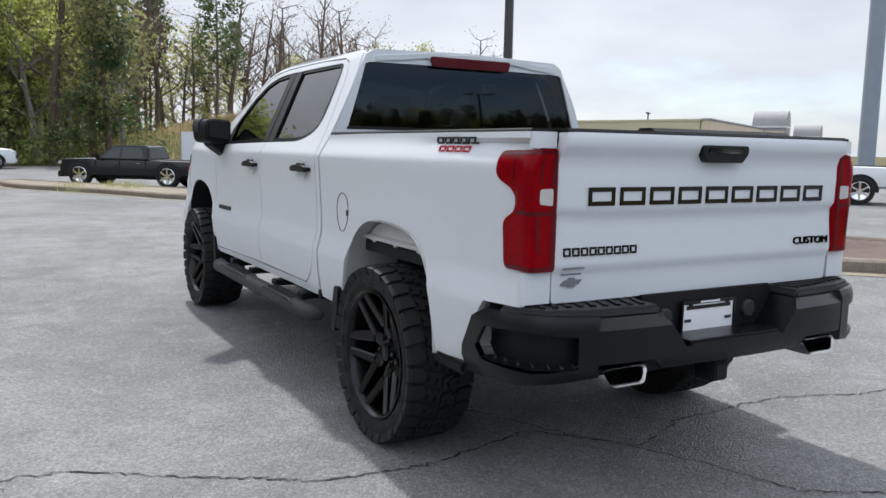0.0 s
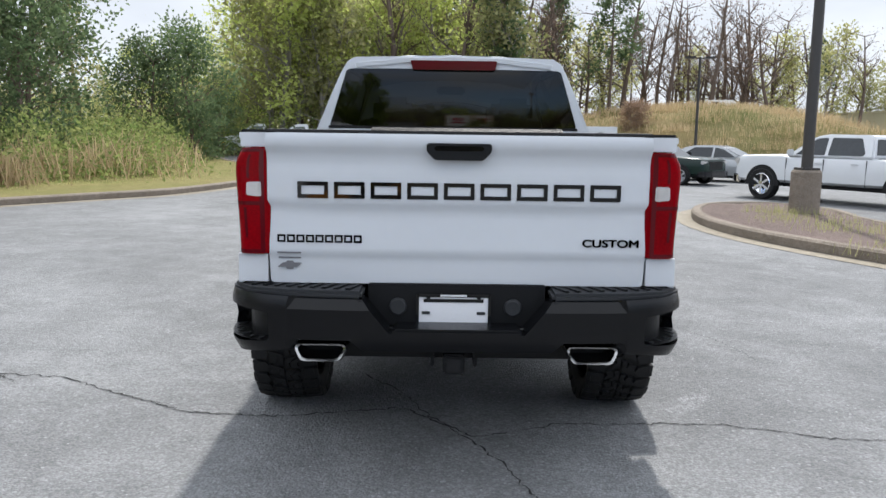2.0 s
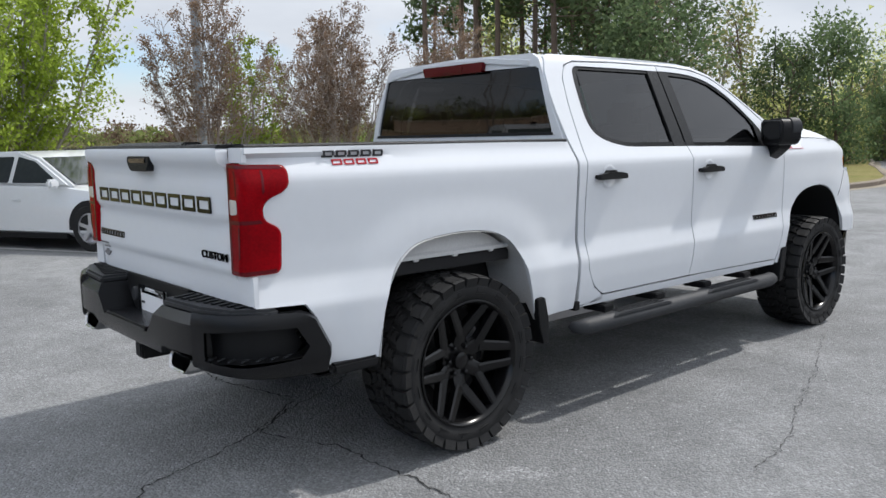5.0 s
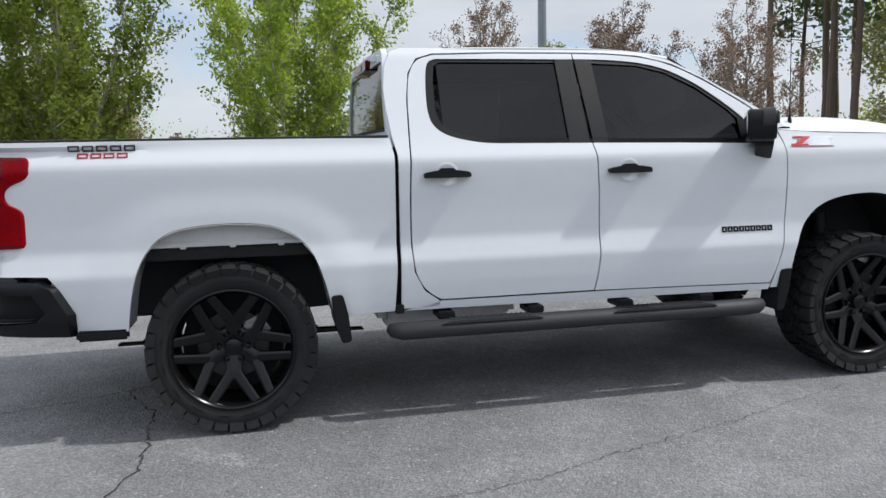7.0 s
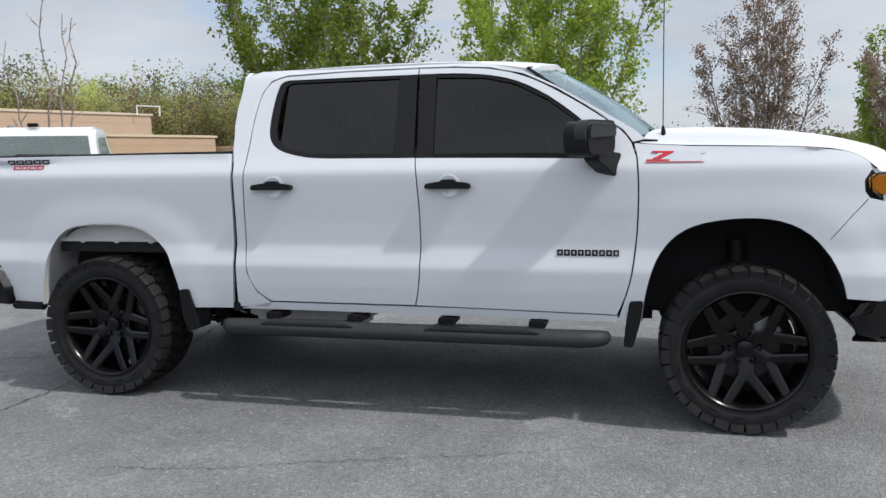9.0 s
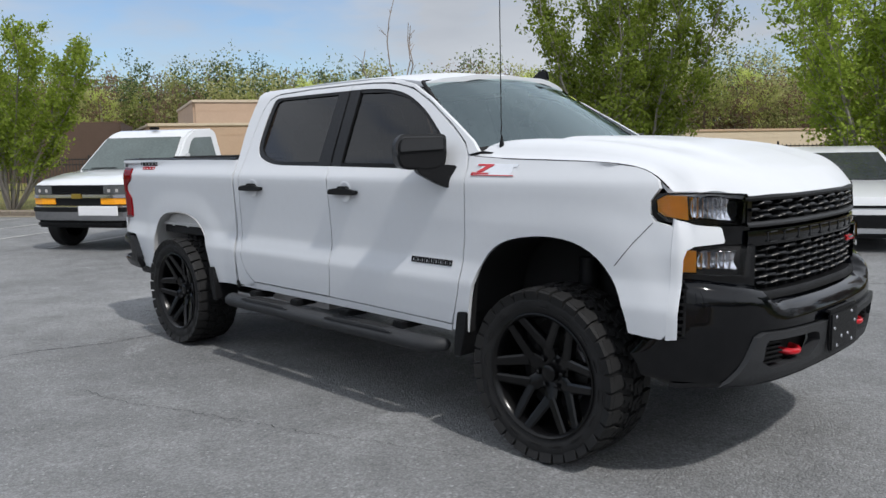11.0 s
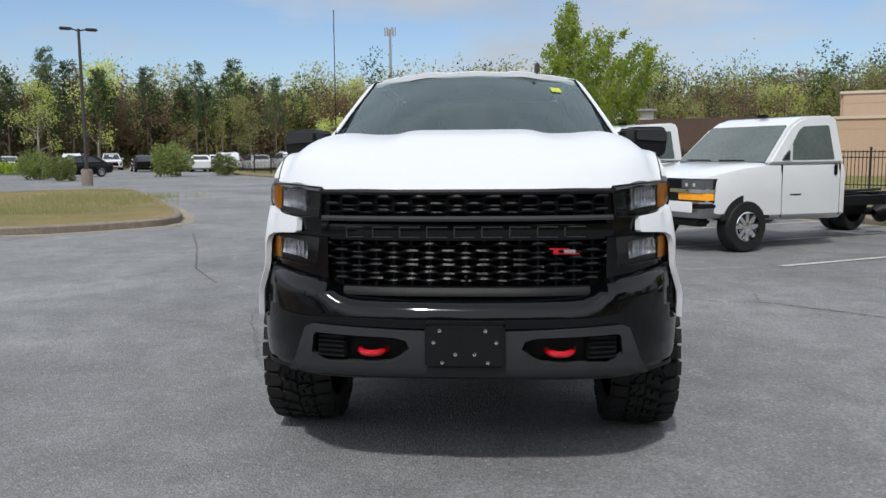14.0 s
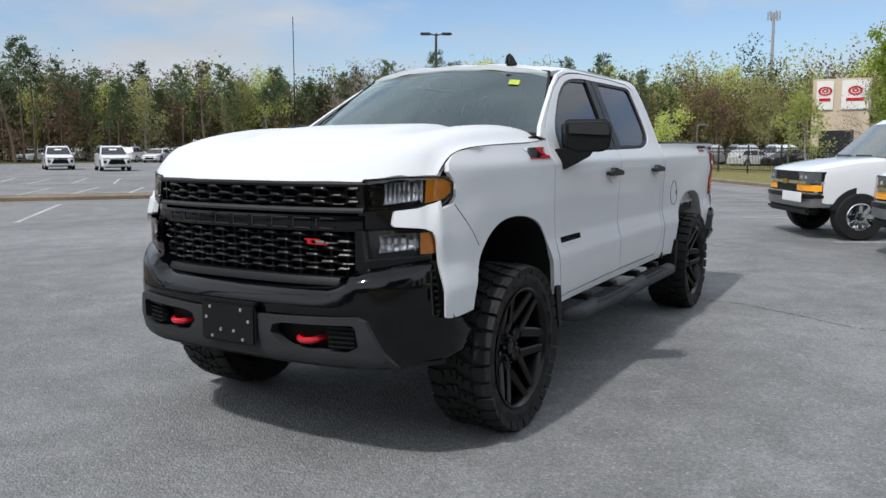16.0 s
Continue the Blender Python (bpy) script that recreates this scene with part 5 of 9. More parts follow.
for s, side in SIDES:
    side_mark(s, 2.752, 3.078, 0.892, 0.923, 9, GLOSS, "door_badge_mark")
    side_mark(s, -0.70, -0.385, 1.416, 1.444, 5, GREY_PL, "bed_badge_mark")
    side_mark(s, -0.66, -0.42, 1.384, 1.408, 4, RED, "bed_badge_mark")
    def on_side(d):
        return lambda y, z: Vector((s * (side_x(y, z) + d), y, z))
    bad = part("fender_badge", sheet([(3.20, 1.372), (3.205, 1.384), (3.235, 1.386), (3.265, 1.418), (3.225, 1.420), (3.23, 1.432), (3.50, 1.428), (3.495, 1.416), (3.47, 1.412), (3.47, 1.388), (3.46, 1.372)], on_side(0.004), (s, 0, 0), 0.05, (-s * 0.006, 0, 0)), CHROME, truck, "red and chrome fender badge")
    for pts in ([(3.235, 1.430), (3.34, 1.428), (3.337, 1.419), (3.232, 1.421)], [(3.295, 1.420), (3.335, 1.420), (3.275, 1.390), (3.235, 1.390)], [(3.206, 1.388), (3.32, 1.386), (3.315, 1.379), (3.204, 1.380)], [(3.204, 1.3765), (3.485, 1.3745), (3.485, 1.371), (3.204, 1.372)]):
        part("badge_stroke", sheet(pts, on_side(0.007), (s, 0, 0), 0.05, (-s * 0.004, 0, 0)), RED, bad)
fuel = bmesh.new()
ring_o = [(0.555 + 0.085 * math.cos(a), 1.055 + 0.10 * math.sin(a)) for a in [2 * math.pi * k / 32 for k in range(32)]]
tube([Vector((-(side_x(*p) + 0.001), *p)) for p in ring_o + ring_o[:1]], 0.0022, 4, fuel, caps=False)
part("fuel_flap_gap", fuel, GREY_PL, truck, "round fuel flap outline")
part("fuel_flap_notch", block((-(side_x(0.50, 1.055) + 0.001), 0.485, 1.055), (0.008, 0.02, 0.03), 0.002), DARK, truck)
# ---- front of the pickup ----
def low_y(x):
    """Front edge in plan at bumper height."""
    return hermite(abs(x), [(0, 4.735), (0.3, 4.728), (0.55, 4.695), (0.72, 4.625), (0.84, 4.52), (0.92, 4.40), (0.965, 4.27), (0.985, 4.15)])


# upper grille, name bar, lower grille
grille = part("grille", sheet([(-0.66, 1.275), (0.66, 1.275), (0.66, 0.87), (0.5, 0.835), (-0.5, 0.835), (-0.66, 0.87)], lambda x, z: Vector((x, nose_y(x) - 0.075, z)), (0, 1, 0), 0.1), DARK, truck, "black radiator grille with wavy slats")


def slat(z0, z1, x0, x1, out0, out1, name, mat=SATIN, parent=grille, bow=nose_y):
    own = bmesh.new()
    n = 28
    rows = []
    for i in range(n + 1):
        x = x0 + (x1 - x0) * i / n
        y = bow(x)
        rows.append([own.verts.new((x, y + out0 - 0.05, z0)), own.verts.new((x, y + out0, z0)), own.verts.new((x, y + (out0 + out1) / 2 + 0.006, (z0 + z1) / 2)), own.verts.new((x, y + out1, z1)), own.verts.new((x, y + out1 - 0.05, z1))])
    for a, b in zip(rows, rows[1:]):
        for j in range(4):
            own.faces.new((a[j], a[j + 1], b[j + 1], b[j]))
    bmesh.ops.recalc_face_normals(own, faces=own.faces[:])
    return part(name, own, mat, parent, sharp=40)


slat(1.262, 1.284, -0.64, 0.64, 0.0, -0.005, "grille_rim")
slat(1.150, 1.170, -0.63, 0.63, 0.008, 0.0, "grille_bar", GREY_PL)
slat(1.068, 1.135, -0.63, 0.63, 0.004, 0.006, "name_bar", GLOSS)
slat(0.832, 0.866, -0.53, 0.53, 0.03, 0.012, "grille_rim", SATIN)


def wave_row(z, x0, x1, pitch, phase, h, parent=grille):
    """One slat of the grille: a bar that steps up and down in long rounded teeth."""
    own = bmesh.new()
    n = int((x1 - x0) / 0.012)
    rows = []
    for i in range(n + 1):
        x = x0 + (x1 - x0) * i / n
        k = math.sin((x / pitch + phase) * 2 * math.pi)
        k = max(-1.0, min(1.0, k * 2.6))
        zc = z + k * h
        y = nose_y(x) - 0.010 + 0.012 * k
        t = 0.0072
        rows.append([own.verts.new((x, y - 0.06, zc - t)), own.verts.new((x, y - 0.004, zc - t)), own.verts.new((x, y + 0.002, zc)), own.verts.new((x, y - 0.004, zc + t)), own.verts.new((x, y - 0.06, zc + t))])
    for a, b in zip(rows, rows[1:]):
        for j in range(4):
            own.faces.new((a[j], a[j + 1], b[j + 1], b[j]))
    bmesh.ops.recalc_face_normals(own, faces=own.faces[:])
    part("grille_slat", own, GRILLE_BLACK, parent, sharp=50)


PITCH = 0.155
for i, z in enumerate((1.247, 1.218, 1.190)):
    wave_row(z, -0.605, 0.605, PITCH, 0.5 * (i % 2), 0.0055)
for i, z in enumerate((1.046, 1.016, 0.986, 0.956, 0.926, 0.896)):
    w = 0.60 - max(0, i - 3) * 0.018
    wave_row(z, -w, w, PITCH, 0.5 * (i % 2) + 0.25, 0.0055)
for k in range(-7, 8):
    x = k * PITCH / 2
    part("grille_post", block((x, nose_y(x) - 0.05, 1.218), (0.012, 0.05, 0.09), 0.002), SATIN, grille)
    part("grille_post", block((x, nose_y(x) - 0.05, 0.965), (0.012, 0.05, 0.19), 0.002), SATIN, grille)
# plain raised marks in the name bar
for i in range(9):
    a = 0.515 - i * 0.1165
    own = bmesh.new()
    for x0, x1, z0, z1 in ((a, a - 0.09, 1.122, 1.127), (a, a - 0.09, 1.079, 1.084), (a, a - 0.005, 1.084, 1.122)):
        xc = (x0 + x1) / 2
        block((xc, nose_y(xc) + 0.010, (z0 + z1) / 2), (abs(x1 - x0), 0.008, z1 - z0), 0.001, own)
    part("raised_mark", own, GREY_PL, grille)
zg = bmesh.new()
block((-0.395, nose_y(0.4) + 0.012, 1.030), (0.085, 0.01, 0.006), 0.002, zg)
block((-0.425, nose_y(0.4) + 0.012, 1.010), (0.115, 0.01, 0.005), 0.002, zg)
block((-0.382, nose_y(0.4) + 0.012, 1.020), (0.022, 0.011, 0.016), 0.002, zg)
part("badge_figure", block((-0.44, nose_y(0.4) + 0.011, 1.021), (0.05, 0.008, 0.014), 0.002), CHROME, grille)
part("grille_badge", zg, RED, grille, "small red badge")
part("front_camera", lathe([(0.0, 0.0), (0.006, 0.008), (-0.02, 0.012)], "y", 12, (0.0, nose_y(0) + 0.0, 0.918)), GLOSS, grille)

for s, side in SIDES:
    # headlamp: housing, reflector, amber corner, cover
    def lampface(o):
        return lambda x, z: Vector((x, nose_y(x) + o - 0.10 * (z - 1.22), z))
    up = [(s * 0.625, 1.290), (s * 0.80, 1.303), (s * 0.897, 1.302), (s * 0.917, 1.280), (s * 0.917, 1.220), (s * 0.897, 1.188), (s * 0.80, 1.165), (s * 0.64, 1.157)]
    hl = part("headlamp", sheet(up, lampface(-0.05), (0, 1, 0), (0.03, 0.05), (0, -0.05, 0)), DARK, truck, "clear headlamp with an amber corner")
    rimf = bmesh.new()
    for a, b in zip(up, up[1:] + up[:1]):
        m = [(a[0] + (b[0] - a[0]) * k / 6, a[1] + (b[1] - a[1]) * k / 6) for k in range(7)]
        tube([lampface(0.0)(*p) for p in m], 0.005, 6, rimf)
    part("lamp_rim", rimf, GLOSS, hl)
    cell = bmesh.new()
    sheet([(s * 0.705, 1.275), (s * 0.83, 1.293), (s * 0.835, 1.205), (s * 0.705, 1.185)], lambda x, z: Vector((x, nose_y(x) - 0.048 + 0.028 * ((abs(x) - 0.768) / 0.06) ** 2 + 0.018 * ((z - 1.24) / 0.05) ** 2, z)), (0, 1, 0), 0.012, None, cell)
    for k in range(8):
        x = s * (0.715 + 0.016 * k)
        block((x, nose_y(x) - 0.022, 1.24), (0.003, 0.02, 0.09), 0, cell)
    part("reflector", cell, REFLECTOR, hl, "chrome reflector")
    part("amber_corner", sheet([(s * 0.845, 1.292), (s * 0.895, 1.297), (s * 0.910, 1.279), (s * 0.910, 1.236), (s * 0.893, 1.206), (s * 0.845, 1.190)], lampface(-0.004), (0, 1, 0), 0.03, (0, -0.02, 0)), AMBER, hl, "amber side light")
    bowl = bmesh.new()
    lathe([(-0.05, 0.0), (-0.045, 0.022), (-0.02, 0.034), (0.0, 0.036)], "y", 20, (s * 0.672, nose_y(0.672) - 0.02, 1.228), bowl)
    part("projector", bowl, GREY_PL, hl, "dark inner projector")
    part("lamp_cover", sheet(up, lampface(0.006), (0, 1, 0), (0.04, 0.05)), COVER, hl, "clear cover")
    lo = [(s * 0.635, 1.072), (s * 0.80, 1.080), (s * 0.902, 1.080), (s * 0.922, 1.054), (s * 0.916, 0.985), (s * 0.890, 0.963), (s * 0.65, 0.944)]

    def lowface(o):
        return lambda x, z: Vector((x, (nose_y(x) + low_y(x)) / 2 - 0.02 + o, z))
    fl_ = part("lower_lamp", sheet(lo, lowface(-0.05), (0, 1, 0), (0.03, 0.05), (0, -0.05, 0)), DARK, truck, "lower lamp with an amber corner")
    cell = bmesh.new()
    sheet([(s * 0.70, 1.055), (s * 0.83, 1.065), (s * 0.835, 0.995), (s * 0.70, 0.978)], lambda x, z: lowface(-0.048 + 0.028 * ((abs(x) - 0.765) / 0.065) ** 2 + 0.018 * ((z - 1.02) / 0.04) ** 2)(x, z), (0, 1, 0), 0.012, None, cell)
    for k in range(5):
        x = s * (0.72 + 0.025 * k)
        p = lowface(-0.022)(x, 1.02)
        block(p, (0.003, 0.02, 0.07), 0, cell)
    part("reflector", cell, REFLECTOR, fl_, "chrome reflector")
    part("amber_corner", sheet([(s * 0.842, 1.064), (s * 0.899, 1.068), (s * 0.912, 1.045), (s * 0.906, 0.992), (s * 0.886, 0.974), (s * 0.842, 0.972)], lowface(-0.004), (0, 1, 0), 0.03, (0, -0.02, 0)), AMBER, fl_, "amber side light")
    part("lamp_cover", sheet(lo, lowface(0.006), (0, 1, 0), (0.04, 0.05)), COVER, fl_, "clear cover")
    # black cheek between grille and lamps, white cheek between the lamps
    ck = bmesh.new()
    sheet([(s * 0.60, 1.175), (s * 0.80, 1.168), (s * 0.80, 1.085), (s * 0.60, 1.075)], lambda x, z: Vector((x, nose_y(x) - 0.012, z)), (0, 1, 0), 0.05, (0, -0.03, 0), ck)
    sheet([(s * 0.60, 1.075), (s * 0.64, 1.075), (s * 0.655, 0.95), (s * 0.88, 0.97), (s * 0.885, 0.93), (s * 0.60, 0.90)], lambda x, z: Vector((x, (nose_y(x) + low_y(x)) / 2 - 0.035, z)), (0, 1, 0), 0.05, (0, -0.03, 0), ck)
    sheet([(s * 0.59, 1.285), (s * 0.63, 1.290), (s * 0.645, 1.160), (s * 0.59, 1.165)], lambda x, z: Vector((x, nose_y(x) - 0.012, z)), (0, 1, 0), 0.05, (0, -0.03, 0), ck)
    part("lamp_cheek", ck, GLOSS, truck, "gloss black cheek panel")

    def cheek(k, z):
        """White front corner: k from the flank (0) round to the front (1)."""
        sx_ = side_x(4.362, min(z, 1.2)) + 0.001
        x = hermite(k, [(0, sx_), (0.25, sx_ - 0.010), (0.5, sx_ - 0.045), (0.75, 0.845), (1, 0.752)])
        y = hermite(k, [(0, 4.362), (0.25, 4.400), (0.5, 4.435), (0.75, 4.470), (1, 4.525)])
        return Vector((s * x, y + lerp(z, [(0.69, 0.03), (1.1, 0.0), (1.18, -0.025), (1.215, -0.05)]) * min(1.0, k * 3), z))
    wc = bmesh.new()
    sheet([(0, 0.692), (0.22, 0.70), (0.25, 0.80), (0.28, 0.95), (0.32, 1.03), (0.40, 1.07), (0.56, 1.084), (0.98, 1.092), (1.0, 1.100), (1.0, 1.152), (0.98, 1.160), (0.6, 1.176), (0.3, 1.192), (0, 1.20)], cheek, (s, 1, 0), (0.06, 0.03), (-s * 0.02, -0.02, 0), wc)
    part("front_corner", wc, WHITE, truck)
    seam = bmesh.new()
    tube([Vector((s * (side_x(y, z) + 0.0005), y, z)) for y, z in ((4.075, 0.985), (4.12, 1.035), (4.17, 1.09), (4.22, 1.14), (4.26, 1.18))], 0.002, 4, seam)
    part("wing_seam", seam, GREY_PL, truck)
    # vent at the bumper's end
    vent = bmesh.new()
    for i in range(7):
        z = 0.72 + 0.03 * i
        block((s * (0.893 - 0.003 * i), 4.372 + 0.002 * i, z), (0.024, 0.075, 0.012), 0.003, vent, Matrix.Rotation(-s * 0.6, 4, "Z"))
    part("bumper_vent", vent, SATIN, truck)
    part("vent_back", prism([(s * 0.88, 4.30), (s * 0.925, 4.32), (s * 0.885, 4.40), (s * 0.84, 4.40)], "z", 0.69, 0.94), DARK, truck)


# bumper skin
def skin_top(x):
    return lerp(abs(x), [(0, 0.832), (0.50, 0.838), (0.565, 0.87), (0.61, 0.915), (0.70, 0.925), (0.80, 0.945), (0.86, 0.955), (1.0, 0.955)])


def skin(x, z):
    y = low_y(x) + lerp(z, [(0.455, -0.08), (0.51, -0.025), (0.60, 0.0), (0.74, 0.008), (0.84, 0.0), (0.96, -0.025)]) - lerp(skin_top(x) - z, [(0, 0.100), (0.012, 0.062), (0.030, 0.030), (0.055, 0.010), (0.085, 0)])
    return Vector((x, y, z))


hb = [(0, 0.832), (0.50, 0.838), (0.565, 0.87), (0.61, 0.915), (0.70, 0.925), (0.80, 0.945), (0.86, 0.955), (0.885, 0.94), (0.895, 0.85), (0.905, 0.70), (0.96, 0.685), (0.972, 0.62), (0.955, 0.53), (0.88, 0.482), (0.78, 0.482), (0.735, 0.56), (0.69, 0.70), (0.66, 0.715), (0.27, 0.705), (0, 0.70)]
fb = part("front_bumper", sheet(hb + [(-x, z) for x, z in hb[::-1][1:-1]], skin, (0, 1, 0), (0.05, 0.012), (0, -0.06, -0.01)), GLOSS, truck, "gloss black front bumper", sharp=40)
# grey lower mask with two openings
for s in (1, -1):
    mask = bmesh.new()
    upper_ = [(0, 0.690), (0.26, 0.695), (0.66, 0.712), (0.695, 0.695), (0.75, 0.555), (0.80, 0.477), (0.74, 0.477), (0.665, 0.585), (0.655, 0.665), (0.64, 0.678), (0.30, 0.668), (0.25, 0.655), (0, 0.650)]
    lower_ = [(0, 0.650), (0.25, 0.655), (0.235, 0.62), (0.285, 0.575), (0.32, 0.558), (0.60, 0.550), (0.665, 0.585), (0.74, 0.477), (0.6, 0.474), (0, 0.478)]
    for poly in (upper_, lower_):
        sheet([(s * x, z) for x, z in poly], lambda x, z: skin(x, z) + Vector((0, 0.026, 0)), (0, 1, 0), (0.05, 0.03), (0, -0.06, 0), mask)
    part("lower_mask", mask, GREY_PL, fb, "grey lower bumper mask", sharp=40)
    part("mask_opening", sheet([(s * 0.18, 0.70), (s * 0.76, 0.72), (s * 0.78, 0.482), (s * 0.18, 0.482)], lambda x, z: skin(x, z) + Vector((0, -0.07, 0)), (0, 1, 0), 0.1), DARK, fb)
    insert = bmesh.new()
    for i in range(5):
        part("fog_slat", block((s * 0.575, low_y(0.575) - 0.018, 0.575 + 0.021 * i), (0.125, 0.03, 0.009), 0.002, None, Matrix.Rotation(-s * 0.28, 4, "Z")), SATIN, fb)
    block((s * 0.575, low_y(0.575) - 0.035, 0.617), (0.135, 0.02, 0.10), 0.004, insert, Matrix.Rotation(-s * 0.28, 4, "Z"))
    part("fog_insert", insert, SATIN, fb)
    hook = bmesh.new()
    pts = [(s * 0.46, 4.60, 0.598), (s * 0.455, 4.665, 0.598), (s * 0.435, 4.705, 0.594), (s * 0.40, 4.718, 0.592), (s * 0.365, 4.707, 0.594), (s * 0.345, 4.665, 0.598), (s * 0.34, 4.60, 0.598)]
    tube(curve_pts(pts, 3), 0.0145, 10, hook)
    part("tow_hook", hook, RED, truck, "red tow hook")
part("skid_panel", sheet([(-0.93, 0.0), (0.93, 0.0), (0.70, 1.0), (-0.70, 1.0)], lambda x, k: Vector((x, low_y(x) - 0.02 - 0.35 * k, 0.482 - 0.05 * k)), (0, 0.3, -1), 0.15, (0, 0, 0.02)), SATIN, truck, "black underside panel")
br = bmesh.new()
block((0, 4.775, 0.638), (0.335, 0.022, 0.185), 0.010, br)
block((0, 4.765, 0.735), (0.335, 0.03, 0.016), 0.006, br)
bracket = part("plate_bracket", br, SATIN, truck, "empty black plate bracket with screws")
for x, z in ((0.105, 0.705), (-0.085, 0.705), (0.13, 0.655), (-0.13, 0.655), (0.04, 0.605), (-0.04, 0.605), (0.095, 0.570), (-0.095, 0.570)):
    part("bracket_screw", lathe([(0.0, 0.009), (0.004, 0.008), (0.006, 0.0)], "y", 10, (x, 4.786, z)), CHROME, bracket)


# ---- the short front overhang: all that lies ahead of the front arches draws back ----
def shorten_nose(ob, start, factor):
    for ch in ob.children:
        m = ch.matrix_basis
        if ch.type == "MESH":
            inv = m.inverted()
            for v in ch.data.vertices:
                w = m @ v.co
                if w.y > start:
                    w.y = start + (w.y - start) * factor
                    v.co = inv @ w
            shorten_nose(ch, start, factor)


shorten_nose(truck, 4.08, 0.905)

# ---- wheels ----
def build_wheel():
    """A wheel about the x axis, its face towards +x."""
    R, w0, w1 = TYRE_R, -0.155, 0.155
    wheel = thing("wheel_master", "black wheel", "wheel")
    tb = bmesh.new()
    prof = [(-0.12, 0.292), (-0.138, 0.30), (-0.154, 0.335), (-0.156, 0.365), (-0.148, 0.388), (-0.130, 0.402), (-0.10, 0.406), (0.0, 0.407), (0.10, 0.406), (0.130, 0.402), (0.148, 0.388), (0.156, 0.365), (0.154, 0.335), (0.138, 0.30), (0.12, 0.292)]
    lathe(prof, "x", 72, (0, 0, 0), tb)
    tyre = part("tyre", tb, RUBBER, wheel, "chunky all-terrain tyre")
    tread = bmesh.new()
    n = 32

    def lug(plan, r0, r1, an):
        """A tread block: a plan of (across, along) corners between two radii."""
        lo, hi = [], []
        for x, c in plan:
            for r, ring, k in ((r0, lo, 1.0), (r1 - 0.10 * max(0.0, abs(x) - 0.10), hi, 0.94)):
                a = an + c * k / 0.43
                ring.append(tread.verts.new((x, r * math.sin(a), r * math.cos(a))))
        tread.faces.new(hi)
        for q in range(len(plan)):
            tread.faces.new((lo[q], lo[(q + 1) % len(plan)], hi[(q + 1) % len(plan)], hi[q]))

    for i in range(n):
        a = 2 * math.pi * i / n
        for sx in (-1, 1):
            an = a + (math.pi / n if sx > 0 else 0)
            long_ = i % 2 == 0
            w = 0.036 if long_ else 0.033
            # shoulder block, the two rows of bent middle blocks
            lug([(sx * 0.094, -w), (sx * 0.145, -w - 0.003), (sx * 0.150, w - 0.001), (sx * 0.088, w - 0.006), (sx * 0.078, 0.0)], 0.400, TYRE_R, an)
            lug([(sx * 0.070, -0.030), (sx * 0.080, -0.026), (sx * 0.064, 0.004), (sx * 0.074, 0.030), (sx * 0.040, 0.034), (sx * 0.030, -0.004)], 0.400, TYRE_R, an + 0.03)
            lug([(sx * 0.030, -0.034), (sx * 0.060, -0.040), (sx * 0.022, 0.002), (sx * 0.030, 0.030), (sx * 0.006, 0.036), (sx * 0.004, -0.022)], 0.400, TYRE_R, an + sx * 0.02 + 0.05)
            # lug that runs down over the shoulder onto the wall
            q = Matrix.Rotation(-an, 4, "X") @ Matrix.Translation((sx * 0.1495, 0, 0.385 if long_ else 0.393)) @ Matrix.Rotation(sx * 0.30, 4, "Y")
            block((0, 0, 0), (0.020, 2 * w - 0.004, 0.060 if long_ else 0.040), 0.0, tread, q)
    bmesh.ops.recalc_face_normals(tread, faces=tread.faces[:])
    tagged(part("tread", tread, RUBBER, tyre, smooth=False), kind="stuff")
    walls = bmesh.new()
    for i in range(16):
        a = 2 * math.pi * (i + 0.3) / 16
        for r, wd, ht in ((0.354, 0.050 if i % 3 else 0.02, 0.014), (0.334, 0.060, 0.003)):
            q = Matrix.Rotation(a, 4, "X") @ Matrix.Translation((0.1555, 0, r))
            block((0, 0, 0), (0.005, wd, ht), 0.0, walls, q)
    tagged(part("sidewall_relief", walls, RUBBER, tyre, smooth=False), kind="stuff")
    barrel = bmesh.new()
    lathe([(0.142, 0.300), (0.150, 0.306), (0.152, 0.298), (0.143, 0.288), (0.120, 0.280), (0.06, 0.272), (-0.06, 0.262), (-0.14, 0.272)], "x", 64, (0, 0, 0), barrel)
    rim = part("rim", barrel, RIM, wheel, "gloss black alloy rim")
    for i in range(6):               # six forked spokes
        a = 2 * math.pi * (i + 0.5) / 6
        spoke = bmesh.new()

        def arm(p, q, wp, wq, dp, dq):
            (u0, r0), (u1, r1) = p, q
            d = Vector((u1 - u0, r1 - r0)).normalized()
            nrm = Vector((-d.y, d.x))
            ring = []
            for (u, r), w, dep in (((u0, r0), wp, dp), ((u1, r1), wq, dq)):
                ring.append([spoke.verts.new((dep - 0.045, u + nrm.x * w, r + nrm.y * w)), spoke.verts.new((dep - 0.006, u + nrm.x * w, r + nrm.y * w)), spoke.verts.new((dep, u + nrm.x * w * 0.6, r + nrm.y * w * 0.6)), spoke.verts.new((dep, u - nrm.x * w * 0.6, r - nrm.y * w * 0.6)), spoke.verts.new((dep - 0.006, u - nrm.x * w, r - nrm.y * w)), spoke.verts.new((dep - 0.045, u - nrm.x * w, r - nrm.y * w))])
            for j in range(5):
                spoke.faces.new((ring[0][j], ring[0][j + 1], ring[1][j + 1], ring[1][j]))
            spoke.faces.new(ring[0])
            spoke.faces.new(ring[1][::-1])
        arm((0, 0.040), (0, 0.160), 0.038, 0.036, 0.058, 0.092)
        arm((0.006, 0.128), (0.106, 0.266), 0.027, 0.022, 0.086, 0.138)
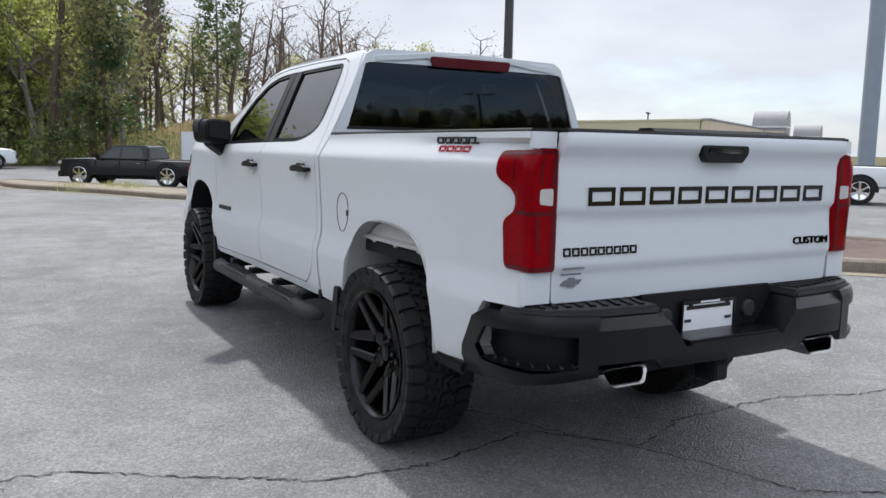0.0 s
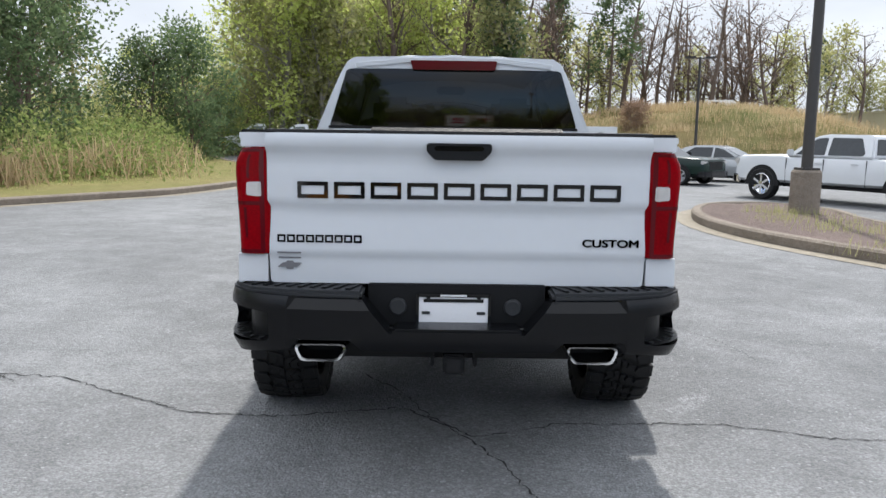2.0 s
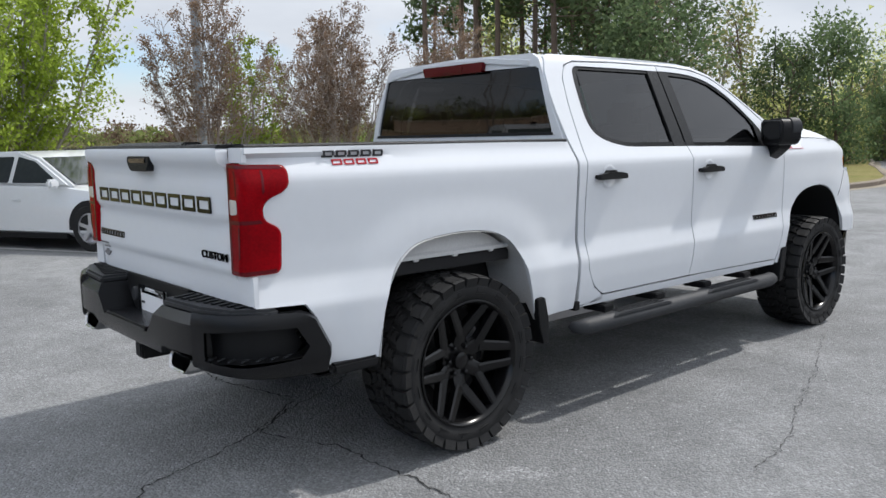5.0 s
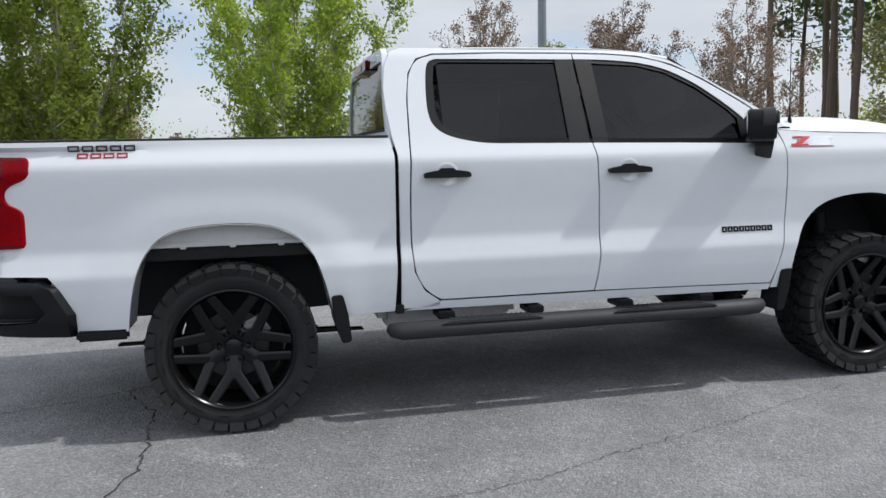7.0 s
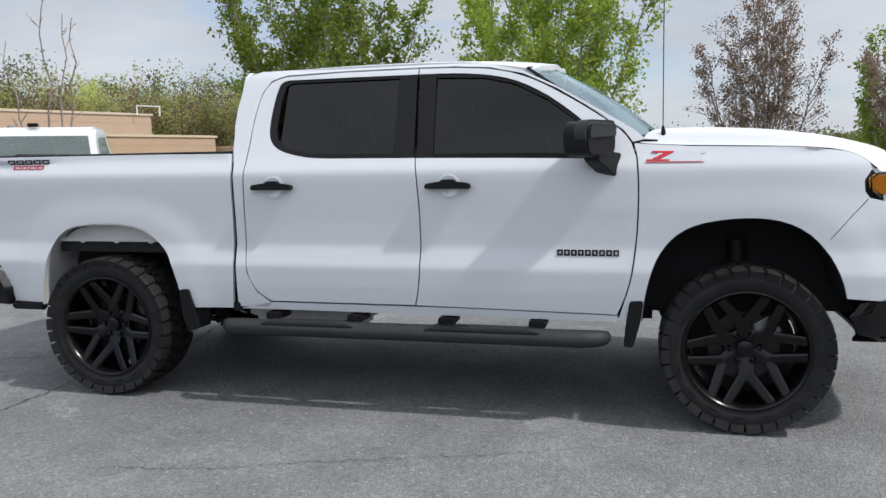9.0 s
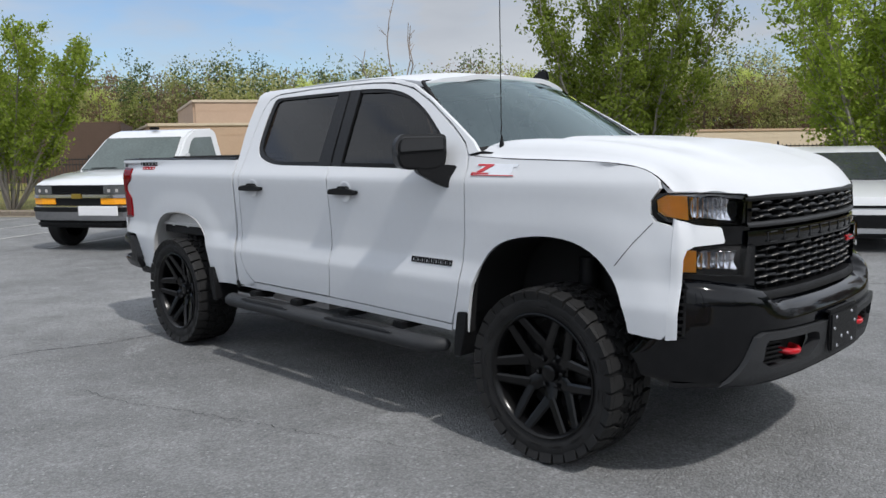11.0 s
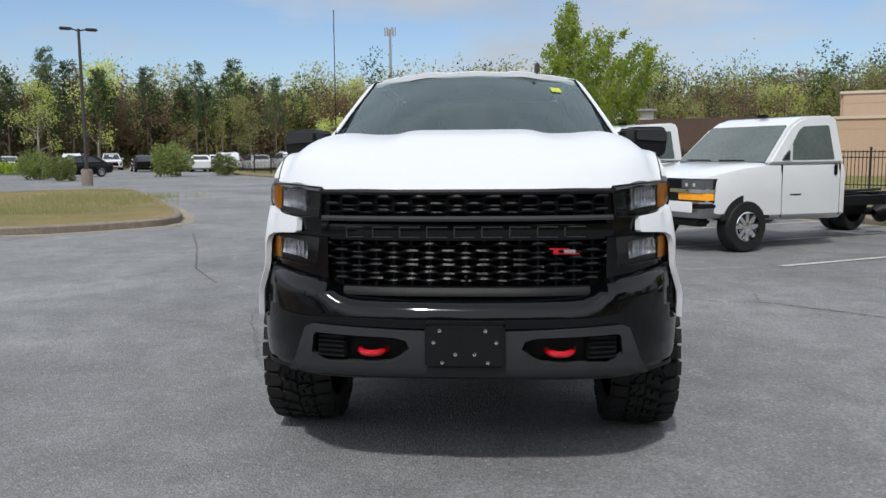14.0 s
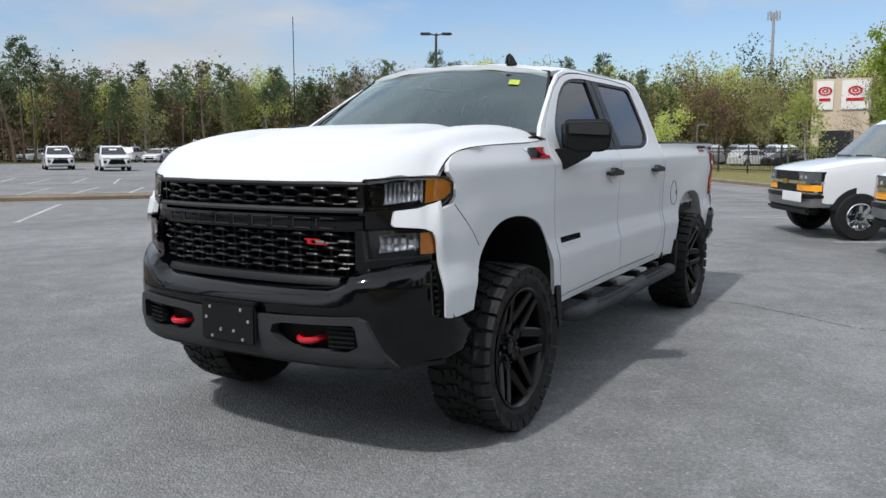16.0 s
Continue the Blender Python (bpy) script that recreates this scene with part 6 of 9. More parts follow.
        arm((-0.006, 0.128), (-0.106, 0.266), 0.027, 0.022, 0.086, 0.138)
        bmesh.ops.recalc_face_normals(spoke, faces=spoke.faces[:])
        bmesh.ops.rotate(spoke, verts=spoke.verts[:], cent=(0, 0, 0), matrix=Matrix.Rotation(a, 3, "X"))
        part("spoke", spoke, RIM, rim, sharp=25)
        b = 2 * math.pi * i / 6
        nut = bmesh.new()
        lathe([(0.04, 0.013), (0.078, 0.012), (0.084, 0.006), (0.084, 0.0)], "x", 8, (0, 0.070 * math.sin(b), 0.070 * math.cos(b)), nut)
        part("wheel_nut", nut, RIM, rim)
    hub = bmesh.new()
    lathe([(0.01, 0.105), (0.056, 0.098), (0.062, 0.085), (0.060, 0.045), (0.082, 0.040), (0.087, 0.030), (0.088, 0.0)], "x", 32, (0, 0, 0), hub)
    part("hub_cap", hub, RIM, rim)
    disc_ = bmesh.new()
    lathe([(-0.005, 0.06), (0.0, 0.175), (-0.025, 0.178), (-0.03, 0.06)], "x", 40, (0, 0, 0), disc_)
    part("brake_disc", disc_, DISC, wheel, "bare steel brake disc")
    cal = bmesh.new()
    prism([(0.09, 0.07), (0.19, 0.07), (0.20, -0.04), (0.10, -0.05)], "x", -0.05, 0.03, 0.012, cal)
    part("brake_caliper", cal, STEEL, wheel)
    # near-black disc, added for the shade behind the spokes
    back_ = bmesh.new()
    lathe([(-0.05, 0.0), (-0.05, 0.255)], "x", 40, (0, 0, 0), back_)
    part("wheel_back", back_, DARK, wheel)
    return wheel


master = build_wheel()
for s, side in SIDES:
    for y, turn in ((R_AX, 28), (F_AX, 34)):
        m = pose(s * 0.864, y, TYRE_R + 0.003, turn if s > 0 else -turn, 0, 0 if s > 0 else 180)  # spoke pointing down
        w = copy_thing(master, m)
        w.name = "wheel"
        w.parent = truck
        w["label"] = "black six-spoke alloy wheel with an all-terrain tyre"
        if "category" in w:
            del w["category"]
for o in [*master.children_recursive, master]:
    bpy.data.objects.remove(o)

# ---- cabin ----
seat_bm = bmesh.new()
for s in (1, -1):
    for y in (2.25, 1.30):
        block((s * 0.40, y + 0.10, 0.98), (0.52, 0.52, 0.16), 0.06, seat_bm)
        block((s * 0.40, y - 0.18, 1.28), (0.50, 0.16, 0.56), 0.06, seat_bm, Matrix.Rotation(0.15, 4, "X"))
        block((s * 0.40, y - 0.24, 1.62), (0.26, 0.10, 0.17), 0.04, seat_bm)
block((0, 1.10, 1.25), (0.4, 0.14, 0.5), 0.05, seat_bm)
part("seats", seat_bm, INTERIOR, truck, "dark cloth seats")
dash = bmesh.new()
prism(round_poly([(2.72, 1.0), (2.68, 1.30), (2.75, 1.42), (3.02, 1.46), (3.14, 1.44), (3.14, 1.0)], 0.05, 3), "x", -0.80, 0.80, 0.02, dash)
part("dashboard", dash, INTERIOR, truck, "dark dashboard")
wheel_bm = bmesh.new()
tube([(-0.40 + 0.19 * math.cos(a), 2.62 - 0.07 * math.sin(a), 1.35 + 0.175 * math.sin(a)) for a in [2 * math.pi * k / 24 for k in range(25)]], 0.016, 8, wheel_bm)
block((-0.40, 2.64, 1.34), (0.34, 0.03, 0.06), 0.02, wheel_bm)
part("steering_wheel", wheel_bm, INTERIOR, truck)
part("inner_mirror", block((0, 2.72, 1.84), (0.24, 0.03, 0.07), 0.02), SATIN, truck)
part("headliner", sheet([(-0.62, 0.9), (0.62, 0.9), (0.62, 2.6), (-0.62, 2.6)], lambda x, y: Vector((x, y, roof_z(x, y) - 0.05)), (0, 0, -1), 0.4), INTERIOR, truck)
part("window_sticker", sheet([(-0.60, 0.76), (-0.53, 0.76), (-0.53, 0.84), (-0.60, 0.84)], lambda u, v: screen(u * 1.28, v - 0.05) + Vector((0, 0.004, 0.004)), (0, 1, 1), 0.1), material("yellow_sticker", (0.42, 0.50, 0.06), 0.6, vary=0.1, scale=20), truck, "small yellow windscreen sticker")
# ==== things round the car park ====
def mesh_of(name, verts, faces, mat, parent=None, label=""):
    me = bpy.data.meshes.new(name)
    me.from_pydata(verts, [], faces)
    me.update()
    me.materials.append(mat)
    ob = new(name, me)
    if parent:
        ob.parent = parent
    if label:
        ob["label"] = label
    return ob


def leaf_mesh(points, size, seed=0, flat_=0.0, ratio=0.6, corners=4):
    """One small leaf of four or three corners, randomly turned, at each point."""
    rng = np.random.default_rng(seed)
    n = len(points)
    a = rng.normal(size=(n, 3))
    a[:, 2] *= 1 - flat_
    a /= np.linalg.norm(a, axis=1)[:, None]
    b = np.cross(a, rng.normal(size=(n, 3)))
    b /= np.linalg.norm(b, axis=1)[:, None]
    s = size * rng.uniform(0.6, 1.35, n)[:, None]
    p = np.asarray(points, float)
    if corners == 3:
        v = np.stack([p - a * s, p + a * s * 0.6 - b * s * ratio * 1.4, p + a * s * 0.6 + b * s * ratio * 1.4], 1).reshape(-1, 3)
    else:
        v = np.stack([p - a * s, p - b * s * ratio, p + a * s, p + b * s * ratio], 1).reshape(-1, 3)
    f = np.arange(corners * n).reshape(-1, corners)
    return v.tolist(), f.tolist()


def leaf_material(name, c1, c2, rough=0.7):
    m = bpy.data.materials.new(name)
    m.use_nodes = True
    n, l = m.node_tree.nodes, m.node_tree.links
    b = n["Principled BSDF"]
    b.inputs["Roughness"].default_value = rough
    b.inputs["Specular IOR Level"].default_value = 0.25
    g, mx, hs, oi, mr = n.new("ShaderNodeNewGeometry"), n.new("ShaderNodeMix"), n.new("ShaderNodeHueSaturation"), n.new("ShaderNodeObjectInfo"), n.new("ShaderNodeMapRange")
    mx.data_type = "RGBA"
    mx.inputs["A"].default_value, mx.inputs["B"].default_value = (*c1, 1), (*c2, 1)
    l.new(g.outputs["Random Per Island"], mx.inputs["Factor"])
    l.new(mx.outputs["Result"], hs.inputs["Color"])
    l.new(oi.outputs["Random"], mr.inputs["Value"])
    mr.inputs["To Min"].default_value, mr.inputs["To Max"].default_value = 0.7, 1.3
    l.new(mr.outputs["Result"], hs.inputs["Value"])
    l.new(hs.outputs["Color"], b.inputs["Base Color"])
    tr, ad = n.new("ShaderNodeBsdfTranslucent"), n.new("ShaderNodeMixShader")
    l.new(hs.outputs["Color"], tr.inputs["Color"])
    ad.inputs["Fac"].default_value = 0.62
    l.new(b.outputs["BSDF"], ad.inputs[1])
    l.new(tr.outputs["BSDF"], ad.inputs[2])
    l.new(ad.outputs["Shader"], n["Material Output"].inputs["Surface"])
    return m


LEAF_GREEN = leaf_material("fresh_leaves", (0.19, 0.27, 0.035), (0.37, 0.46, 0.08))
LEAF_LIME = leaf_material("spring_leaves", (0.42, 0.50, 0.12), (0.64, 0.68, 0.25))
BUSH_DARK = leaf_material("undergrowth_leaves", (0.10, 0.10, 0.05), (0.21, 0.19, 0.10))
LEAF_OLIVE = leaf_material("young_olive_leaves", (0.30, 0.32, 0.12), (0.45, 0.43, 0.21))
NEEDLE = leaf_material("pine_needles", (0.065, 0.105, 0.05), (0.15, 0.20, 0.095))
BUD = leaf_material("brown_buds", (0.17, 0.115, 0.08), (0.27, 0.185, 0.13))
STRAW = leaf_material("dry_straw", (0.32, 0.24, 0.14), (0.50, 0.40, 0.25))
BUSH = leaf_material("bush_leaves", (0.11, 0.165, 0.045), (0.27, 0.29, 0.11))
BARK = material("grey_bark", (0.26, 0.235, 0.21), 0.9, vary=0.3, scale=3, bump=0.5, bump_scale=25)
BARK_RED = material("pine_bark", (0.13, 0.095, 0.075), 0.9, vary=0.3, scale=2, bump=0.5, bump_scale=20)
TWIG = material("pale_twigs", (0.26, 0.22, 0.19), 0.9, vary=0.2, scale=3)


def limb_net(rnd, start, way, length, radius, depth, out, tips, spread=0.6, droop=0.0, kids=(3, 4), seg=4):
    """A limb with its side limbs, as lists of lines and radii; tips gets the ends."""
    pts, p, d = [Vector(start)], Vector(start), Vector(way).normalized()
    n = 4 if depth else 2
    for i in range(n):
        d = (d + Vector((rnd.gauss(0, 0.10), rnd.gauss(0, 0.10), rnd.gauss(0.03, 0.08) - droop))).normalized()
        p = p + d * length / n
        pts.append(p.copy())
    out.append((pts, [radius * (1 - 0.55 * i / n) for i in range(n + 1)], seg))
    if depth == 0:
        tips.extend(pts[1:])
        return
    for k in range(rnd.randint(*kids)):
        t = rnd.uniform(0.35, 1.0)
        i = min(n, max(1, round(t * n)))
        side = Vector((rnd.gauss(0, 1), rnd.gauss(0, 1), rnd.gauss(0.2, 0.6)))
        side = (side - d * side.dot(d)).normalized()
        limb_net(rnd, pts[i], d + side * spread * rnd.uniform(0.6, 1.4), length * rnd.uniform(0.5, 0.72), radius * 0.5, depth - 1, out, tips, spread, droop, kids, max(3, seg - 1))


def wood_of(lines):
    """All limbs of one trunk as one mesh."""
    verts, faces = [], []
    for pts, rad, seg in lines:
        base = len(verts)
        for i, p in enumerate(pts):
            d = (pts[min(i + 1, len(pts) - 1)] - pts[max(i - 1, 0)]).normalized()
            ref = Vector((1, 0, 0)) if abs(d.x) < 0.8 else Vector((0, 1, 0))
            a = d.cross(ref).normalized()
            b = a.cross(d)
            for k in range(seg):
                an = 2 * math.pi * k / seg
                verts.append(tuple(p + (a * math.cos(an) + b * math.sin(an)) * rad[i]))
        for i in range(len(pts) - 1):
            for k in range(seg):
                faces.append((base + i * seg + k, base + i * seg + (k + 1) % seg, base + (i + 1) * seg + (k + 1) % seg, base + (i + 1) * seg + k))
    return verts, faces


def broad_tree(seed, height, crown, mat, label, per_tip=5, leaf=0.09, stems=1, depth=3, spread=0.65, bark=BARK, scatter=0.22, stem_r=None, kids=(3, 4), base_h=0.28, corners=4):
    rnd = random.Random(seed)
    lines, tips = [], []
    for k in range(stems):
        way = Vector((rnd.gauss(0, 0.16 if stems > 1 else 0.03), rnd.gauss(0, 0.16 if stems > 1 else 0.03), 1))
        st = Vector((rnd.gauss(0, 0.08), rnd.gauss(0, 0.08), -0.1)) if stems > 1 else Vector((0, 0, -0.1))
        r = stem_r or height * 0.016
        n, p, d, pts = 8, st.copy(), way.normalized(), [st.copy()]
        for i in range(n):
            d = (d + Vector((rnd.gauss(0, 0.05), rnd.gauss(0, 0.05), 0.04))).normalized()
            p = p + d * height * 0.80 / n
            pts.append(p.copy())
        lines.append((pts, [r * (1 - 0.78 * i / n) for i in range(n + 1)], 7))
        for i in range(int(n * base_h), n + 1):
            for q in range(rnd.randint(2, 3) if stems == 1 else 2):
                an = rnd.uniform(0, 2 * math.pi)
                reach = crown * (1.0 - 0.55 * abs((i / n) - 0.5) * 1.6) * rnd.uniform(0.5, 0.85)
                limb_net(rnd, pts[i], (math.cos(an), math.sin(an), rnd.uniform(0.35, 1.0)), max(0.4, reach), r * 0.4 * (1 - 0.5 * i / n), depth - 2, lines, tips, spread, 0, kids)
    tree = thing("tree", label, "tree")
    v, f = wood_of(lines)
    mesh_of("trunk", v, f, bark, tree)
    rng = np.random.default_rng(seed)
    if per_tip:
        t = np.array([tuple(q) for q in tips])
        pts = np.repeat(t, per_tip, 0) + rng.normal(scale=scatter, size=(len(t) * per_tip, 3))
        v, f = leaf_mesh(pts, leaf, seed, corners=corners)
        mesh_of("crown", v, f, mat, tree)
    return tree


def pine_tree(seed, height, label, first=0.42, reach=2.9, n_limb=50, per=44, leaf=0.20, mat=NEEDLE, blunt=0.45):
    rnd = random.Random(seed)
    rng = np.random.default_rng(seed)
    pts = [Vector((0, 0, -0.2))]
    for i in range(10):
        pts.append(pts[-1] + Vector((rnd.gauss(0, 0.05), rnd.gauss(0, 0.05), height / 10)))
    lines = [(pts, [height * 0.011 * (1 - 0.8 * i / 10) for i in range(11)], 7)]
    leaves = []
    for k in range(n_limb):
        t = first + (1 - first) * (k / n_limb) ** 0.9
        z = t * height
        i = min(9, int(t * 10))
        st = pts[i].lerp(pts[i + 1], t * 10 - i)
        an = rnd.uniform(0, 2 * math.pi)
        ln = reach * (blunt + (1 - blunt) * (1 - (t - first) / (1 - first))) * rnd.uniform(0.55, 1.15)
        end = st + Vector((math.cos(an) * ln, math.sin(an) * ln, ln * rnd.uniform(-0.05, 0.35)))
        mid = st.lerp(end, 0.5) + Vector((0, 0, -0.05 * ln))
        lines.append(([st, mid, end], [0.035, 0.022, 0.01], 4))
        for q in range(per):
            s = rnd.uniform(0.35, 1.08) ** 0.8
            c = st.lerp(end, s)
            leaves.append((c.x + rnd.gauss(0, 0.16 * ln * 0.6 + 0.1), c.y + rnd.gauss(0, 0.16 * ln * 0.6 + 0.1), c.z + rnd.gauss(0.08, 0.12 + 0.09 * ln)))
    tree = thing("pine_tree", label, "tree")
    v, f = wood_of(lines)
    mesh_of("trunk", v, f, BARK_RED, tree)
    v, f = leaf_mesh(leaves, leaf, seed, 0.0, 0.4, 3)
    mesh_of("crown", v, f, mat, tree)
    return tree


def tuft_field(name, label, category, spots, mat, size, per, seed, spread, tall, ratio=0.5, kind="stuff", upright=False, lift=None):
    """Many small leaves or stalks over a list of places: grass, brush, undergrowth."""
    rng = np.random.default_rng(seed)
    pts, sizes = [], []
    for x, y, s in spots:
        q = rng.normal(size=(per, 3))
        q[:, 0], q[:, 1] = x + q[:, 0] * spread * s, y + q[:, 1] * spread * s
        r = np.hypot(q[:, 0] - x, q[:, 1] - y) / (spread * s)
        q[:, 2] = 0.12 + np.abs(rng.random(per)) * tall * s * np.clip(1.25 - r * 0.45, 0.15, 1)
        pts.append(q)
    rise = np.concatenate([np.full(per, lift(x, y) if lift else 0.0) for x, y, s in spots])
    pts = np.concatenate(pts)
    if upright:
        n = len(pts)
        a = rng.normal(scale=0.22, size=(n, 3))
        a[:, 2] = 1
        b = rng.normal(size=(n, 3))
        b[:, 2] = 0
        b /= np.linalg.norm(b, axis=1)[:, None]
        h = size * rng.uniform(0.6, 1.4, n)[:, None]
        pts[:, 2] = pts[:, 2] * 0.6 + rise
        w = max(0.004, size * 0.03)
        v = np.stack([pts - b * w, pts + b * w, pts + a * h + b * w * 0.4, pts + a * h - b * w * 0.4], 1).reshape(-1, 3).tolist()
        f = np.arange(4 * n).reshape(-1, 4).tolist()
    else:
        v, f = leaf_mesh(pts, size, seed, 0, ratio)
    return tagged(mesh_of(name, v, f, mat), label, category, kind=kind)


def plant(kinds, spots, group, rnd, lo=0.85, hi=1.2, z=0.0):
    """Copies of the given trees, turned and sized by chance. The first copy of each is the tree itself."""
    used = set()
    for x, y in spots:
        k = rnd.choice(kinds)
        s = rnd.uniform(lo, hi)
        m = pose(x, y, z, 0, 0, rnd.uniform(0, 360)) @ Matrix.Diagonal((s, s, s * rnd.uniform(0.92, 1.1), 1))
        if k.name not in used and k.get("free", 1):
            used.add(k.name)
            k["free"] = 0
            k.matrix_basis = m
            tagged(k, group=group)
        else:
            sc = k.scale.copy()
            k.scale = (1, 1, 1)
            c = copy_thing(k, m)
            c.scale = m.to_scale()
            k.scale = sc
            tagged(c, group=group)
            if "free" in c:
                del c["free"]


def vase_tree(seed, height, reach, mat, label, stems=9, shoots=13, leaves=16, leaf=0.05, off=0.05, bark=BARK, stem_r=0.035, twigs=2, foot=0.16, tip_only=False):
    """Several stems that fan out from one foot and turn upwards, with rising shoots; the leaves sit along the shoots."""
    rnd = random.Random(seed)
    lines, spots = [], []
    for k in range(stems):
        an = 2 * math.pi * (k + rnd.uniform(-0.3, 0.3)) / stems
        lean = rnd.uniform(0.15, 1.0) if k else 0.05
        h = height * (1.0 - 0.28 * lean) * rnd.uniform(0.86, 1.0)
        out = Vector((math.cos(an), math.sin(an), 0))
        pts = []
        for i in range(11):
            t = i / 10
            w = reach * lean * 0.72 * (t ** 0.9) * (1.25 - 0.25 * t)
            pts.append(out * (w + 0.06) + Vector((rnd.gauss(0, 0.03) * t * 2, rnd.gauss(0, 0.03) * t * 2, h * t - 0.1)))
        lines.append((pts, [stem_r * (1 - 0.85 * i / 10) + 0.004 for i in range(11)], 6))
        for q in range(shoots):
            t = foot + (0.98 - foot) * (q + rnd.random()) / shoots
            i = min(9, int(t * 10))
            st = pts[i].lerp(pts[i + 1], t * 10 - i)
            a2 = an + rnd.gauss(0, 1.3)
            ln = reach * rnd.uniform(0.22, 0.50) * (1.15 - 0.75 * t)
            d = Vector((math.cos(a2), math.sin(a2), rnd.uniform(0.7, 1.5))).normalized()
            for w in range(1 + twigs):
                base = st if w == 0 else st + d * ln * rnd.uniform(0.25, 0.7)
                dw = d if w == 0 else (d + Vector((rnd.gauss(0, 0.55), rnd.gauss(0, 0.55), rnd.gauss(0.1, 0.3)))).normalized()
                lw = ln if w == 0 else ln * rnd.uniform(0.4, 0.75)
                line = [base, base + dw * lw * 0.5 + Vector((0, 0, 0.02)), base + dw * lw + Vector((0, 0, 0.08 * lw))]
                lines.append((line, [0.009, 0.006, 0.003], 3))
                for z in range(leaves if w == 0 else int(leaves * 0.8)):
                    u = rnd.uniform(0.75, 1.02) if tip_only else rnd.uniform(0.12, 1.05)
                    c = line[0].lerp(line[2], u)
                    spots.append((c.x + rnd.gauss(0, off), c.y + rnd.gauss(0, off), c.z + rnd.gauss(0, off)))
    tree = thing("tree", label, "tree")
    v, f = wood_of(lines)
    mesh_of("trunk", v, f, bark, tree)
    if spots:
        v, f = leaf_mesh(spots, leaf, seed, ratio=0.55)
        mesh_of("crown", v, f, mat, tree)
    return tree


# the trees that stand by themselves on the verge
def stand(tree, x, y, turn=0, z=0.13):
    tree.matrix_basis = pose(x, y, z, 0, 0, turn)
    return tree


stand(vase_tree(11, 6.7, 3.3, LEAF_GREEN, "young pear tree in fresh green leaf on the verge", 15, 20, 48, 0.046, 0.085), -12.8, 1.15)
stand(vase_tree(12, 6.4, 3.0, LEAF_GREEN, "young pear tree in fresh green leaf on the verge", 15, 20, 48, 0.046, 0.085), -11.0, -3.5)
stand(vase_tree(13, 6.2, 2.9, LEAF_GREEN, "narrow young tree in fresh green leaf", 12, 18, 44, 0.050, 0.08), -2.85, -16.9)
stand(vase_tree(14, 5.0, 1.7, LEAF_GREEN, "young tree in fresh green leaf beside the fence", 8, 13, 24, 0.05, 0.08), -19.0, 9.5)
for i, (x, y, h) in enumerate(((-13.6, 5.6, 5.2), (-13.2, 8.9, 5.3), (-15.2, 9.6, 5.0), (-11.6, 11.2, 4.8))):
    stand(vase_tree(20 + i, h, 2.0, BUD, "bare multi-stemmed myrtle with brown seed heads", 16, 18, 14, 0.027, 0.055, TWIG, 0.022, 3, 0.30, True), x, y)
stand(vase_tree(31, 5.8, 1.3, BUD, "thin bare sapling on the verge", 4, 11, 0, 0.03, 0.05, TWIG, 0.03, 1, 0.2), -9.0, -8.6)
stand(broad_tree(32, 4.6, 1.6, BUD, "bare tree with reddish buds", 3, 0.03, 1, 4, 0.6, TWIG, 0.15, 0.06, (3, 4), 0.3), -1.0, -30.0, z=0.1)
stand(broad_tree(33, 8.6, 2.6, BUD, "tall bare tree by the far car park", 2, 0.05, 1, 4, 0.6, TWIG, 0.2, 0.14, (3, 5), 0.25), 36.0, -44.0, z=0.0)
stand(broad_tree(34, 4.0, 1.2, LEAF_LIME, "small tree in yellow-green leaf", 5, 0.06, 1, 4, 0.6, BARK, 0.15, 0.05), 1.5, -32.0, z=0.1)
stand(broad_tree(35, 3.6, 1.2, LEAF_LIME, "small tree in yellow-green leaf", 5, 0.06, 1, 4, 0.6, BARK, 0.15, 0.05), 9.0, -36.0, z=0.1)

# woodland kinds
K_PINE = [pine_tree(41, 17, "tall pine with a high crown"), pine_tree(42, 15, "tall pine with a high crown", 0.55, 2.6), pine_tree(43, 19, "tall pine with a long bare trunk", 0.60, 2.9, 40)]
K_DARK = [broad_tree(44, 11, 3.6, NEEDLE, "dense dark evergreen with a rounded crown", 20, 0.115, 1, 4, 0.65, BARK_RED, 0.5, None, (2, 3), 0.12, 3), broad_tree(45, 8, 3.0, NEEDLE, "dense dark evergreen with a rounded crown", 20, 0.105, 1, 4, 0.65, BARK_RED, 0.45, None, (2, 3), 0.05, 3)]
K_GREEN = [broad_tree(46, 13, 3.4, LEAF_LIME, "slender tree in pale spring leaf", 11, 0.13, 1, 4, 0.6, BARK, 0.42, None, (2, 3), 0.3, 3), broad_tree(47, 11, 3.0, LEAF_OLIVE, "slender tree in young olive leaf", 9, 0.13, 1, 4, 0.6, BARK, 0.42, None, (2, 3), 0.3, 3)]
K_BARE = [broad_tree(48, 14, 2.8, BUD, "tall bare tree with brown twigs", 1, 0.07, 1, 4, 0.55, BARK_RED, 0.35, None, (2, 3), 0.4, 3), broad_tree(49, 12, 2.6, BUD, "tall bare tree with brown twigs", 1, 0.07, 1, 4, 0.55, BARK_RED, 0.35, None, (2, 3), 0.35, 3)]
rnd = random.Random(7)


def band(az0, az1, d0, d1, n, cx=0.0, cy=0.0):
    out = []
    for i in range(n):
        a = radians(az0 + (az1 - az0) * (i + rnd.random()) / n)
        d = rnd.uniform(d0, d1)
        out.append((cx + d * math.sin(a), cy + d * math.cos(a)))
    return out


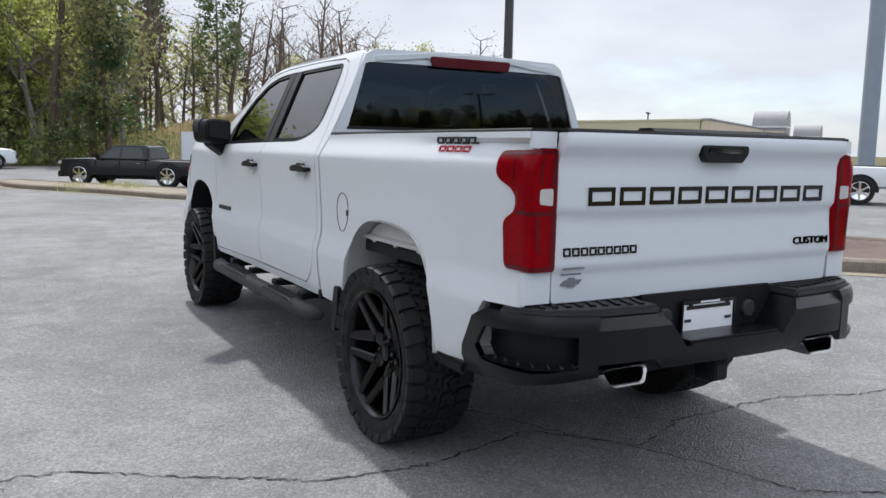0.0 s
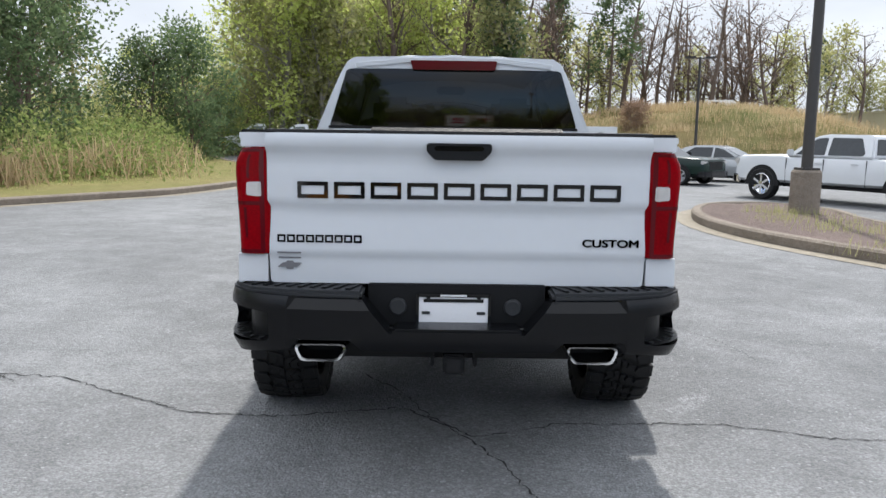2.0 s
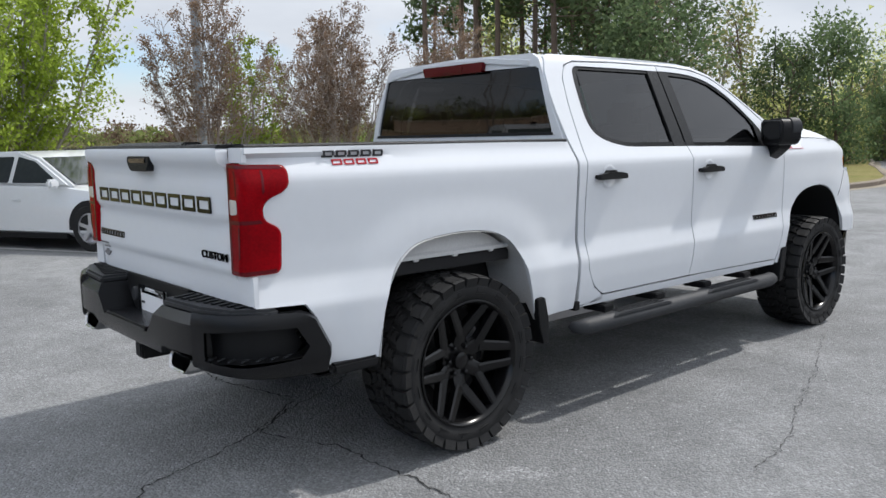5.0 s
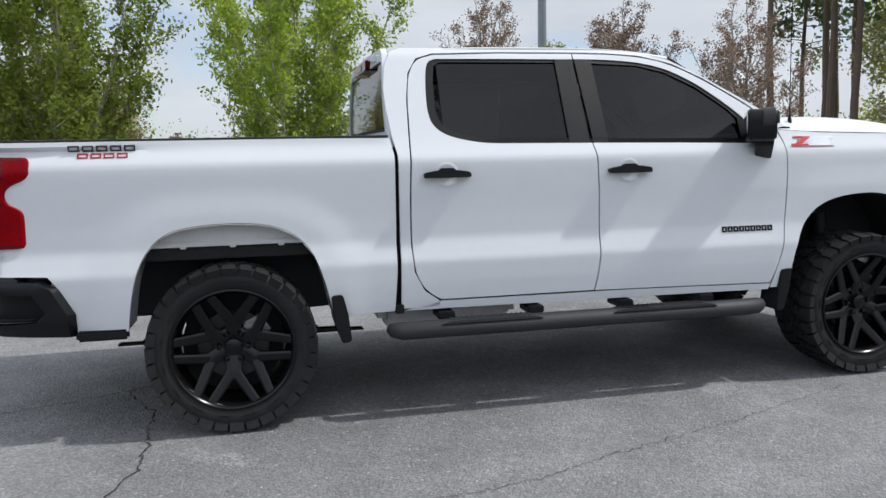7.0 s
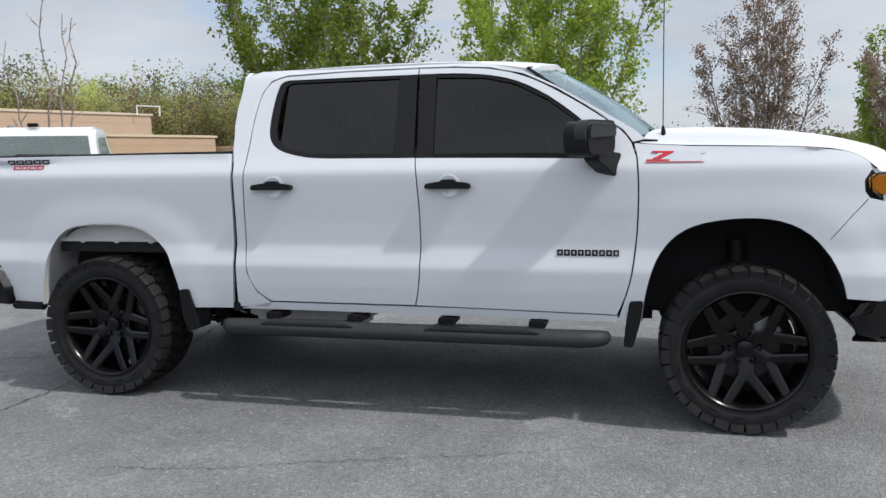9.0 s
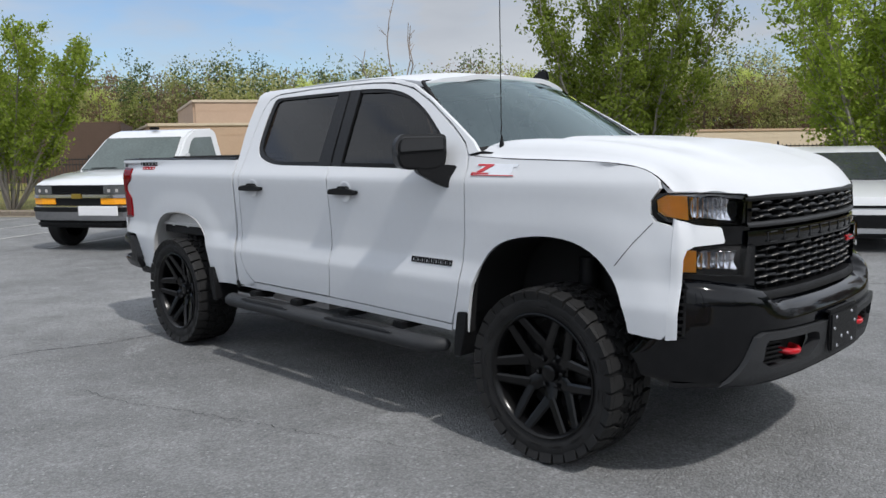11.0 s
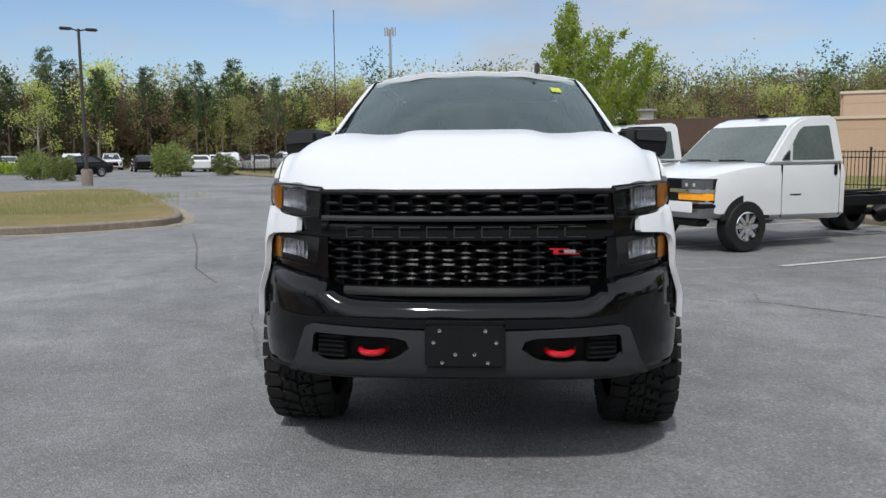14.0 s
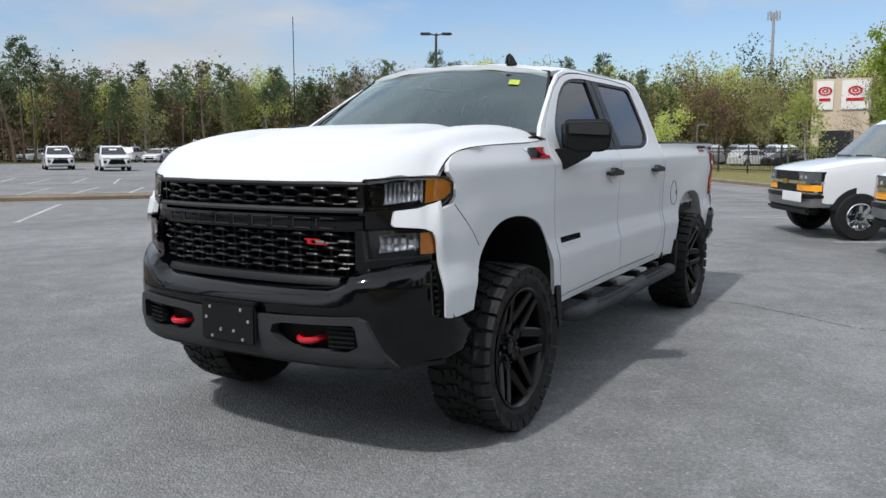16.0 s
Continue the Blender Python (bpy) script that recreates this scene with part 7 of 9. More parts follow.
plant(K_GREEN + K_GREEN + K_BARE, band(-13, 3, 46, 64, 46), "woodland trees", rnd, 0.9, 1.25)
plant(K_GREEN + K_BARE, band(-22, -13, 48, 62, 12), "woodland trees", rnd, 0.45, 0.6)
plant(K_BARE + K_BARE + K_GREEN[1:], band(3, 8, 46, 66, 12), "woodland trees", rnd, 0.9, 1.25)
plant(K_BARE + K_BARE + K_GREEN[1:], band(8, 24, 60, 76, 32), "woodland trees", rnd, 0.85, 1.15, 0.6)
plant(K_PINE[:2], band(-16, 14, 56, 70, 9), "woodland trees", rnd, 0.8, 1.0)
stand(pine_tree(50, 17, "tall dark evergreen among bare trees", 0.05, 2.6, 90, 46, 0.20, NEEDLE, 0.2), 3.7, 47, 0, 0.0)
plant(K_PINE, band(-47, -31, 33, 48, 18, 1.5, -4.0), "woodland trees", rnd, 0.85, 1.1, 0.1)
plant(K_DARK, [(-13.8, 22), (-15.5, 26), (-20, 27), (-13.2, 32), (-12.0, 34.5), (-24, 33)], "woodland trees", rnd, 0.7, 1.0, 0.1)
plant(K_DARK[1:], [(-12.9, 42)], "woodland trees", rnd, 0.5, 0.55, 0.0)
plant(K_GREEN, [(-16, 38), (-19, 42), (-14.5, 50), (-11, 51), (-8, 50)], "woodland trees", rnd, 0.42, 0.55, 0.0)
plant(K_BARE + K_GREEN, band(-44, -26, 36, 50, 14), "woodland trees", rnd, 0.7, 1.0, 0.1)
plant(K_BARE + K_BARE + K_GREEN[1:], band(16, 33, 66, 84, 30), "woodland trees", rnd, 0.6, 0.9, 1.2)
plant(K_PINE[:2], [(17.5, 72), (36, 74)], "woodland trees", rnd, 0.6, 0.7, 1.2)
# far tree line beyond the dealers
plant(K_PINE, band(112, 164, 86, 100, 46), "far tree line", rnd, 0.5, 0.68)
plant(K_GREEN + K_BARE + K_GREEN, band(112, 200, 84, 100, 26), "far tree line", rnd, 0.66, 0.92)
plant(K_GREEN + K_BARE, band(160, 262, 92, 106, 40), "far tree line", rnd, 0.72, 1.0)


def far_wood(label, spots, mat, h, seed, wide=0.24, low=0.12, leaf=0.34, per=150):
    """Distant trees too many to count: crowns of small clumps on thin trunks."""
    rng = np.random.default_rng(seed)
    per = int(per * 1.5)
    pts, v, f = [], [], []
    for x, y in spots:
        hh = h * rng.uniform(0.72, 1.12)
        clumps = rng.normal(size=(26, 3))
        clumps /= np.linalg.norm(clumps, axis=1)[:, None]
        clumps *= (rng.random(26) ** 0.45)[:, None] * 0.85
        q = clumps[rng.integers(0, 26, per)] + rng.normal(size=(per, 3)) * (0.17, 0.17, 0.09)
        z = low * hh + (1 - low) * hh * (0.5 + 0.5 * q[:, 2])
        lean = 1.0 + 0.35 * np.sin(q[:, 0] * 5 + x) * np.cos(q[:, 1] * 4 + y)
        pts.append(np.stack([x + q[:, 0] * wide * hh * lean, y + q[:, 1] * wide * hh * lean, z], 1))
        n = len(v)
        r = 0.010 * hh
        v += [(x - r, y, -0.2), (x + r, y, -0.2), (x + r * 0.4, y, hh * 0.62), (x - r * 0.4, y, hh * 0.62), (x, y - r, -0.2), (x, y + r, -0.2), (x, y + r * 0.4, hh * 0.62), (x, y - r * 0.4, hh * 0.62)]
        f += [(n, n + 1, n + 2, n + 3), (n + 4, n + 5, n + 6, n + 7)]
    lv, lf = leaf_mesh(np.concatenate(pts), leaf * 0.78, seed, corners=3)
    n = len(v)
    tagged(mesh_of("far_woods", v + lv, f + [tuple(k + n for k in q) for q in lf], mat), label, "woods", kind="stuff")


far_wood("dark pines of the far woods", band(108, 168, 96, 112, 210), NEEDLE, 11.2, 71, 0.20, 0.30, 0.20, 360)
far_wood("dark pines of the far woods", band(165, 262, 100, 118, 110), NEEDLE, 14.2, 75, 0.20, 0.30, 0.22, 360)
far_wood("green trees of the far woods", band(150, 262, 96, 120, 300), LEAF_OLIVE, 13.6, 72, 0.27, 0.10, 0.23, 330)
far_wood("lime spring trees of the far woods", band(112, 262, 94, 116, 100), LEAF_LIME, 12.2, 73, 0.25, 0.12, 0.22, 300)
far_wood("brown budding trees of the far woods", band(108, 262, 92, 118, 330), BUD, 12.4, 74, 0.26, 0.08, 0.20, 300)
far_wood("green trees behind the hall", band(183, 262, 100, 120, 130), BUSH, 15.2, 81, 0.28, 0.06, 0.24, 320)
far_wood("dark undergrowth below the far woods", band(108, 262, 97, 118, 210), BUSH_DARK, 6.2, 83, 0.62, 0.0, 0.26, 260)
far_wood("brown undergrowth below the far woods", band(108, 262, 96, 118, 170), BUD, 6.0, 84, 0.55, 0.0, 0.26, 240)
far_wood("green trees of the distant rise", band(255, 322, 120, 165, 170), BUSH, 4.6, 76, 0.5)
far_wood("brown trees of the distant rise", band(255, 322, 120, 165, 110), BUD, 5.0, 77, 0.45)
far_wood("brown trees deep in the wood", band(-14, 8, 66, 86, 24), BUD, 12.0, 78, 0.20, 0.2, 0.22, 170)
far_wood("low trees deep in the wood", band(-34, -13, 62, 80, 50), LEAF_OLIVE, 6.5, 80, 0.35, 0.1, 0.2, 170)
far_wood("green trees deep in the wood", band(-16, 7, 66, 86, 70), LEAF_OLIVE, 12.0, 79, 0.24, 0.1, 0.16, 360)
far_wood("lime spring trees of the wood", band(-20, 3, 56, 70, 46), LEAF_LIME, 12.5, 85, 0.22, 0.25, 0.11, 420)

# brush, reeds, grass, undergrowth
spots = [(x, y, rnd.uniform(0.7, 1.15)) for x, y in band(-34, -13, 24, 38, 80, 0.7, -4.3)]
spots = [p for p in spots if p[0] < -8.2 - 0.25 * max(0, p[1] - 18) and p[1] > 13.5]
tuft_field("bush_thicket", "tangled green and straw-coloured bushes on the verge", "bushes", spots, BUSH, 0.065, 640, 1, 0.75, 1.9)
tuft_field("bush_thicket", "dry stalks among the bushes on the verge", "dry grass", spots[::2], STRAW, 0.6, 120, 12, 0.8, 1.2, upright=True)
spots = [(x, y, rnd.uniform(0.6, 1.1)) for x, y in band(-62, -33, 21.5, 31, 120, 1.4, -4.2)]
tuft_field("tall_dry_grass", "tall dry straw-coloured grass behind the verge", "dry grass", spots, STRAW, 0.55, 330, 2, 0.6, 0.75, upright=True)
tuft_field("verge_bushes", "low green bushes among the dry grass", "bushes", spots[::4], BUSH, 0.07, 420, 13, 0.8, 1.5)
spots = [(x, y, rnd.uniform(0.8, 1.3)) for x, y in band(-60, 8, 44, 60, 150)]
tuft_field("undergrowth", "mixed green and brown undergrowth of the wood", "undergrowth", spots, BUSH, 0.11, 260, 3, 1.5, 3.0)
spots = [(x, y, rnd.uniform(0.8, 1.3)) for x, y in band(110, 290, 86, 104, 260)]
tuft_field("far_undergrowth", "green and brown undergrowth below the far trees", "undergrowth", spots, BUSH_DARK, 0.17, 110, 4, 2.0, 4.6)
grass_spots = []
while len(grass_spots) < 900:
    t = rnd.random()
    a, b = (-14.0, 6.5), (-1.2, -18.8)
    d = rnd.uniform(0.35, 7)
    x, y = a[0] + (b[0] - a[0]) * t - d * 0.886, a[1] + (b[1] - a[1]) * t - d * 0.463
    grass_spots.append((x, y, 1.0))
for k in range(500):
    a = rnd.random()
    grass_spots.append((-13.5 + 8.0 * a - rnd.uniform(0.5, 3), 8.6 + 9 * a ** 1.3 + rnd.uniform(0.2, 3), 1.0))
tuft_field("grass", "thin spring grass on the verge", "grass", grass_spots, LEAF_OLIVE, 0.07, 26, 5, 0.35, 0.03, upright=True)
weeds = [(rnd.uniform(5.3, 6.5), rnd.uniform(3.6, 10.5), 1.0) for k in range(18)] + [(rnd.uniform(9, 14), rnd.uniform(-17, -9), 1.3) for k in range(120)] + [(0.5 + rnd.uniform(-1.2, 1.2), 20.8 + rnd.uniform(-1.5, 1.5), 1.0) for k in range(10)]
tuft_field("weeds", "thin green and dry weeds in the gravel beds", "weeds", weeds, LEAF_OLIVE, 0.16, 60, 6, 0.25, 0.04, upright=True)
for i, (x, y) in enumerate(((24, -36), (27, -38.5), (30, -37), (21, -44), (18, -46), (7.5, -34.5))):
    b = thing("bush", "rounded green bush beside the car park", "bush", "bushes by the far car park")
    rng = np.random.default_rng(60 + i)
    n = 2600
    q = rng.normal(size=(n, 3))
    q /= np.linalg.norm(q, axis=1)[:, None]
    q *= (rng.random(n) ** 0.35)[:, None] * (1 + 0.18 * np.sin(q[:, :1] * 7 + q[:, 1:2] * 5))
    q = q * (1.5, 1.5, 1.25) + (0, 0, 1.2)
    v, f = leaf_mesh(q, 0.10, 60 + i)
    mesh_of("crown", v, f, BUSH, b)
    b.matrix_basis = pose(x, y, 0, 0, 0, i * 50) @ Matrix.Diagonal((*(3 * [0.6 + 0.1 * (i % 4)]), 1))
hedge_pts = [(rnd.uniform(30, 70), rnd.uniform(-54, -50), rnd.uniform(0.1, 0.9)) for k in range(11000)]
hv, hf = leaf_mesh([(x, y - 0.25 * x + 9, z) for x, y, z in hedge_pts], 0.14, 9)
tagged(mesh_of("hedge", hv, hf, LEAF_GREEN), "low clipped green hedge along the far car park", "hedge", kind="stuff")

# dry bank behind the lamp island, earth bank by the fence
def mound(name, cx, cy, rx, ry, h, mat, label, turn=0.0, seed=3, cat="bank"):
    own = bmesh.new()
    n, m = 28, 16
    ct, st = math.cos(radians(turn)), math.sin(radians(turn))
    grid = []
    for j in range(m + 1):
        row = []
        for i in range(n + 1):
            u, v = -1 + 2 * i / n, -1 + 2 * j / m
            k = max(0.0, 1 - u * u) * max(0.0, 1 - v * v)
            x, y = u * rx, v * ry
            z = -0.05 + h * k ** 0.8 * (1 + 0.15 * noise.noise((u * 3, v * 3, seed)))
            row.append(own.verts.new((cx + x * ct - y * st, cy + x * st + y * ct, z)))
        grid.append(row)
    for j in range(m):
        for i in range(n):
            own.faces.new((grid[j][i], grid[j][i + 1], grid[j + 1][i + 1], grid[j + 1][i]))
    tagged(part(name, own, mat), label, cat, kind="structure")


mound("grass_bank", 17, 49, 14, 8, 3.5, DRY, "bank of dry golden grass behind the car park", -20)
stand(broad_tree(36, 2.6, 1.0, BUD, "small bare brown bush on the dry bank", 3, 0.05, 5, 4, 0.5, TWIG, 0.12, 0.03, (2, 4), 0.2), 11.6, 45.2, z=1.2)


def bank_z(x, y, cx=17, cy=49, rx=14, ry=8, h=3.5, turn=-20):
    ct, st = math.cos(radians(turn)), math.sin(radians(turn))
    u, v = ((x - cx) * ct + (y - cy) * st) / rx, (-(x - cx) * st + (y - cy) * ct) / ry
    return -0.2 + h * (max(0.0, 1 - u * u) * max(0.0, 1 - v * v)) ** 0.8


bank = [(17 + rnd.uniform(-13, 13), 47 + rnd.uniform(-9, 7), rnd.uniform(0.7, 1.2)) for k in range(420)]
bank = [q for q in bank if bank_z(q[0], q[1]) > 0.1]
tuft_field("bank_grass", "long dry golden grass on the bank", "dry grass", bank, STRAW, 0.4, 70, 14, 0.7, 0.1, upright=True, lift=bank_z)
tuft_field("bank_weeds", "green weeds on the dry bank", "weeds", [q for q in bank if noise.noise((q[0] * 0.25, q[1] * 0.25, 5)) > 0.05], BUSH, 0.3, 70, 15, 0.7, 0.1, upright=True, lift=bank_z)
mound("grass_bank", 10, 62, 12, 6, 1.6, DRY, "bank of dry golden grass behind the car park", -8)
mound("wooded_hill", -8, 128, 120, 22, 3.5, EARTH, "far wooded rise", 0)
mound("wooded_hill", 0, -135, 150, 34, 4.5, EARTH, "far wooded rise", 0)
mound("wooded_hill", -150, 20, 40, 120, 2.6, EARTH, "far green rise", 0)


# fence of black steel
FENCE = [(-27, 20), (-23.2, 9), (-21, -2), (-18.4, -10.5), (-13.8, -17.0), (-2.6, -28), (8, -38.5), (18, -49)]
fence_no = 0
for (ax, ay), (bx, by) in zip(FENCE, FENCE[1:]):
    d = math.hypot(bx - ax, by - ay)
    k = round(d / 2.4)
    for i in range(k):
        x0, y0 = ax + (bx - ax) * i / k, ay + (by - ay) * i / k
        w = d / k
        fe = thing("fence", "black steel bar fence on the verge", "fence", "fence bays", pose(x0, y0, 0.12, 0, 0, math.degrees(math.atan2(by - ay, bx - ax))))
        part("post", block((0, 0, 0.70), (0.06, 0.06, 1.42), 0.006), FENCE_BLACK, fe)
        for z in (0.2, 1.08, 1.26):
            part("rail", block((w / 2, 0, z), (w - 0.06, 0.03, 0.035)), FENCE_BLACK, fe)
        nb = int(w / 0.115)
        picket = None
        for j in range(1, nb):
            if picket is None:
                picket = part("picket", block((0, 0, 0.70), (0.02, 0.02, 1.24)), FENCE_BLACK, fe, smooth=False)
                picket.location.x = w * j / nb
            else:
                o = new("picket", picket.data)
                o.parent = fe
                o.location.x = w * j / nb
for i in range(4):
    a, b = Vector((-20.4, -11.8)), Vector((-14.6, -20.2))
    p = a.lerp(b, i / 4)
    ang = math.degrees(math.atan2(b.y - a.y, b.x - a.x))
    w = (b - a).length / 4
    sc = thing("screen_fence", "dark slatted screen fence behind the steel fence", "fence", "screen fence bays", pose(p.x - 0.8, p.y - 0.5, 0.1, 0, 0, ang))
    sl = None
    for j in range(int(w / 0.16)):
        if sl is None:
            sl = part("board", block((0, 0, 0.78), (0.15, 0.03, 1.56), 0.004), WOOD_DARK, sc)
            sl.location.x = 0.08
        else:
            o = new("board", sl.data)
            o.parent = sc
            o.location.x = 0.08 + j * 0.16
    part("top_rail", block((w / 2, 0, 1.59), (w, 0.06, 0.06), 0.01), WOOD_DARK, sc)


# lamp posts
def lamp_post(x, y, h, r, base, heads, mat=POLE_BROWN, label="dark bronze car park lamp post on a concrete base", z=0.0, turn=0.0):
    lp = thing("street_lamp", label, "lamp post", "car park lamps", pose(x, y, z, 0, 0, turn))
    if base:
        part("concrete_base", lathe([(0.0, 0.0), (0.0, 0.26), (0.74, 0.26), (0.78, 0.23), (0.78, 0.0)], "z", 28), CONCRETE, lp, "round concrete base")
        part("base_plate", block((0, 0, 0.80), (0.34, 0.34, 0.04), 0.01), mat, lp)
    part("pole", lathe([(0.0, r), (h, r * 0.72), (h, 0.0)], "z", 16) if not base else lathe([(0.78, r), (h, r * 0.72), (h, 0.0)], "z", 16), mat, lp)
    for s in heads:
        hd = bmesh.new()
        block((s * 0.55, 0, h - 0.02), (0.55, 0.32, 0.12), 0.04, hd)
        tube([(0, 0, h - 0.1), (s * 0.3, 0, h - 0.02)], 0.035, 8, hd)
        part("lamp_head", hd, mat, lp)
    return lp


lamp_post(6.50, 10.12, 9.0, 0.10, True, (1, -1), z=0.14)
lamp_post(19.1, -29.3, 7.3, 0.085, True, (1, -1), z=0.0, turn=32)
lamp_post(14.2, 41.2, 5.9, 0.09, False, (1, -1))
lamp_post(54.0, 56.0, 5.2, 0.09, False, (1, -1), turn=40)
for x, y in ((-4.5, -36), (3.5, -42), (9.5, -46)):
    lamp_post(x, y, 2.9, 0.05, False, (1,), STEEL, "thin pale lamp post by the dealer's car park", turn=150)
gp = thing("sign_pole", "thick blue-grey sign pole", "pole", m=pose(32.4, 19.2, 0))
part("pole", lathe([(0, 0.38), (16, 0.34), (16, 0)], "z", 24), POLE_GREY, gp)
up = thing("utility_pole", "pale grey utility pole behind the verge", "pole", m=pose(-33, 14.2, 0))
part("pole", lathe([(0, 0.24), (11, 0.2), (11, 0)], "z", 16), POLE_GREY, up)
mast = thing("radio_mast", "thin pale radio mast above the far trees", "mast", m=pose(13.6, -103, 0))
part("pole", lathe([(0, 0.28), (18.2, 0.15), (18.2, 0)], "z", 8), ROOFGREY, mast)
for k in range(6):
    part("antenna", block((0.7 * math.cos(k * 1.05), 0.7 * math.sin(k * 1.05), 17.8), (0.15, 0.15, 1.1), 0.02), ROOFGREY, mast)


# ---- buildings ----
def hall(name, label, corners, h, mat, cap=None, roof=ROOFGREY, z0=0.0):
    """A flat-roofed hall: a wall on each side of its plan, a roof and a coping."""
    b = thing(name, label, "building")
    n = len(corners)
    for i in range(n):
        (ax, ay), (bx, by) = corners[i], corners[(i + 1) % n]
        d = math.hypot(bx - ax, by - ay)
        q = pose((ax + bx) / 2, (ay + by) / 2, z0 + h / 2, 0, 0, math.degrees(math.atan2(by - ay, bx - ax)))
        w = part("wall", block((0, 0, 0), (d, 0.25, h)), mat, b, smooth=False)
        w.matrix_basis = q
        if cap:
            c = part("coping", block((0, 0, h / 2 + 0.06), (d + 0.3, 0.40, 0.16), 0.02), cap, b)
            c.matrix_basis = q
            c2 = part("band", block((0, 0, h / 2 - 0.5), (d + 0.02, 0.275, 0.05), 0.01), mat, b)
            c2.matrix_basis = q
    part("roof", flat(corners, z0 + h - 0.1), roof, b, smooth=False)
    return b


hall("long_hall", "long low tan stucco hall behind the fence", [(-15.5, -35.5), (-42, -24.0), (-48, -38), (-21, -50)], 3.0, STUCCO, STUCCO_PALE)
hall("long_hall", "taller tan stucco block of the hall", [(-19.5, -38.2), (-41.5, -28.3), (-46, -39), (-24, -49)], 4.5, STUCCO, STUCCO_PALE)
hall("low_wall_building", "low tan wall running away behind the fence", [(-42.6, -23.0), (-95, 0.5), (-96, -3), (-42.6, -26)], 2.3, STUCCO_PALE, STUCCO)
hall("brown_hall", "dark brown hall beyond the screen fence", [(-4.5, -43), (-14.8, -38), (-19, -46), (-9, -52)], 3.3, BROWN_DARK, None)
sf = thing("service_box", "pale square steel frame on the hall's roof", "frame", m=pose(-41, -28, 4.6, 0, 0, -25))
for c, s in (((0, 0, 0.5), (1.6, 0.08, 0.06)), ((-0.8, 0, 0.2), (0.06, 0.08, 0.6)), ((0.8, 0, 0.2), (0.06, 0.08, 0.6))):
    part("bar", block(c, s), WALLWHITE, sf)
dp = thing("downpipe", "pale grey pipe on the tan wall", "pipe", m=pose(-30.2, -28.95, 0))
part("pipe", block((0, 0.05, 1.75), (0.32, 0.2, 3.5), 0.03), POLE_GREY, dp)

tower = thing("sign_tower", "beige showroom tower with white sign panels", "building", m=pose(2.06, -57.5, 0, 0, 0, 3))
part("wall", block((0, 0, 3.1), (3.7, 2.6, 6.2), 0.03), STUCCO_PALE, tower)
for x, w in ((1.05, 1.1), (-0.85, 1.7)):
    pn = part("sign_panel", block((x, 1.36, 5.05), (w, 0.12, 2.0), 0.02), WALLWHITE, tower, "white sign panel with a red ring")
    ring = bmesh.new()
    lathe([(1.44, 0.30), (1.47, 0.36), (1.47, 0.44), (1.44, 0.46)], "y", 28, (0, 0, 0), ring)
    lathe([(1.44, 0.10), (1.47, 0.12), (1.47, 0.2), (1.44, 0.22)], "y", 20, (0, 0, 0.02), ring)
    bmesh.ops.scale(ring, vec=(1.0, 1.0, 0.68), verts=ring.verts[:])
    bmesh.ops.translate(ring, vec=(x, 0, 5.35), verts=ring.verts[:])
    part("red_emblem", ring, RED, pn)
    part("print_bar", block((x, 1.44, 4.75), (w * 0.66, 0.03, 0.2)), RED, pn)
part("entrance", block((0.2, 1.32, 1.3), (2.2, 0.1, 2.6)), DARKGLASS, tower)
show = thing("showroom", "low white showroom with dark windows", "building", m=pose(-7.6, -60, 0, 0, 0, -4))
part("wall", block((0, 0, 2.3), (11.0, 5.0, 4.6), 0.03), WALLWHITE, show)
for k in range(6):
    part("window", block((-4.6 + 1.85 * k, 2.53, 1.4), (1.6, 0.1, 2.2)), DARKGLASS, show)
part("red_band", block((-2.2, 2.56, 3.0), (4.2, 0.08, 0.25)), RED, show)
part("roof_edge", block((0, 0.2, 4.68), (11.4, 5.6, 0.16), 0.02), ROOFGREY, show)

# retail hall on the far side of the car park
mall = hall("retail_hall", "long beige retail hall with a brick front", [(43, 39), (32, 84), (80, 95), (62.4, 50.4)], 3.75, BEIGE, BEIGE)
bk = thing("brick_front", "red brick corner of the retail hall", "building")
ba, bb = Vector((43.0, 38.5, 0)), Vector((62.6, 49.8, 0))
q = math.degrees(math.atan2(bb.y - ba.y, bb.x - ba.x))
bl = (bb - ba).length
front_m = pose((ba.x + bb.x) / 2, (ba.y + bb.y) / 2, 0, 0, 0, q)
part("brick_wall", block((0, 0, 1.5), (bl, 0.5, 3.0)), BRICKWALL, bk, smooth=False).matrix_basis = front_m
part("parapet", block((0, -0.03, 3.40), (bl + 0.2, 0.6, 0.80), 0.03), STUCCO_PALE, bk).matrix_basis = front_m
part("parapet_cap", block((0, -0.05, 3.85), (bl + 0.4, 0.75, 0.12), 0.02), ROOFGREY, bk).matrix_basis = front_m
for k in range(7):
    part("wall_slot", block((-bl / 2 + 4.2 + 2.4 * k, -0.27, 2.55), (0.35, 0.06, 0.55)), DARKGLASS, bk).matrix_basis = front_m
    part("pale_window", block((-bl / 2 + 4.2 + 2.4 * k, -0.27, 0.9), (0.9, 0.06, 1.0)), STUCCO_PALE, bk).matrix_basis = front_m
part("wall_sign", block((-bl / 2 + 7.0, -0.29, 2.05), (4.4, 0.08, 0.45), 0.03), WALLWHITE, bk, "plain pale sign shape").matrix_basis = front_m
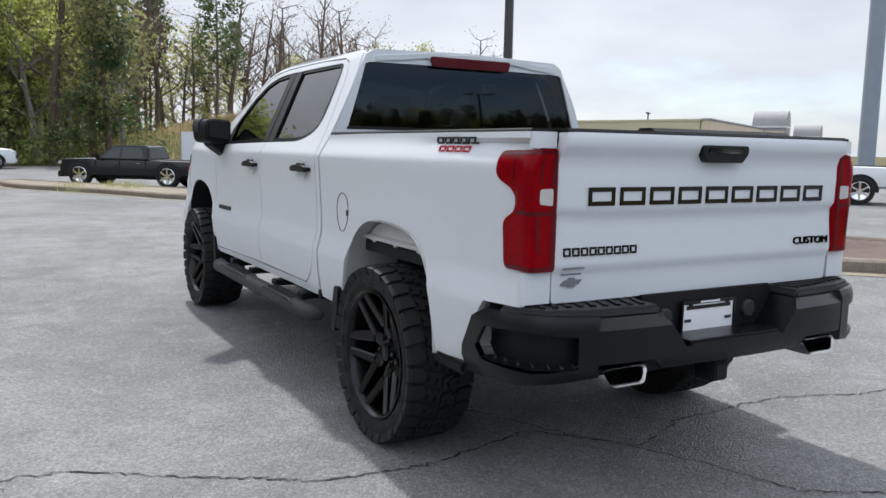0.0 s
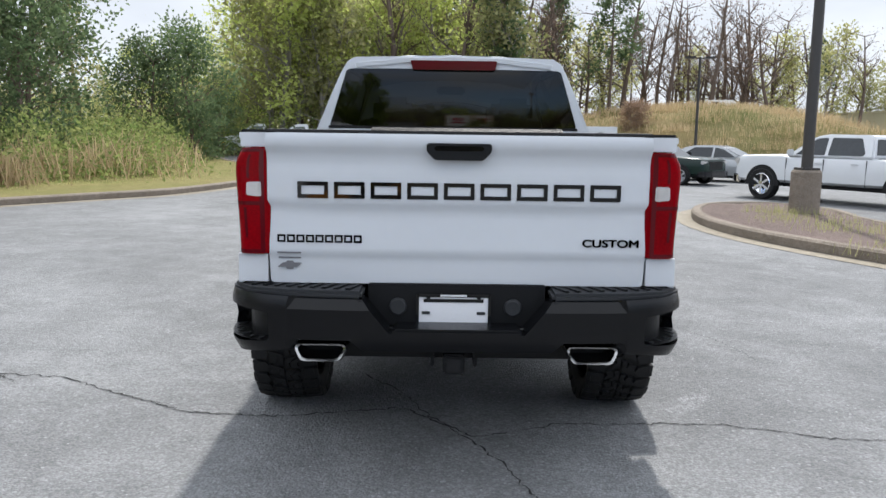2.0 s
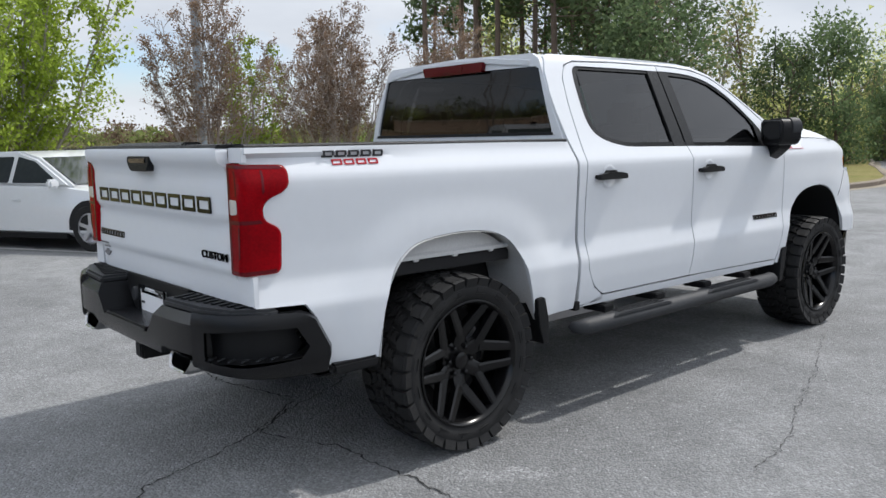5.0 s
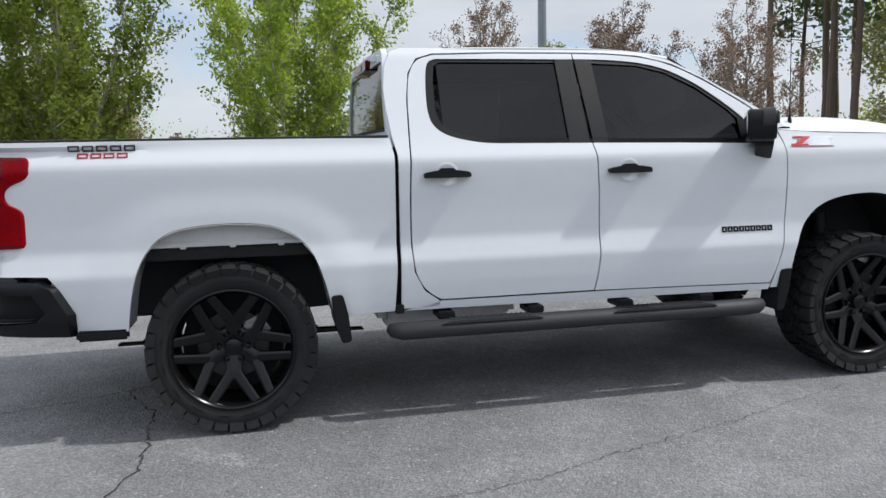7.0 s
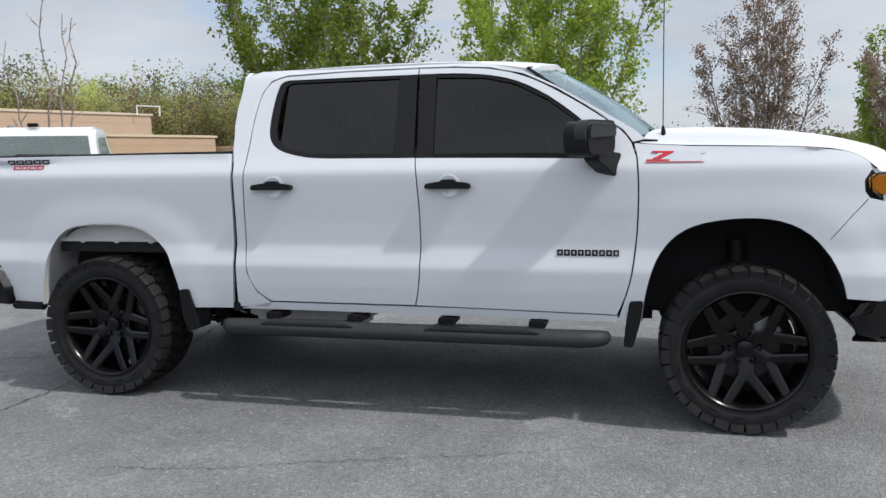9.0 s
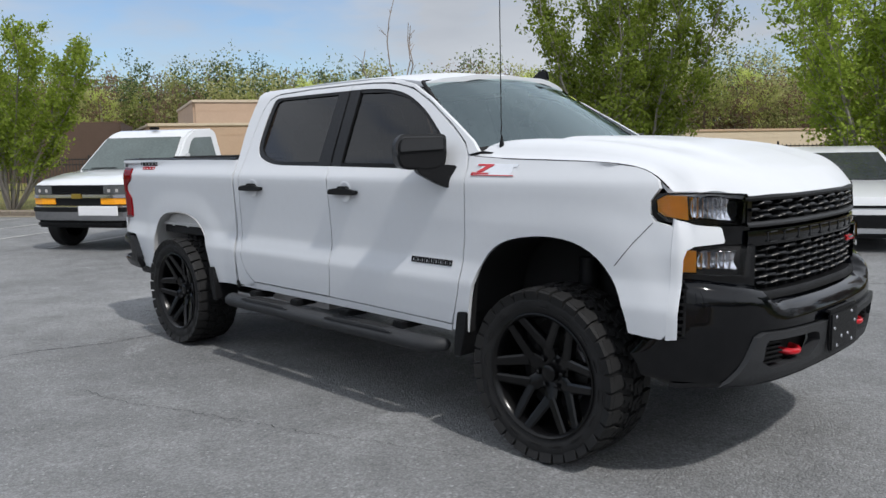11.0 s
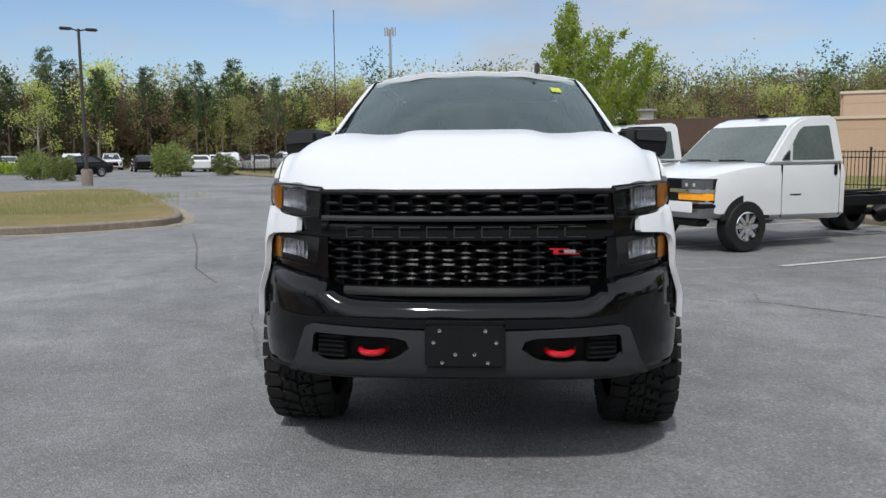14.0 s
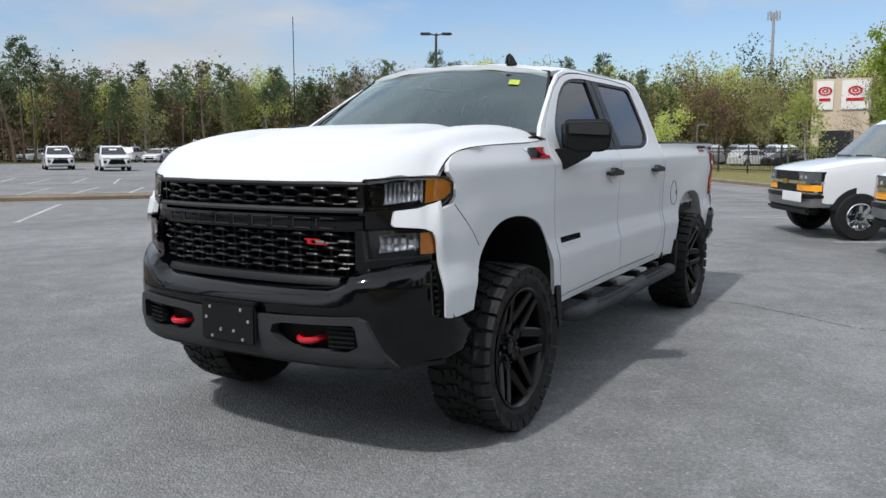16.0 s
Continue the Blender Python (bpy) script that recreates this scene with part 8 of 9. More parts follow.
for x, y, w, h in ((64.8, 50.2, 2.9, 4.0), (76.4, 54.6, 2.5, 3.3), (87.5, 59.6, 3.4, 2.4)):
    tm = pose(x, y, 0, 0, 0, q)
    part("tower_wall", block((0, 0, h / 2), (w, w, h), 0.03), STUCCO_PALE, bk, smooth=False).matrix_basis = tm
    part("tower_cap", block((0, 0, h + 0.05), (w + 0.3, w + 0.3, 0.14), 0.03), WALLWHITE, bk).matrix_basis = tm
    if w < 3:
        part("vault_roof", lathe([(-w / 2 - 0.1, 0.0), (-w / 2 - 0.1, w * 0.52), (w / 2 + 0.1, w * 0.52), (w / 2 + 0.1, 0.0)], "y", 24, (0, 0, h + 0.1)), ROOFGREY, bk).matrix_basis = tm
        for dx in (-0.28, 0.28):
            part("opening", block((dx * w * 0.5, -w / 2 - 0.02, h - 0.95), (w * 0.16, 0.1, 1.3), 0.02), DARKGLASS, bk).matrix_basis = tm
            part("opening", block((w / 2 + 0.02, dx * w * 0.5, h - 0.95), (0.1, w * 0.16, 1.3), 0.02), DARKGLASS, bk).matrix_basis = tm
    else:
        part("shop_window", block((0, -w / 2 - 0.02, 1.0), (w * 0.7, 0.1, 1.4), 0.02), DARKGLASS, bk).matrix_basis = tm
for k in range(5):
    y = k * 8 + 4
    cx, cy = 43 - 11 * y / 46.3, 39 + 45 * y / 46.3
    dd = part("dock_door", block((0, 0.16, 0.95), (3.0, 0.1, 1.9)), BROWN_DARK, mall)
    dd.matrix_basis = pose(cx - 0.1, cy, 0.0, 0, 0, math.degrees(math.atan2(45, -11)))
rv = thing("parked_trailer", "pale caravan standing on the dry bank", "trailer", m=pose(18.2, 49.3, 3.22, 0, 0, -15))
rv.scale = (0.6,) * 3
part("body", block((0, 0, 0.75), (3.0, 1.2, 0.9), 0.15), WALLWHITE, rv)
part("window", block((-0.5, -0.61, 0.85), (0.7, 0.03, 0.3)), DARKGLASS, rv)
for x in (-0.3, 0.4):
    part("wheel", lathe([(-0.66, 0.0), (-0.66, 0.28), (-0.5, 0.28)], "y", 16, (x, 0, 0.28)), RUBBER, rv)
# ==== other vehicles ====
def car_loft(stations, mat, parent, name, ring=None, sharp=40):
    """A body from stations of (y, half width at the sill, half width at the waist, sill z, waist z)."""
    own = bmesh.new()
    rows = []
    for y, ws, wb, zs, zb in stations:
        h = zb - zs
        half = [(ws * 0.90, zs), (ws, zs + 0.10 * h), (max(ws, wb), zs + 0.45 * h), (wb, zs + 0.80 * h), (wb * 0.965, zs + 0.95 * h), (wb * 0.88, zb), (wb * 0.45, zb + 0.012)]
        pts = half + [(-x, z) for x, z in half[::-1]]
        rows.append([own.verts.new((x, y, z)) for x, z in pts])
    n = len(rows[0])
    for a, b in zip(rows, rows[1:]):
        for i in range(n):
            own.faces.new((a[i], a[(i + 1) % n], b[(i + 1) % n], b[i]))
    own.faces.new(rows[0])
    own.faces.new(rows[-1])
    bmesh.ops.recalc_face_normals(own, faces=own.faces[:])
    return part(name, own, mat, parent, sharp=sharp)


def cabin(profile, w0, w1, mat, parent, z0, z1, windows, screen_w=0.86, glass_mat=None):
    """A glasshouse: a side outline drawn across the car and drawn in towards the roof, with panes set proud of it."""
    gm = glass_mat or DARKGLASS
    own = bmesh.new()

    def wx(z):
        return w0 + (w1 - w0) * (z - z0) / (z1 - z0)
    n = len(profile)
    l = [own.verts.new((wx(z), y, z)) for y, z in profile]
    r = [own.verts.new((-wx(z), y, z)) for y, z in profile]
    own.faces.new(l)
    own.faces.new(r[::-1])
    for i in range(n):
        own.faces.new((l[i], r[i], r[(i + 1) % n], l[(i + 1) % n]))
    bmesh.ops.recalc_face_normals(own, faces=own.faces[:])
    bmesh.ops.bevel(own, geom=[e for e in own.edges if e.calc_face_angle(0) > 0.3], offset=0.035, segments=2, affect="EDGES", clamp_overlap=True)
    cab = part("cabin", own, mat, parent)
    for poly in windows:
        for s in (1, -1):
            part("side_window", sheet(round_poly(poly, 0.03, 2), lambda y, z: Vector((s * (wx(z) + 0.006), y, z)), (s, 0, 0), 0.5, (-s * 0.02, 0, 0)), gm, cab)
    return cab


def car_wheel(parent, x, y, r, w, rim_mat, spokes=5, rim=0.64, name="wheel"):
    s = 1 if x > 0 else -1
    wb = bmesh.new()
    lathe([(-w / 2, r * rim), (-w / 2, r * 0.93), (-w * 0.36, r), (w * 0.36, r), (w / 2, r * 0.93), (w / 2, r * rim)], "x", 28, (x, y, r), wb)
    wh = part(name, wb, RUBBER, parent, "black tyre")
    rb = bmesh.new()
    lathe([(s * (w / 2 - 0.01), r * rim), (s * (w / 2 + 0.004), r * (rim - 0.05)), (s * (w / 2 - 0.05), r * (rim - 0.09)), (s * (w / 2 - 0.09), r * 0.2)], "x", 28, (x, y, r), rb)
    for k in range(spokes):
        a = 2 * math.pi * k / spokes
        q = Matrix.Translation((x + s * (w / 2 - 0.025), y, r)) @ Matrix.Rotation(a, 4, "X") @ Matrix.Translation((0, 0, r * 0.34))
        block((0, 0, 0), (0.04, r * 0.15, r * 0.62), 0.0, rb, q)
    lathe([(s * (w / 2 - 0.06), r * 0.22), (s * (w / 2), r * 0.18), (s * (w / 2 + 0.004), 0.0)], "x", 16, (x, y, r), rb)
    part("rim", rb, rim_mat, wh)
    return wh


def arch(parent, x, y, r, z, foot=0.0):
    s = 1 if x > 0 else -1
    own = bmesh.new()
    pts = [(y + r * math.cos(math.pi * k / 14), z + r * math.sin(math.pi * k / 14)) for k in range(15)]
    pts = [(y + r, z - 0.03)] + pts + [(y - r, z - 0.03)]
    prism([p for p in pts if p[1] >= foot], "x", x - s * 0.20, x + s * 0.004, 0, own)
    part("wheel_arch", own, DARK, parent)


def paint(name, color, metal=0.0):
    return material(name, color, 0.3, metal=metal, coat=0.9, vary=0.03, scale=2)


P_WHITE = paint("fleet_white", (0.62, 0.635, 0.655))
P_DARK = material("dark_grey_paint", (0.016, 0.016, 0.019), 0.22, spec=0.4, vary=0.05, scale=2)
P_BLACK = material("black_car_paint", (0.005, 0.0055, 0.007), 0.2, spec=0.3, vary=0.05, scale=2)
P_GREEN = material("dark_green_paint", (0.006, 0.020, 0.016), 0.22, spec=0.4, vary=0.05, scale=2)
VAN_GLASS = material("grey_green_glass", (0.085, 0.108, 0.105), 0.05, spec=0.6, vary=0.25, scale=2)
P_SILVER = paint("silver_car_paint", (0.36, 0.37, 0.38), 0.5)
P_RED = paint("red_car_paint", (0.30, 0.02, 0.02))
P_BLUE = paint("blue_car_paint", (0.03, 0.06, 0.16))


def pickup(label, m, coat_, rim_mat, wheel_r=0.40, lift=0.0, lower=0.0, tail=True, scale=1.0):
    v = thing("pickup_truck", label, "truck", m=m)
    z = 0.42 + lift - lower
    body = car_loft([(2.82, 0.62, 0.60, z + 0.10, z + 0.42), (2.76, 0.82, 0.80, z + 0.02, z + 0.60), (2.55, 0.93, 0.90, z, z + 0.66), (1.3, 0.96, 0.93, z, z + 0.70), (1.1, 0.96, 0.93, z, z + 0.66), (-0.8, 0.96, 0.94, z, z + 0.66), (-2.6, 0.95, 0.93, z + 0.03, z + 0.64), (-2.78, 0.92, 0.91, z + 0.05, z + 0.63)], coat_, v, "body")
    cabin([(1.25, z + 0.66), (0.55, z + 1.16), (0.25, z + 1.21), (-0.75, z + 1.20), (-0.92, z + 1.14), (-1.0, z + 0.66)], 0.90, 0.68, coat_, v, z + 0.66, z + 1.2, [[(0.98, z + 0.71), (0.52, z + 1.10), (0.22, z + 1.13), (0.20, z + 0.71)], [(0.12, z + 0.71), (0.12, z + 1.13), (-0.62, z + 1.12), (-0.80, z + 0.76), (-0.74, z + 0.71)]])
    part("windscreen", sheet([(-0.80, 0), (0.80, 0), (0.64, 1), (-0.64, 1)], lambda x, k: Vector((x, 1.215 - 0.62 * k, z + 0.705 + 0.42 * k)), (0, 1, 1), 0.4, (0, -0.01, -0.01)), DARKGLASS, v)
    part("rear_window", sheet([(-0.72, z + 0.74), (0.72, z + 0.74), (0.62, z + 1.1), (-0.62, z + 1.1)], lambda x, q: Vector((x, -1.012 + 0.17 * (q - z - 0.66), q)), (0, -1, 0), 0.4, (0, 0.01, 0)), DARKGLASS, v)
    part("load_bed", block((0, -1.86, z + 0.655), (1.55, 1.6, 0.03)), DARK, v)
    for s in (1, -1):
        for y in (1.85, -1.80):
            arch(v, s * 0.955, y, wheel_r + 0.09, wheel_r)
            car_wheel(v, s * 0.86, y, wheel_r, 0.26, rim_mat, 6, 0.70)
        part("headlamp", block((s * 0.72, 2.72, z + 0.50), (0.34, 0.14, 0.14), 0.03), CLEAR_LENS, v)
        part("tail_lamp", block((s * 0.86, -2.74, z + 0.46), (0.13, 0.12, 0.28), 0.02), RED_LENS, v)
        mir_ = part("door_mirror", block((s * 1.06, 1.0, z + 0.76), (0.20, 0.10, 0.16), 0.03), SATIN if coat_ is not P_WHITE else coat_, v)
        for y in (0.30, -0.62):
            part("door_handle", block((s * 0.965, y, z + 0.52), (0.03, 0.18, 0.03), 0.008), CHROME if coat_ is not P_WHITE else coat_, v)
        for y in (1.18, 0.17, -0.90):
            part("shut_line", block((s * 0.948, y, z + 0.32), (0.03, 0.008, 0.6)), DARK, v)
    part("grille", block((0, 2.79, z + 0.36), (1.0, 0.08, 0.34), 0.03), CHROME if coat_ is P_WHITE else SATIN, v)
    part("front_bumper", prism(round_poly([(-0.94, 2.55), (-0.85, 2.86), (-0.5, 2.95), (0.5, 2.95), (0.85, 2.86), (0.94, 2.55)], 0.05, 2), "z", z - 0.06, z + 0.16, 0.03), CHROME if coat_ is P_WHITE else P_DARK, v)
    part("rear_bumper", block((0, -2.86, z + 0.06), (1.86, 0.22, 0.20), 0.04), CHROME if coat_ is P_WHITE else P_DARK, v)
    part("underbody", block((0, 0, z - 0.02), (1.5, 4.6, 0.16), 0.02), DARK, v)
    v.scale = (scale,) * 3
    return v


def small_car(label, m, coat_, kind="suv", rim_mat=SILVER, scale=1.0, name="car", cat="car"):
    v = thing(name, label, cat, m=m)
    if kind == "suv":
        st = [(2.20, 0.62, 0.60, 0.36, 0.66), (2.12, 0.80, 0.78, 0.28, 0.86), (1.9, 0.88, 0.86, 0.24, 0.96), (1.0, 0.91, 0.88, 0.24, 1.04), (-1.6, 0.91, 0.89, 0.24, 1.06), (-2.05, 0.88, 0.85, 0.28, 1.02), (-2.2, 0.78, 0.76, 0.36, 0.92)]
        prof = [(1.05, 1.02), (0.35, 1.50), (0.0, 1.60), (-1.4, 1.60), (-1.85, 1.48), (-2.08, 1.02)]
        wins = [[(0.80, 1.08), (0.30, 1.44), (0.0, 1.50), (-0.02, 1.08)], [(-0.10, 1.08), (-0.08, 1.51), (-0.85, 1.51), (-0.87, 1.08)], [(-0.95, 1.08), (-0.93, 1.51), (-1.45, 1.49), (-1.80, 1.12)]]
        scr, wh, wy, hl = (1.02, 1.07, 0.70, 0.44), 0.345, (1.30, -1.30), 0.80
    elif kind == "hatch":
        st = [(1.78, 0.55, 0.55, 0.34, 0.62), (1.70, 0.72, 0.70, 0.26, 0.80), (1.45, 0.78, 0.76, 0.22, 0.90), (0.8, 0.80, 0.78, 0.22, 0.98), (-1.3, 0.80, 0.78, 0.22, 1.02), (-1.65, 0.77, 0.74, 0.26, 0.96), (-1.78, 0.68, 0.66, 0.34, 0.86)]
        prof = [(0.95, 0.97), (0.20, 1.42), (-0.1, 1.47), (-1.15, 1.45), (-1.45, 1.36), (-1.66, 0.97)]
        wins = [[(0.66, 1.02), (0.18, 1.35), (-0.12, 1.39), (-0.14, 1.02)], [(-0.22, 1.02), (-0.20, 1.39), (-0.85, 1.38), (-1.1, 1.05)]]
        scr, wh, wy, hl = (0.90, 1.01, 0.72, 0.38), 0.29, (1.15, -1.18), 0.70
    else:
        st = [(2.38, 0.60, 0.58, 0.34, 0.60), (2.30, 0.80, 0.78, 0.24, 0.74), (2.05, 0.88, 0.85, 0.20, 0.82), (1.0, 0.91, 0.87, 0.20, 0.92), (-1.5, 0.91, 0.88, 0.20, 0.96), (-2.2, 0.86, 0.83, 0.26, 0.96), (-2.36, 0.76, 0.74, 0.36, 0.86)]
        prof = [(1.10, 0.90), (0.30, 1.32), (-0.1, 1.42), (-0.9, 1.41), (-1.3, 1.33), (-1.95, 0.95)]
        wins = [[(0.80, 0.96), (0.26, 1.27), (-0.08, 1.34), (-0.10, 0.96)], [(-0.18, 0.96), (-0.16, 1.34), (-0.90, 1.33), (-1.45, 1.00)]]
        scr, wh, wy, hl = (1.06, 0.94, 0.76, 0.38), 0.335, (1.42, -1.38), 0.64
    car_loft(st, coat_, v, "body")
    wb = st[3][2]
    cabin(prof, wb * 0.96, wb * 0.74, coat_, v, prof[0][1], max(q[1] for q in prof), wins)
    ys, zs, dy, dz = scr
    part("windscreen", sheet([(-wb * 0.86, 0), (wb * 0.86, 0), (wb * 0.70, 1), (-wb * 0.70, 1)], lambda x, k: Vector((x, ys - dy * k + 0.004, zs + dz * k + 0.004)), (0, 1, 1), 0.4, (0, -0.01, -0.01)), DARKGLASS, v)
    yb = st[-2][0]
    part("rear_window", sheet([(-wb * 0.72, 0), (wb * 0.72, 0), (wb * 0.64, 1), (-wb * 0.64, 1)], lambda x, k: Vector((x, prof[-1][0] + 0.02 + (prof[-2][0] - prof[-1][0]) * (0.12 + 0.8 * k) - 0.012, prof[-1][1] + (prof[-2][1] - prof[-1][1]) * (0.12 + 0.8 * k) + 0.008)), (0, -1, 0.5), 0.4), DARKGLASS, v)
    for s in (1, -1):
        for y in wy:
            arch(v, s * (st[3][1] - 0.005), y, wh + 0.06, wh)
            car_wheel(v, s * (st[3][1] - 0.09), y, wh, 0.2, rim_mat, 5, 0.66)
        part("headlamp", block((s * st[1][1] * 0.80, st[1][0] - 0.02, hl), (0.36, 0.16, 0.10), 0.03), CLEAR_LENS, v)
        part("tail_lamp", block((s * st[-2][1] * 0.86, yb - 0.05, hl + 0.14), (0.22, 0.14, 0.16), 0.03), RED_LENS, v)
        part("door_mirror", block((s * (wb + 0.10), prof[0][0] - 0.25, prof[0][1] + 0.06), (0.18, 0.10, 0.13), 0.03), coat_, v)
        part("door_handle", block((s * (wb + 0.02), 0.05, prof[0][1] - 0.18), (0.03, 0.16, 0.03), 0.008), coat_, v)
        part("lower_lamp", block((s * st[1][1] * 0.78, st[1][0] + 0.0, hl - 0.28), (0.22, 0.14, 0.14), 0.03), SATIN, v)
    if kind == "suv":
        for s in (1, -1):
            part("lamp_pod", block((s * 0.66, st[1][0] + 0.0, 0.60), (0.24, 0.16, 0.21), 0.04), GREY_PL, v, "dark lamp pod")
            part("roof_rail", tube([(s * 0.58, 0.1, 1.60), (s * 0.60, -0.1, 1.645), (s * 0.60, -1.2, 1.645), (s * 0.58, -1.45, 1.59)], 0.018, 6), SILVER, v)
        part("front_mesh", prism(round_poly([(-0.40, 0.72), (0.40, 0.72), (0.54, 0.44), (-0.54, 0.44)], 0.03, 2), "y", st[0][0] - 0.10, st[0][0] + 0.03, 0.01), GLOSS, v, "large black mesh grille")
        part("label_sheet", sheet([(-0.22, 0.55), (0.22, 0.55), (0.22, 0.72), (-0.22, 0.72)], lambda x, k: Vector((x, ys - dy * k + 0.012, zs + dz * k + 0.012)), (0, 1, 1), 0.4), PLATE, v, "pale sheet inside the windscreen")
    part("grille", prism(round_poly([(-0.42, hl - 0.12), (0.42, hl - 0.12), (0.50, hl - 0.30), (-0.50, hl - 0.30)], 0.04, 2), "y", st[0][0] - 0.12, st[0][0] + 0.02, 0.015), GLOSS, v, "black grille")
    part("upper_grille", block((0, st[0][0] - 0.04, hl - 0.02), (0.9, 0.10, 0.05), 0.015), GLOSS, v)
    part("sill", block((0, 0, st[3][3] + 0.02), (st[3][1] * 1.98, wy[0] * 1.4, 0.10), 0.02), SATIN, v)
    part("lower_lip", block((0, st[1][0] - 0.06, st[1][3] + 0.02), (1.4, 0.16, 0.12), 0.03), SATIN, v)
    v.scale = (scale,) * 3
    return v


LAMP_GREY = material("smoky_headlamp_lens", (0.085, 0.09, 0.095), 0.12, spec=0.6, coat=0.6, vary=0.3, scale=14)


def van_nose(x):
    """How far forward the van's face stands, at a place across it."""
    x = abs(x)
    return 1.02 if x < 0.70 else 1.02 - 0.30 * (x - 0.70) if x < 0.90 else 0.96 - 2.0 * (x - 0.90)


def wrap(x0, x1, s, z0, z1, proud):
    """A strip of the van's face that follows its rounded corners."""
    xs = [x0 + (x1 - x0) * k / 24 for k in range(25)]
    return prism([(s * x, van_nose(x) + proud) for x in xs] + [(s * x * 0.985, van_nose(x) - 0.08) for x in xs[::-1]], "z", z0, z1)


def cutaway_van(label, m, chassis=True, scale=1.0):
    """A van's cab with a flat open back and a bare frame behind."""
    v = thing("cutaway_van", label, "van", "cab and chassis vans", m)
    body = car_loft([(1.02, 0.70, 0.70, 0.62, 1.04), (0.96, 0.90, 0.90, 0.55, 1.09), (0.80, 0.98, 0.96, 0.50, 1.14), (0.35, 1.00, 0.98, 0.48, 1.22), (-0.05, 1.0, 0.99, 0.44, 1.26), (-1.55, 1.0, 1.0, 0.42, 1.26), (-1.62, 1.0, 1.0, 0.42, 1.26)], P_WHITE, v, "body")
    prof = [(-0.08, 1.24), (-0.62, 1.77), (-0.80, 1.88), (-1.0, 1.94), (-1.55, 1.96), (-1.62, 1.90), (-1.62, 1.24)]
    cabin(prof, 0.985, 0.80, P_WHITE, v, 1.24, 1.96, [[(-0.42, 1.30), (-0.78, 1.72), (-0.90, 1.79), (-1.42, 1.81), (-1.42, 1.30)]], glass_mat=VAN_GLASS)
    part("windscreen", sheet([(-0.90, 0), (0.90, 0), (0.76, 1), (-0.76, 1)], lambda x, k: Vector((x, -0.10 - 0.56 * k + 0.012 + 0.05 * (1 - (x / 0.9) ** 2), 1.265 + 0.53 * k + 0.012)), (0, 1, 1), 0.3, (0, -0.02, -0.02)), VAN_GLASS, v, "grey-green windscreen")
    for s in (1, -1):
        arch(v, s * 0.995, 0.30, 0.45, 0.37, 0.455)
        w_ = car_wheel(v, s * 0.90, 0.30, 0.37, 0.24, CHROME, 8, 0.58)
        lamp_ = part("headlamp", wrap(0.50, 0.945, s, 0.912, 1.040, 0.030), LAMP_GREY, v, "smoky grey headlamp")
        for x in (0.60, 0.74):
            part("bulb", block((s * x, van_nose(x) + 0.032, 0.965), (0.05, 0.012, 0.05), 0.005), CLEAR_LENS, lamp_)
        part("amber_lamp", wrap(0.44, 0.955, s, 0.752, 0.848, 0.034), AMBER, v)
        part("quarter_window", prism([(-0.36, 1.30), (-0.50, 1.44), (-0.36, 1.44)][:2] + [(-0.50, 1.30)], "x", s * 0.955, s * 0.985), DARKGLASS, v)
        part("window_pillar", block((s * 0.955, -0.53, 1.40), (0.06, 0.06, 0.24), 0.01), P_WHITE, v)
        part("door_handle", block((s * 1.005, -1.42, 1.15), (0.03, 0.06, 0.16), 0.01), SATIN, v)
        for y in (-0.35, -1.52):
            part("shut_line", block((s * 0.989, y, 0.86), (0.03, 0.005, 0.76)), DARK, v)
        part("side_badge", block((s * 1.003, -0.62, 0.80), (0.006, 0.22, 0.02)), GREY_PL, v)
        part("wiper", block((s * 0.35, 0.0, 1.295), (0.5, 0.02, 0.02)), SATIN, v)
    part("grille", wrap(-0.955, 0.955, 1, 0.715, 1.052, 0.018), SATIN, v, "black grille")
    part("grille_bar", wrap(-0.96, 0.96, 1, 0.852, 0.906, 0.048), CHROME, v, "chrome bar across the grille")
    part("grille_rim", wrap(-0.95, 0.95, 1, 0.705, 0.730, 0.040), CHROME, v)
    for z in (0.935, 0.965, 0.995, 1.025):
        part("grille_slat", wrap(-0.49, 0.49, 1, z - 0.006, z + 0.006, 0.028), GLOSS, v)
    part("emblem", block((0, 1.078, 0.88), (0.19, 0.02, 0.075), 0.008), material("brass_emblem", (0.5, 0.36, 0.08), 0.3, metal=0.8) if "brass_emblem" not in bpy.data.materials else bpy.data.materials["brass_emblem"], v, "brass-coloured emblem")
    part("front_bumper", prism(round_poly([(-0.98, 0.70), (-0.92, 1.02), (-0.5, 1.10), (0.5, 1.10), (0.92, 1.02), (0.98, 0.70)], 0.05, 2), "z", 0.50, 0.70, 0.02), STEEL, v, "grey steel bumper")
    part("bumper_pad", prism(round_poly([(-0.985, 0.70), (-0.925, 1.03), (-0.5, 1.112), (0.5, 1.112), (0.925, 1.03), (0.985, 0.70)], 0.05, 2), "z", 0.635, 0.706, 0.01), SATIN, v, "black pad along the bumper top")
    part("white_tag", block((-0.44, 1.13, 0.655), (0.74, 0.025, 0.15), 0.008), PLATE, v, "blank white transit sheet")
    part("valance", block((0, 0.93, 0.44), (1.7, 0.24, 0.12), 0.04), SATIN, v)
    part("cab_back", prism([(-0.86, 0.55), (0.86, 0.55), (0.78, 1.84), (-0.78, 1.84)], "y", -1.64, -1.60), SATIN, v, "dark board over the open back")
    part("roof_marker", block((0, -0.95, 1.97), (0.16, 0.12, 0.05), 0.02), SATIN, v)
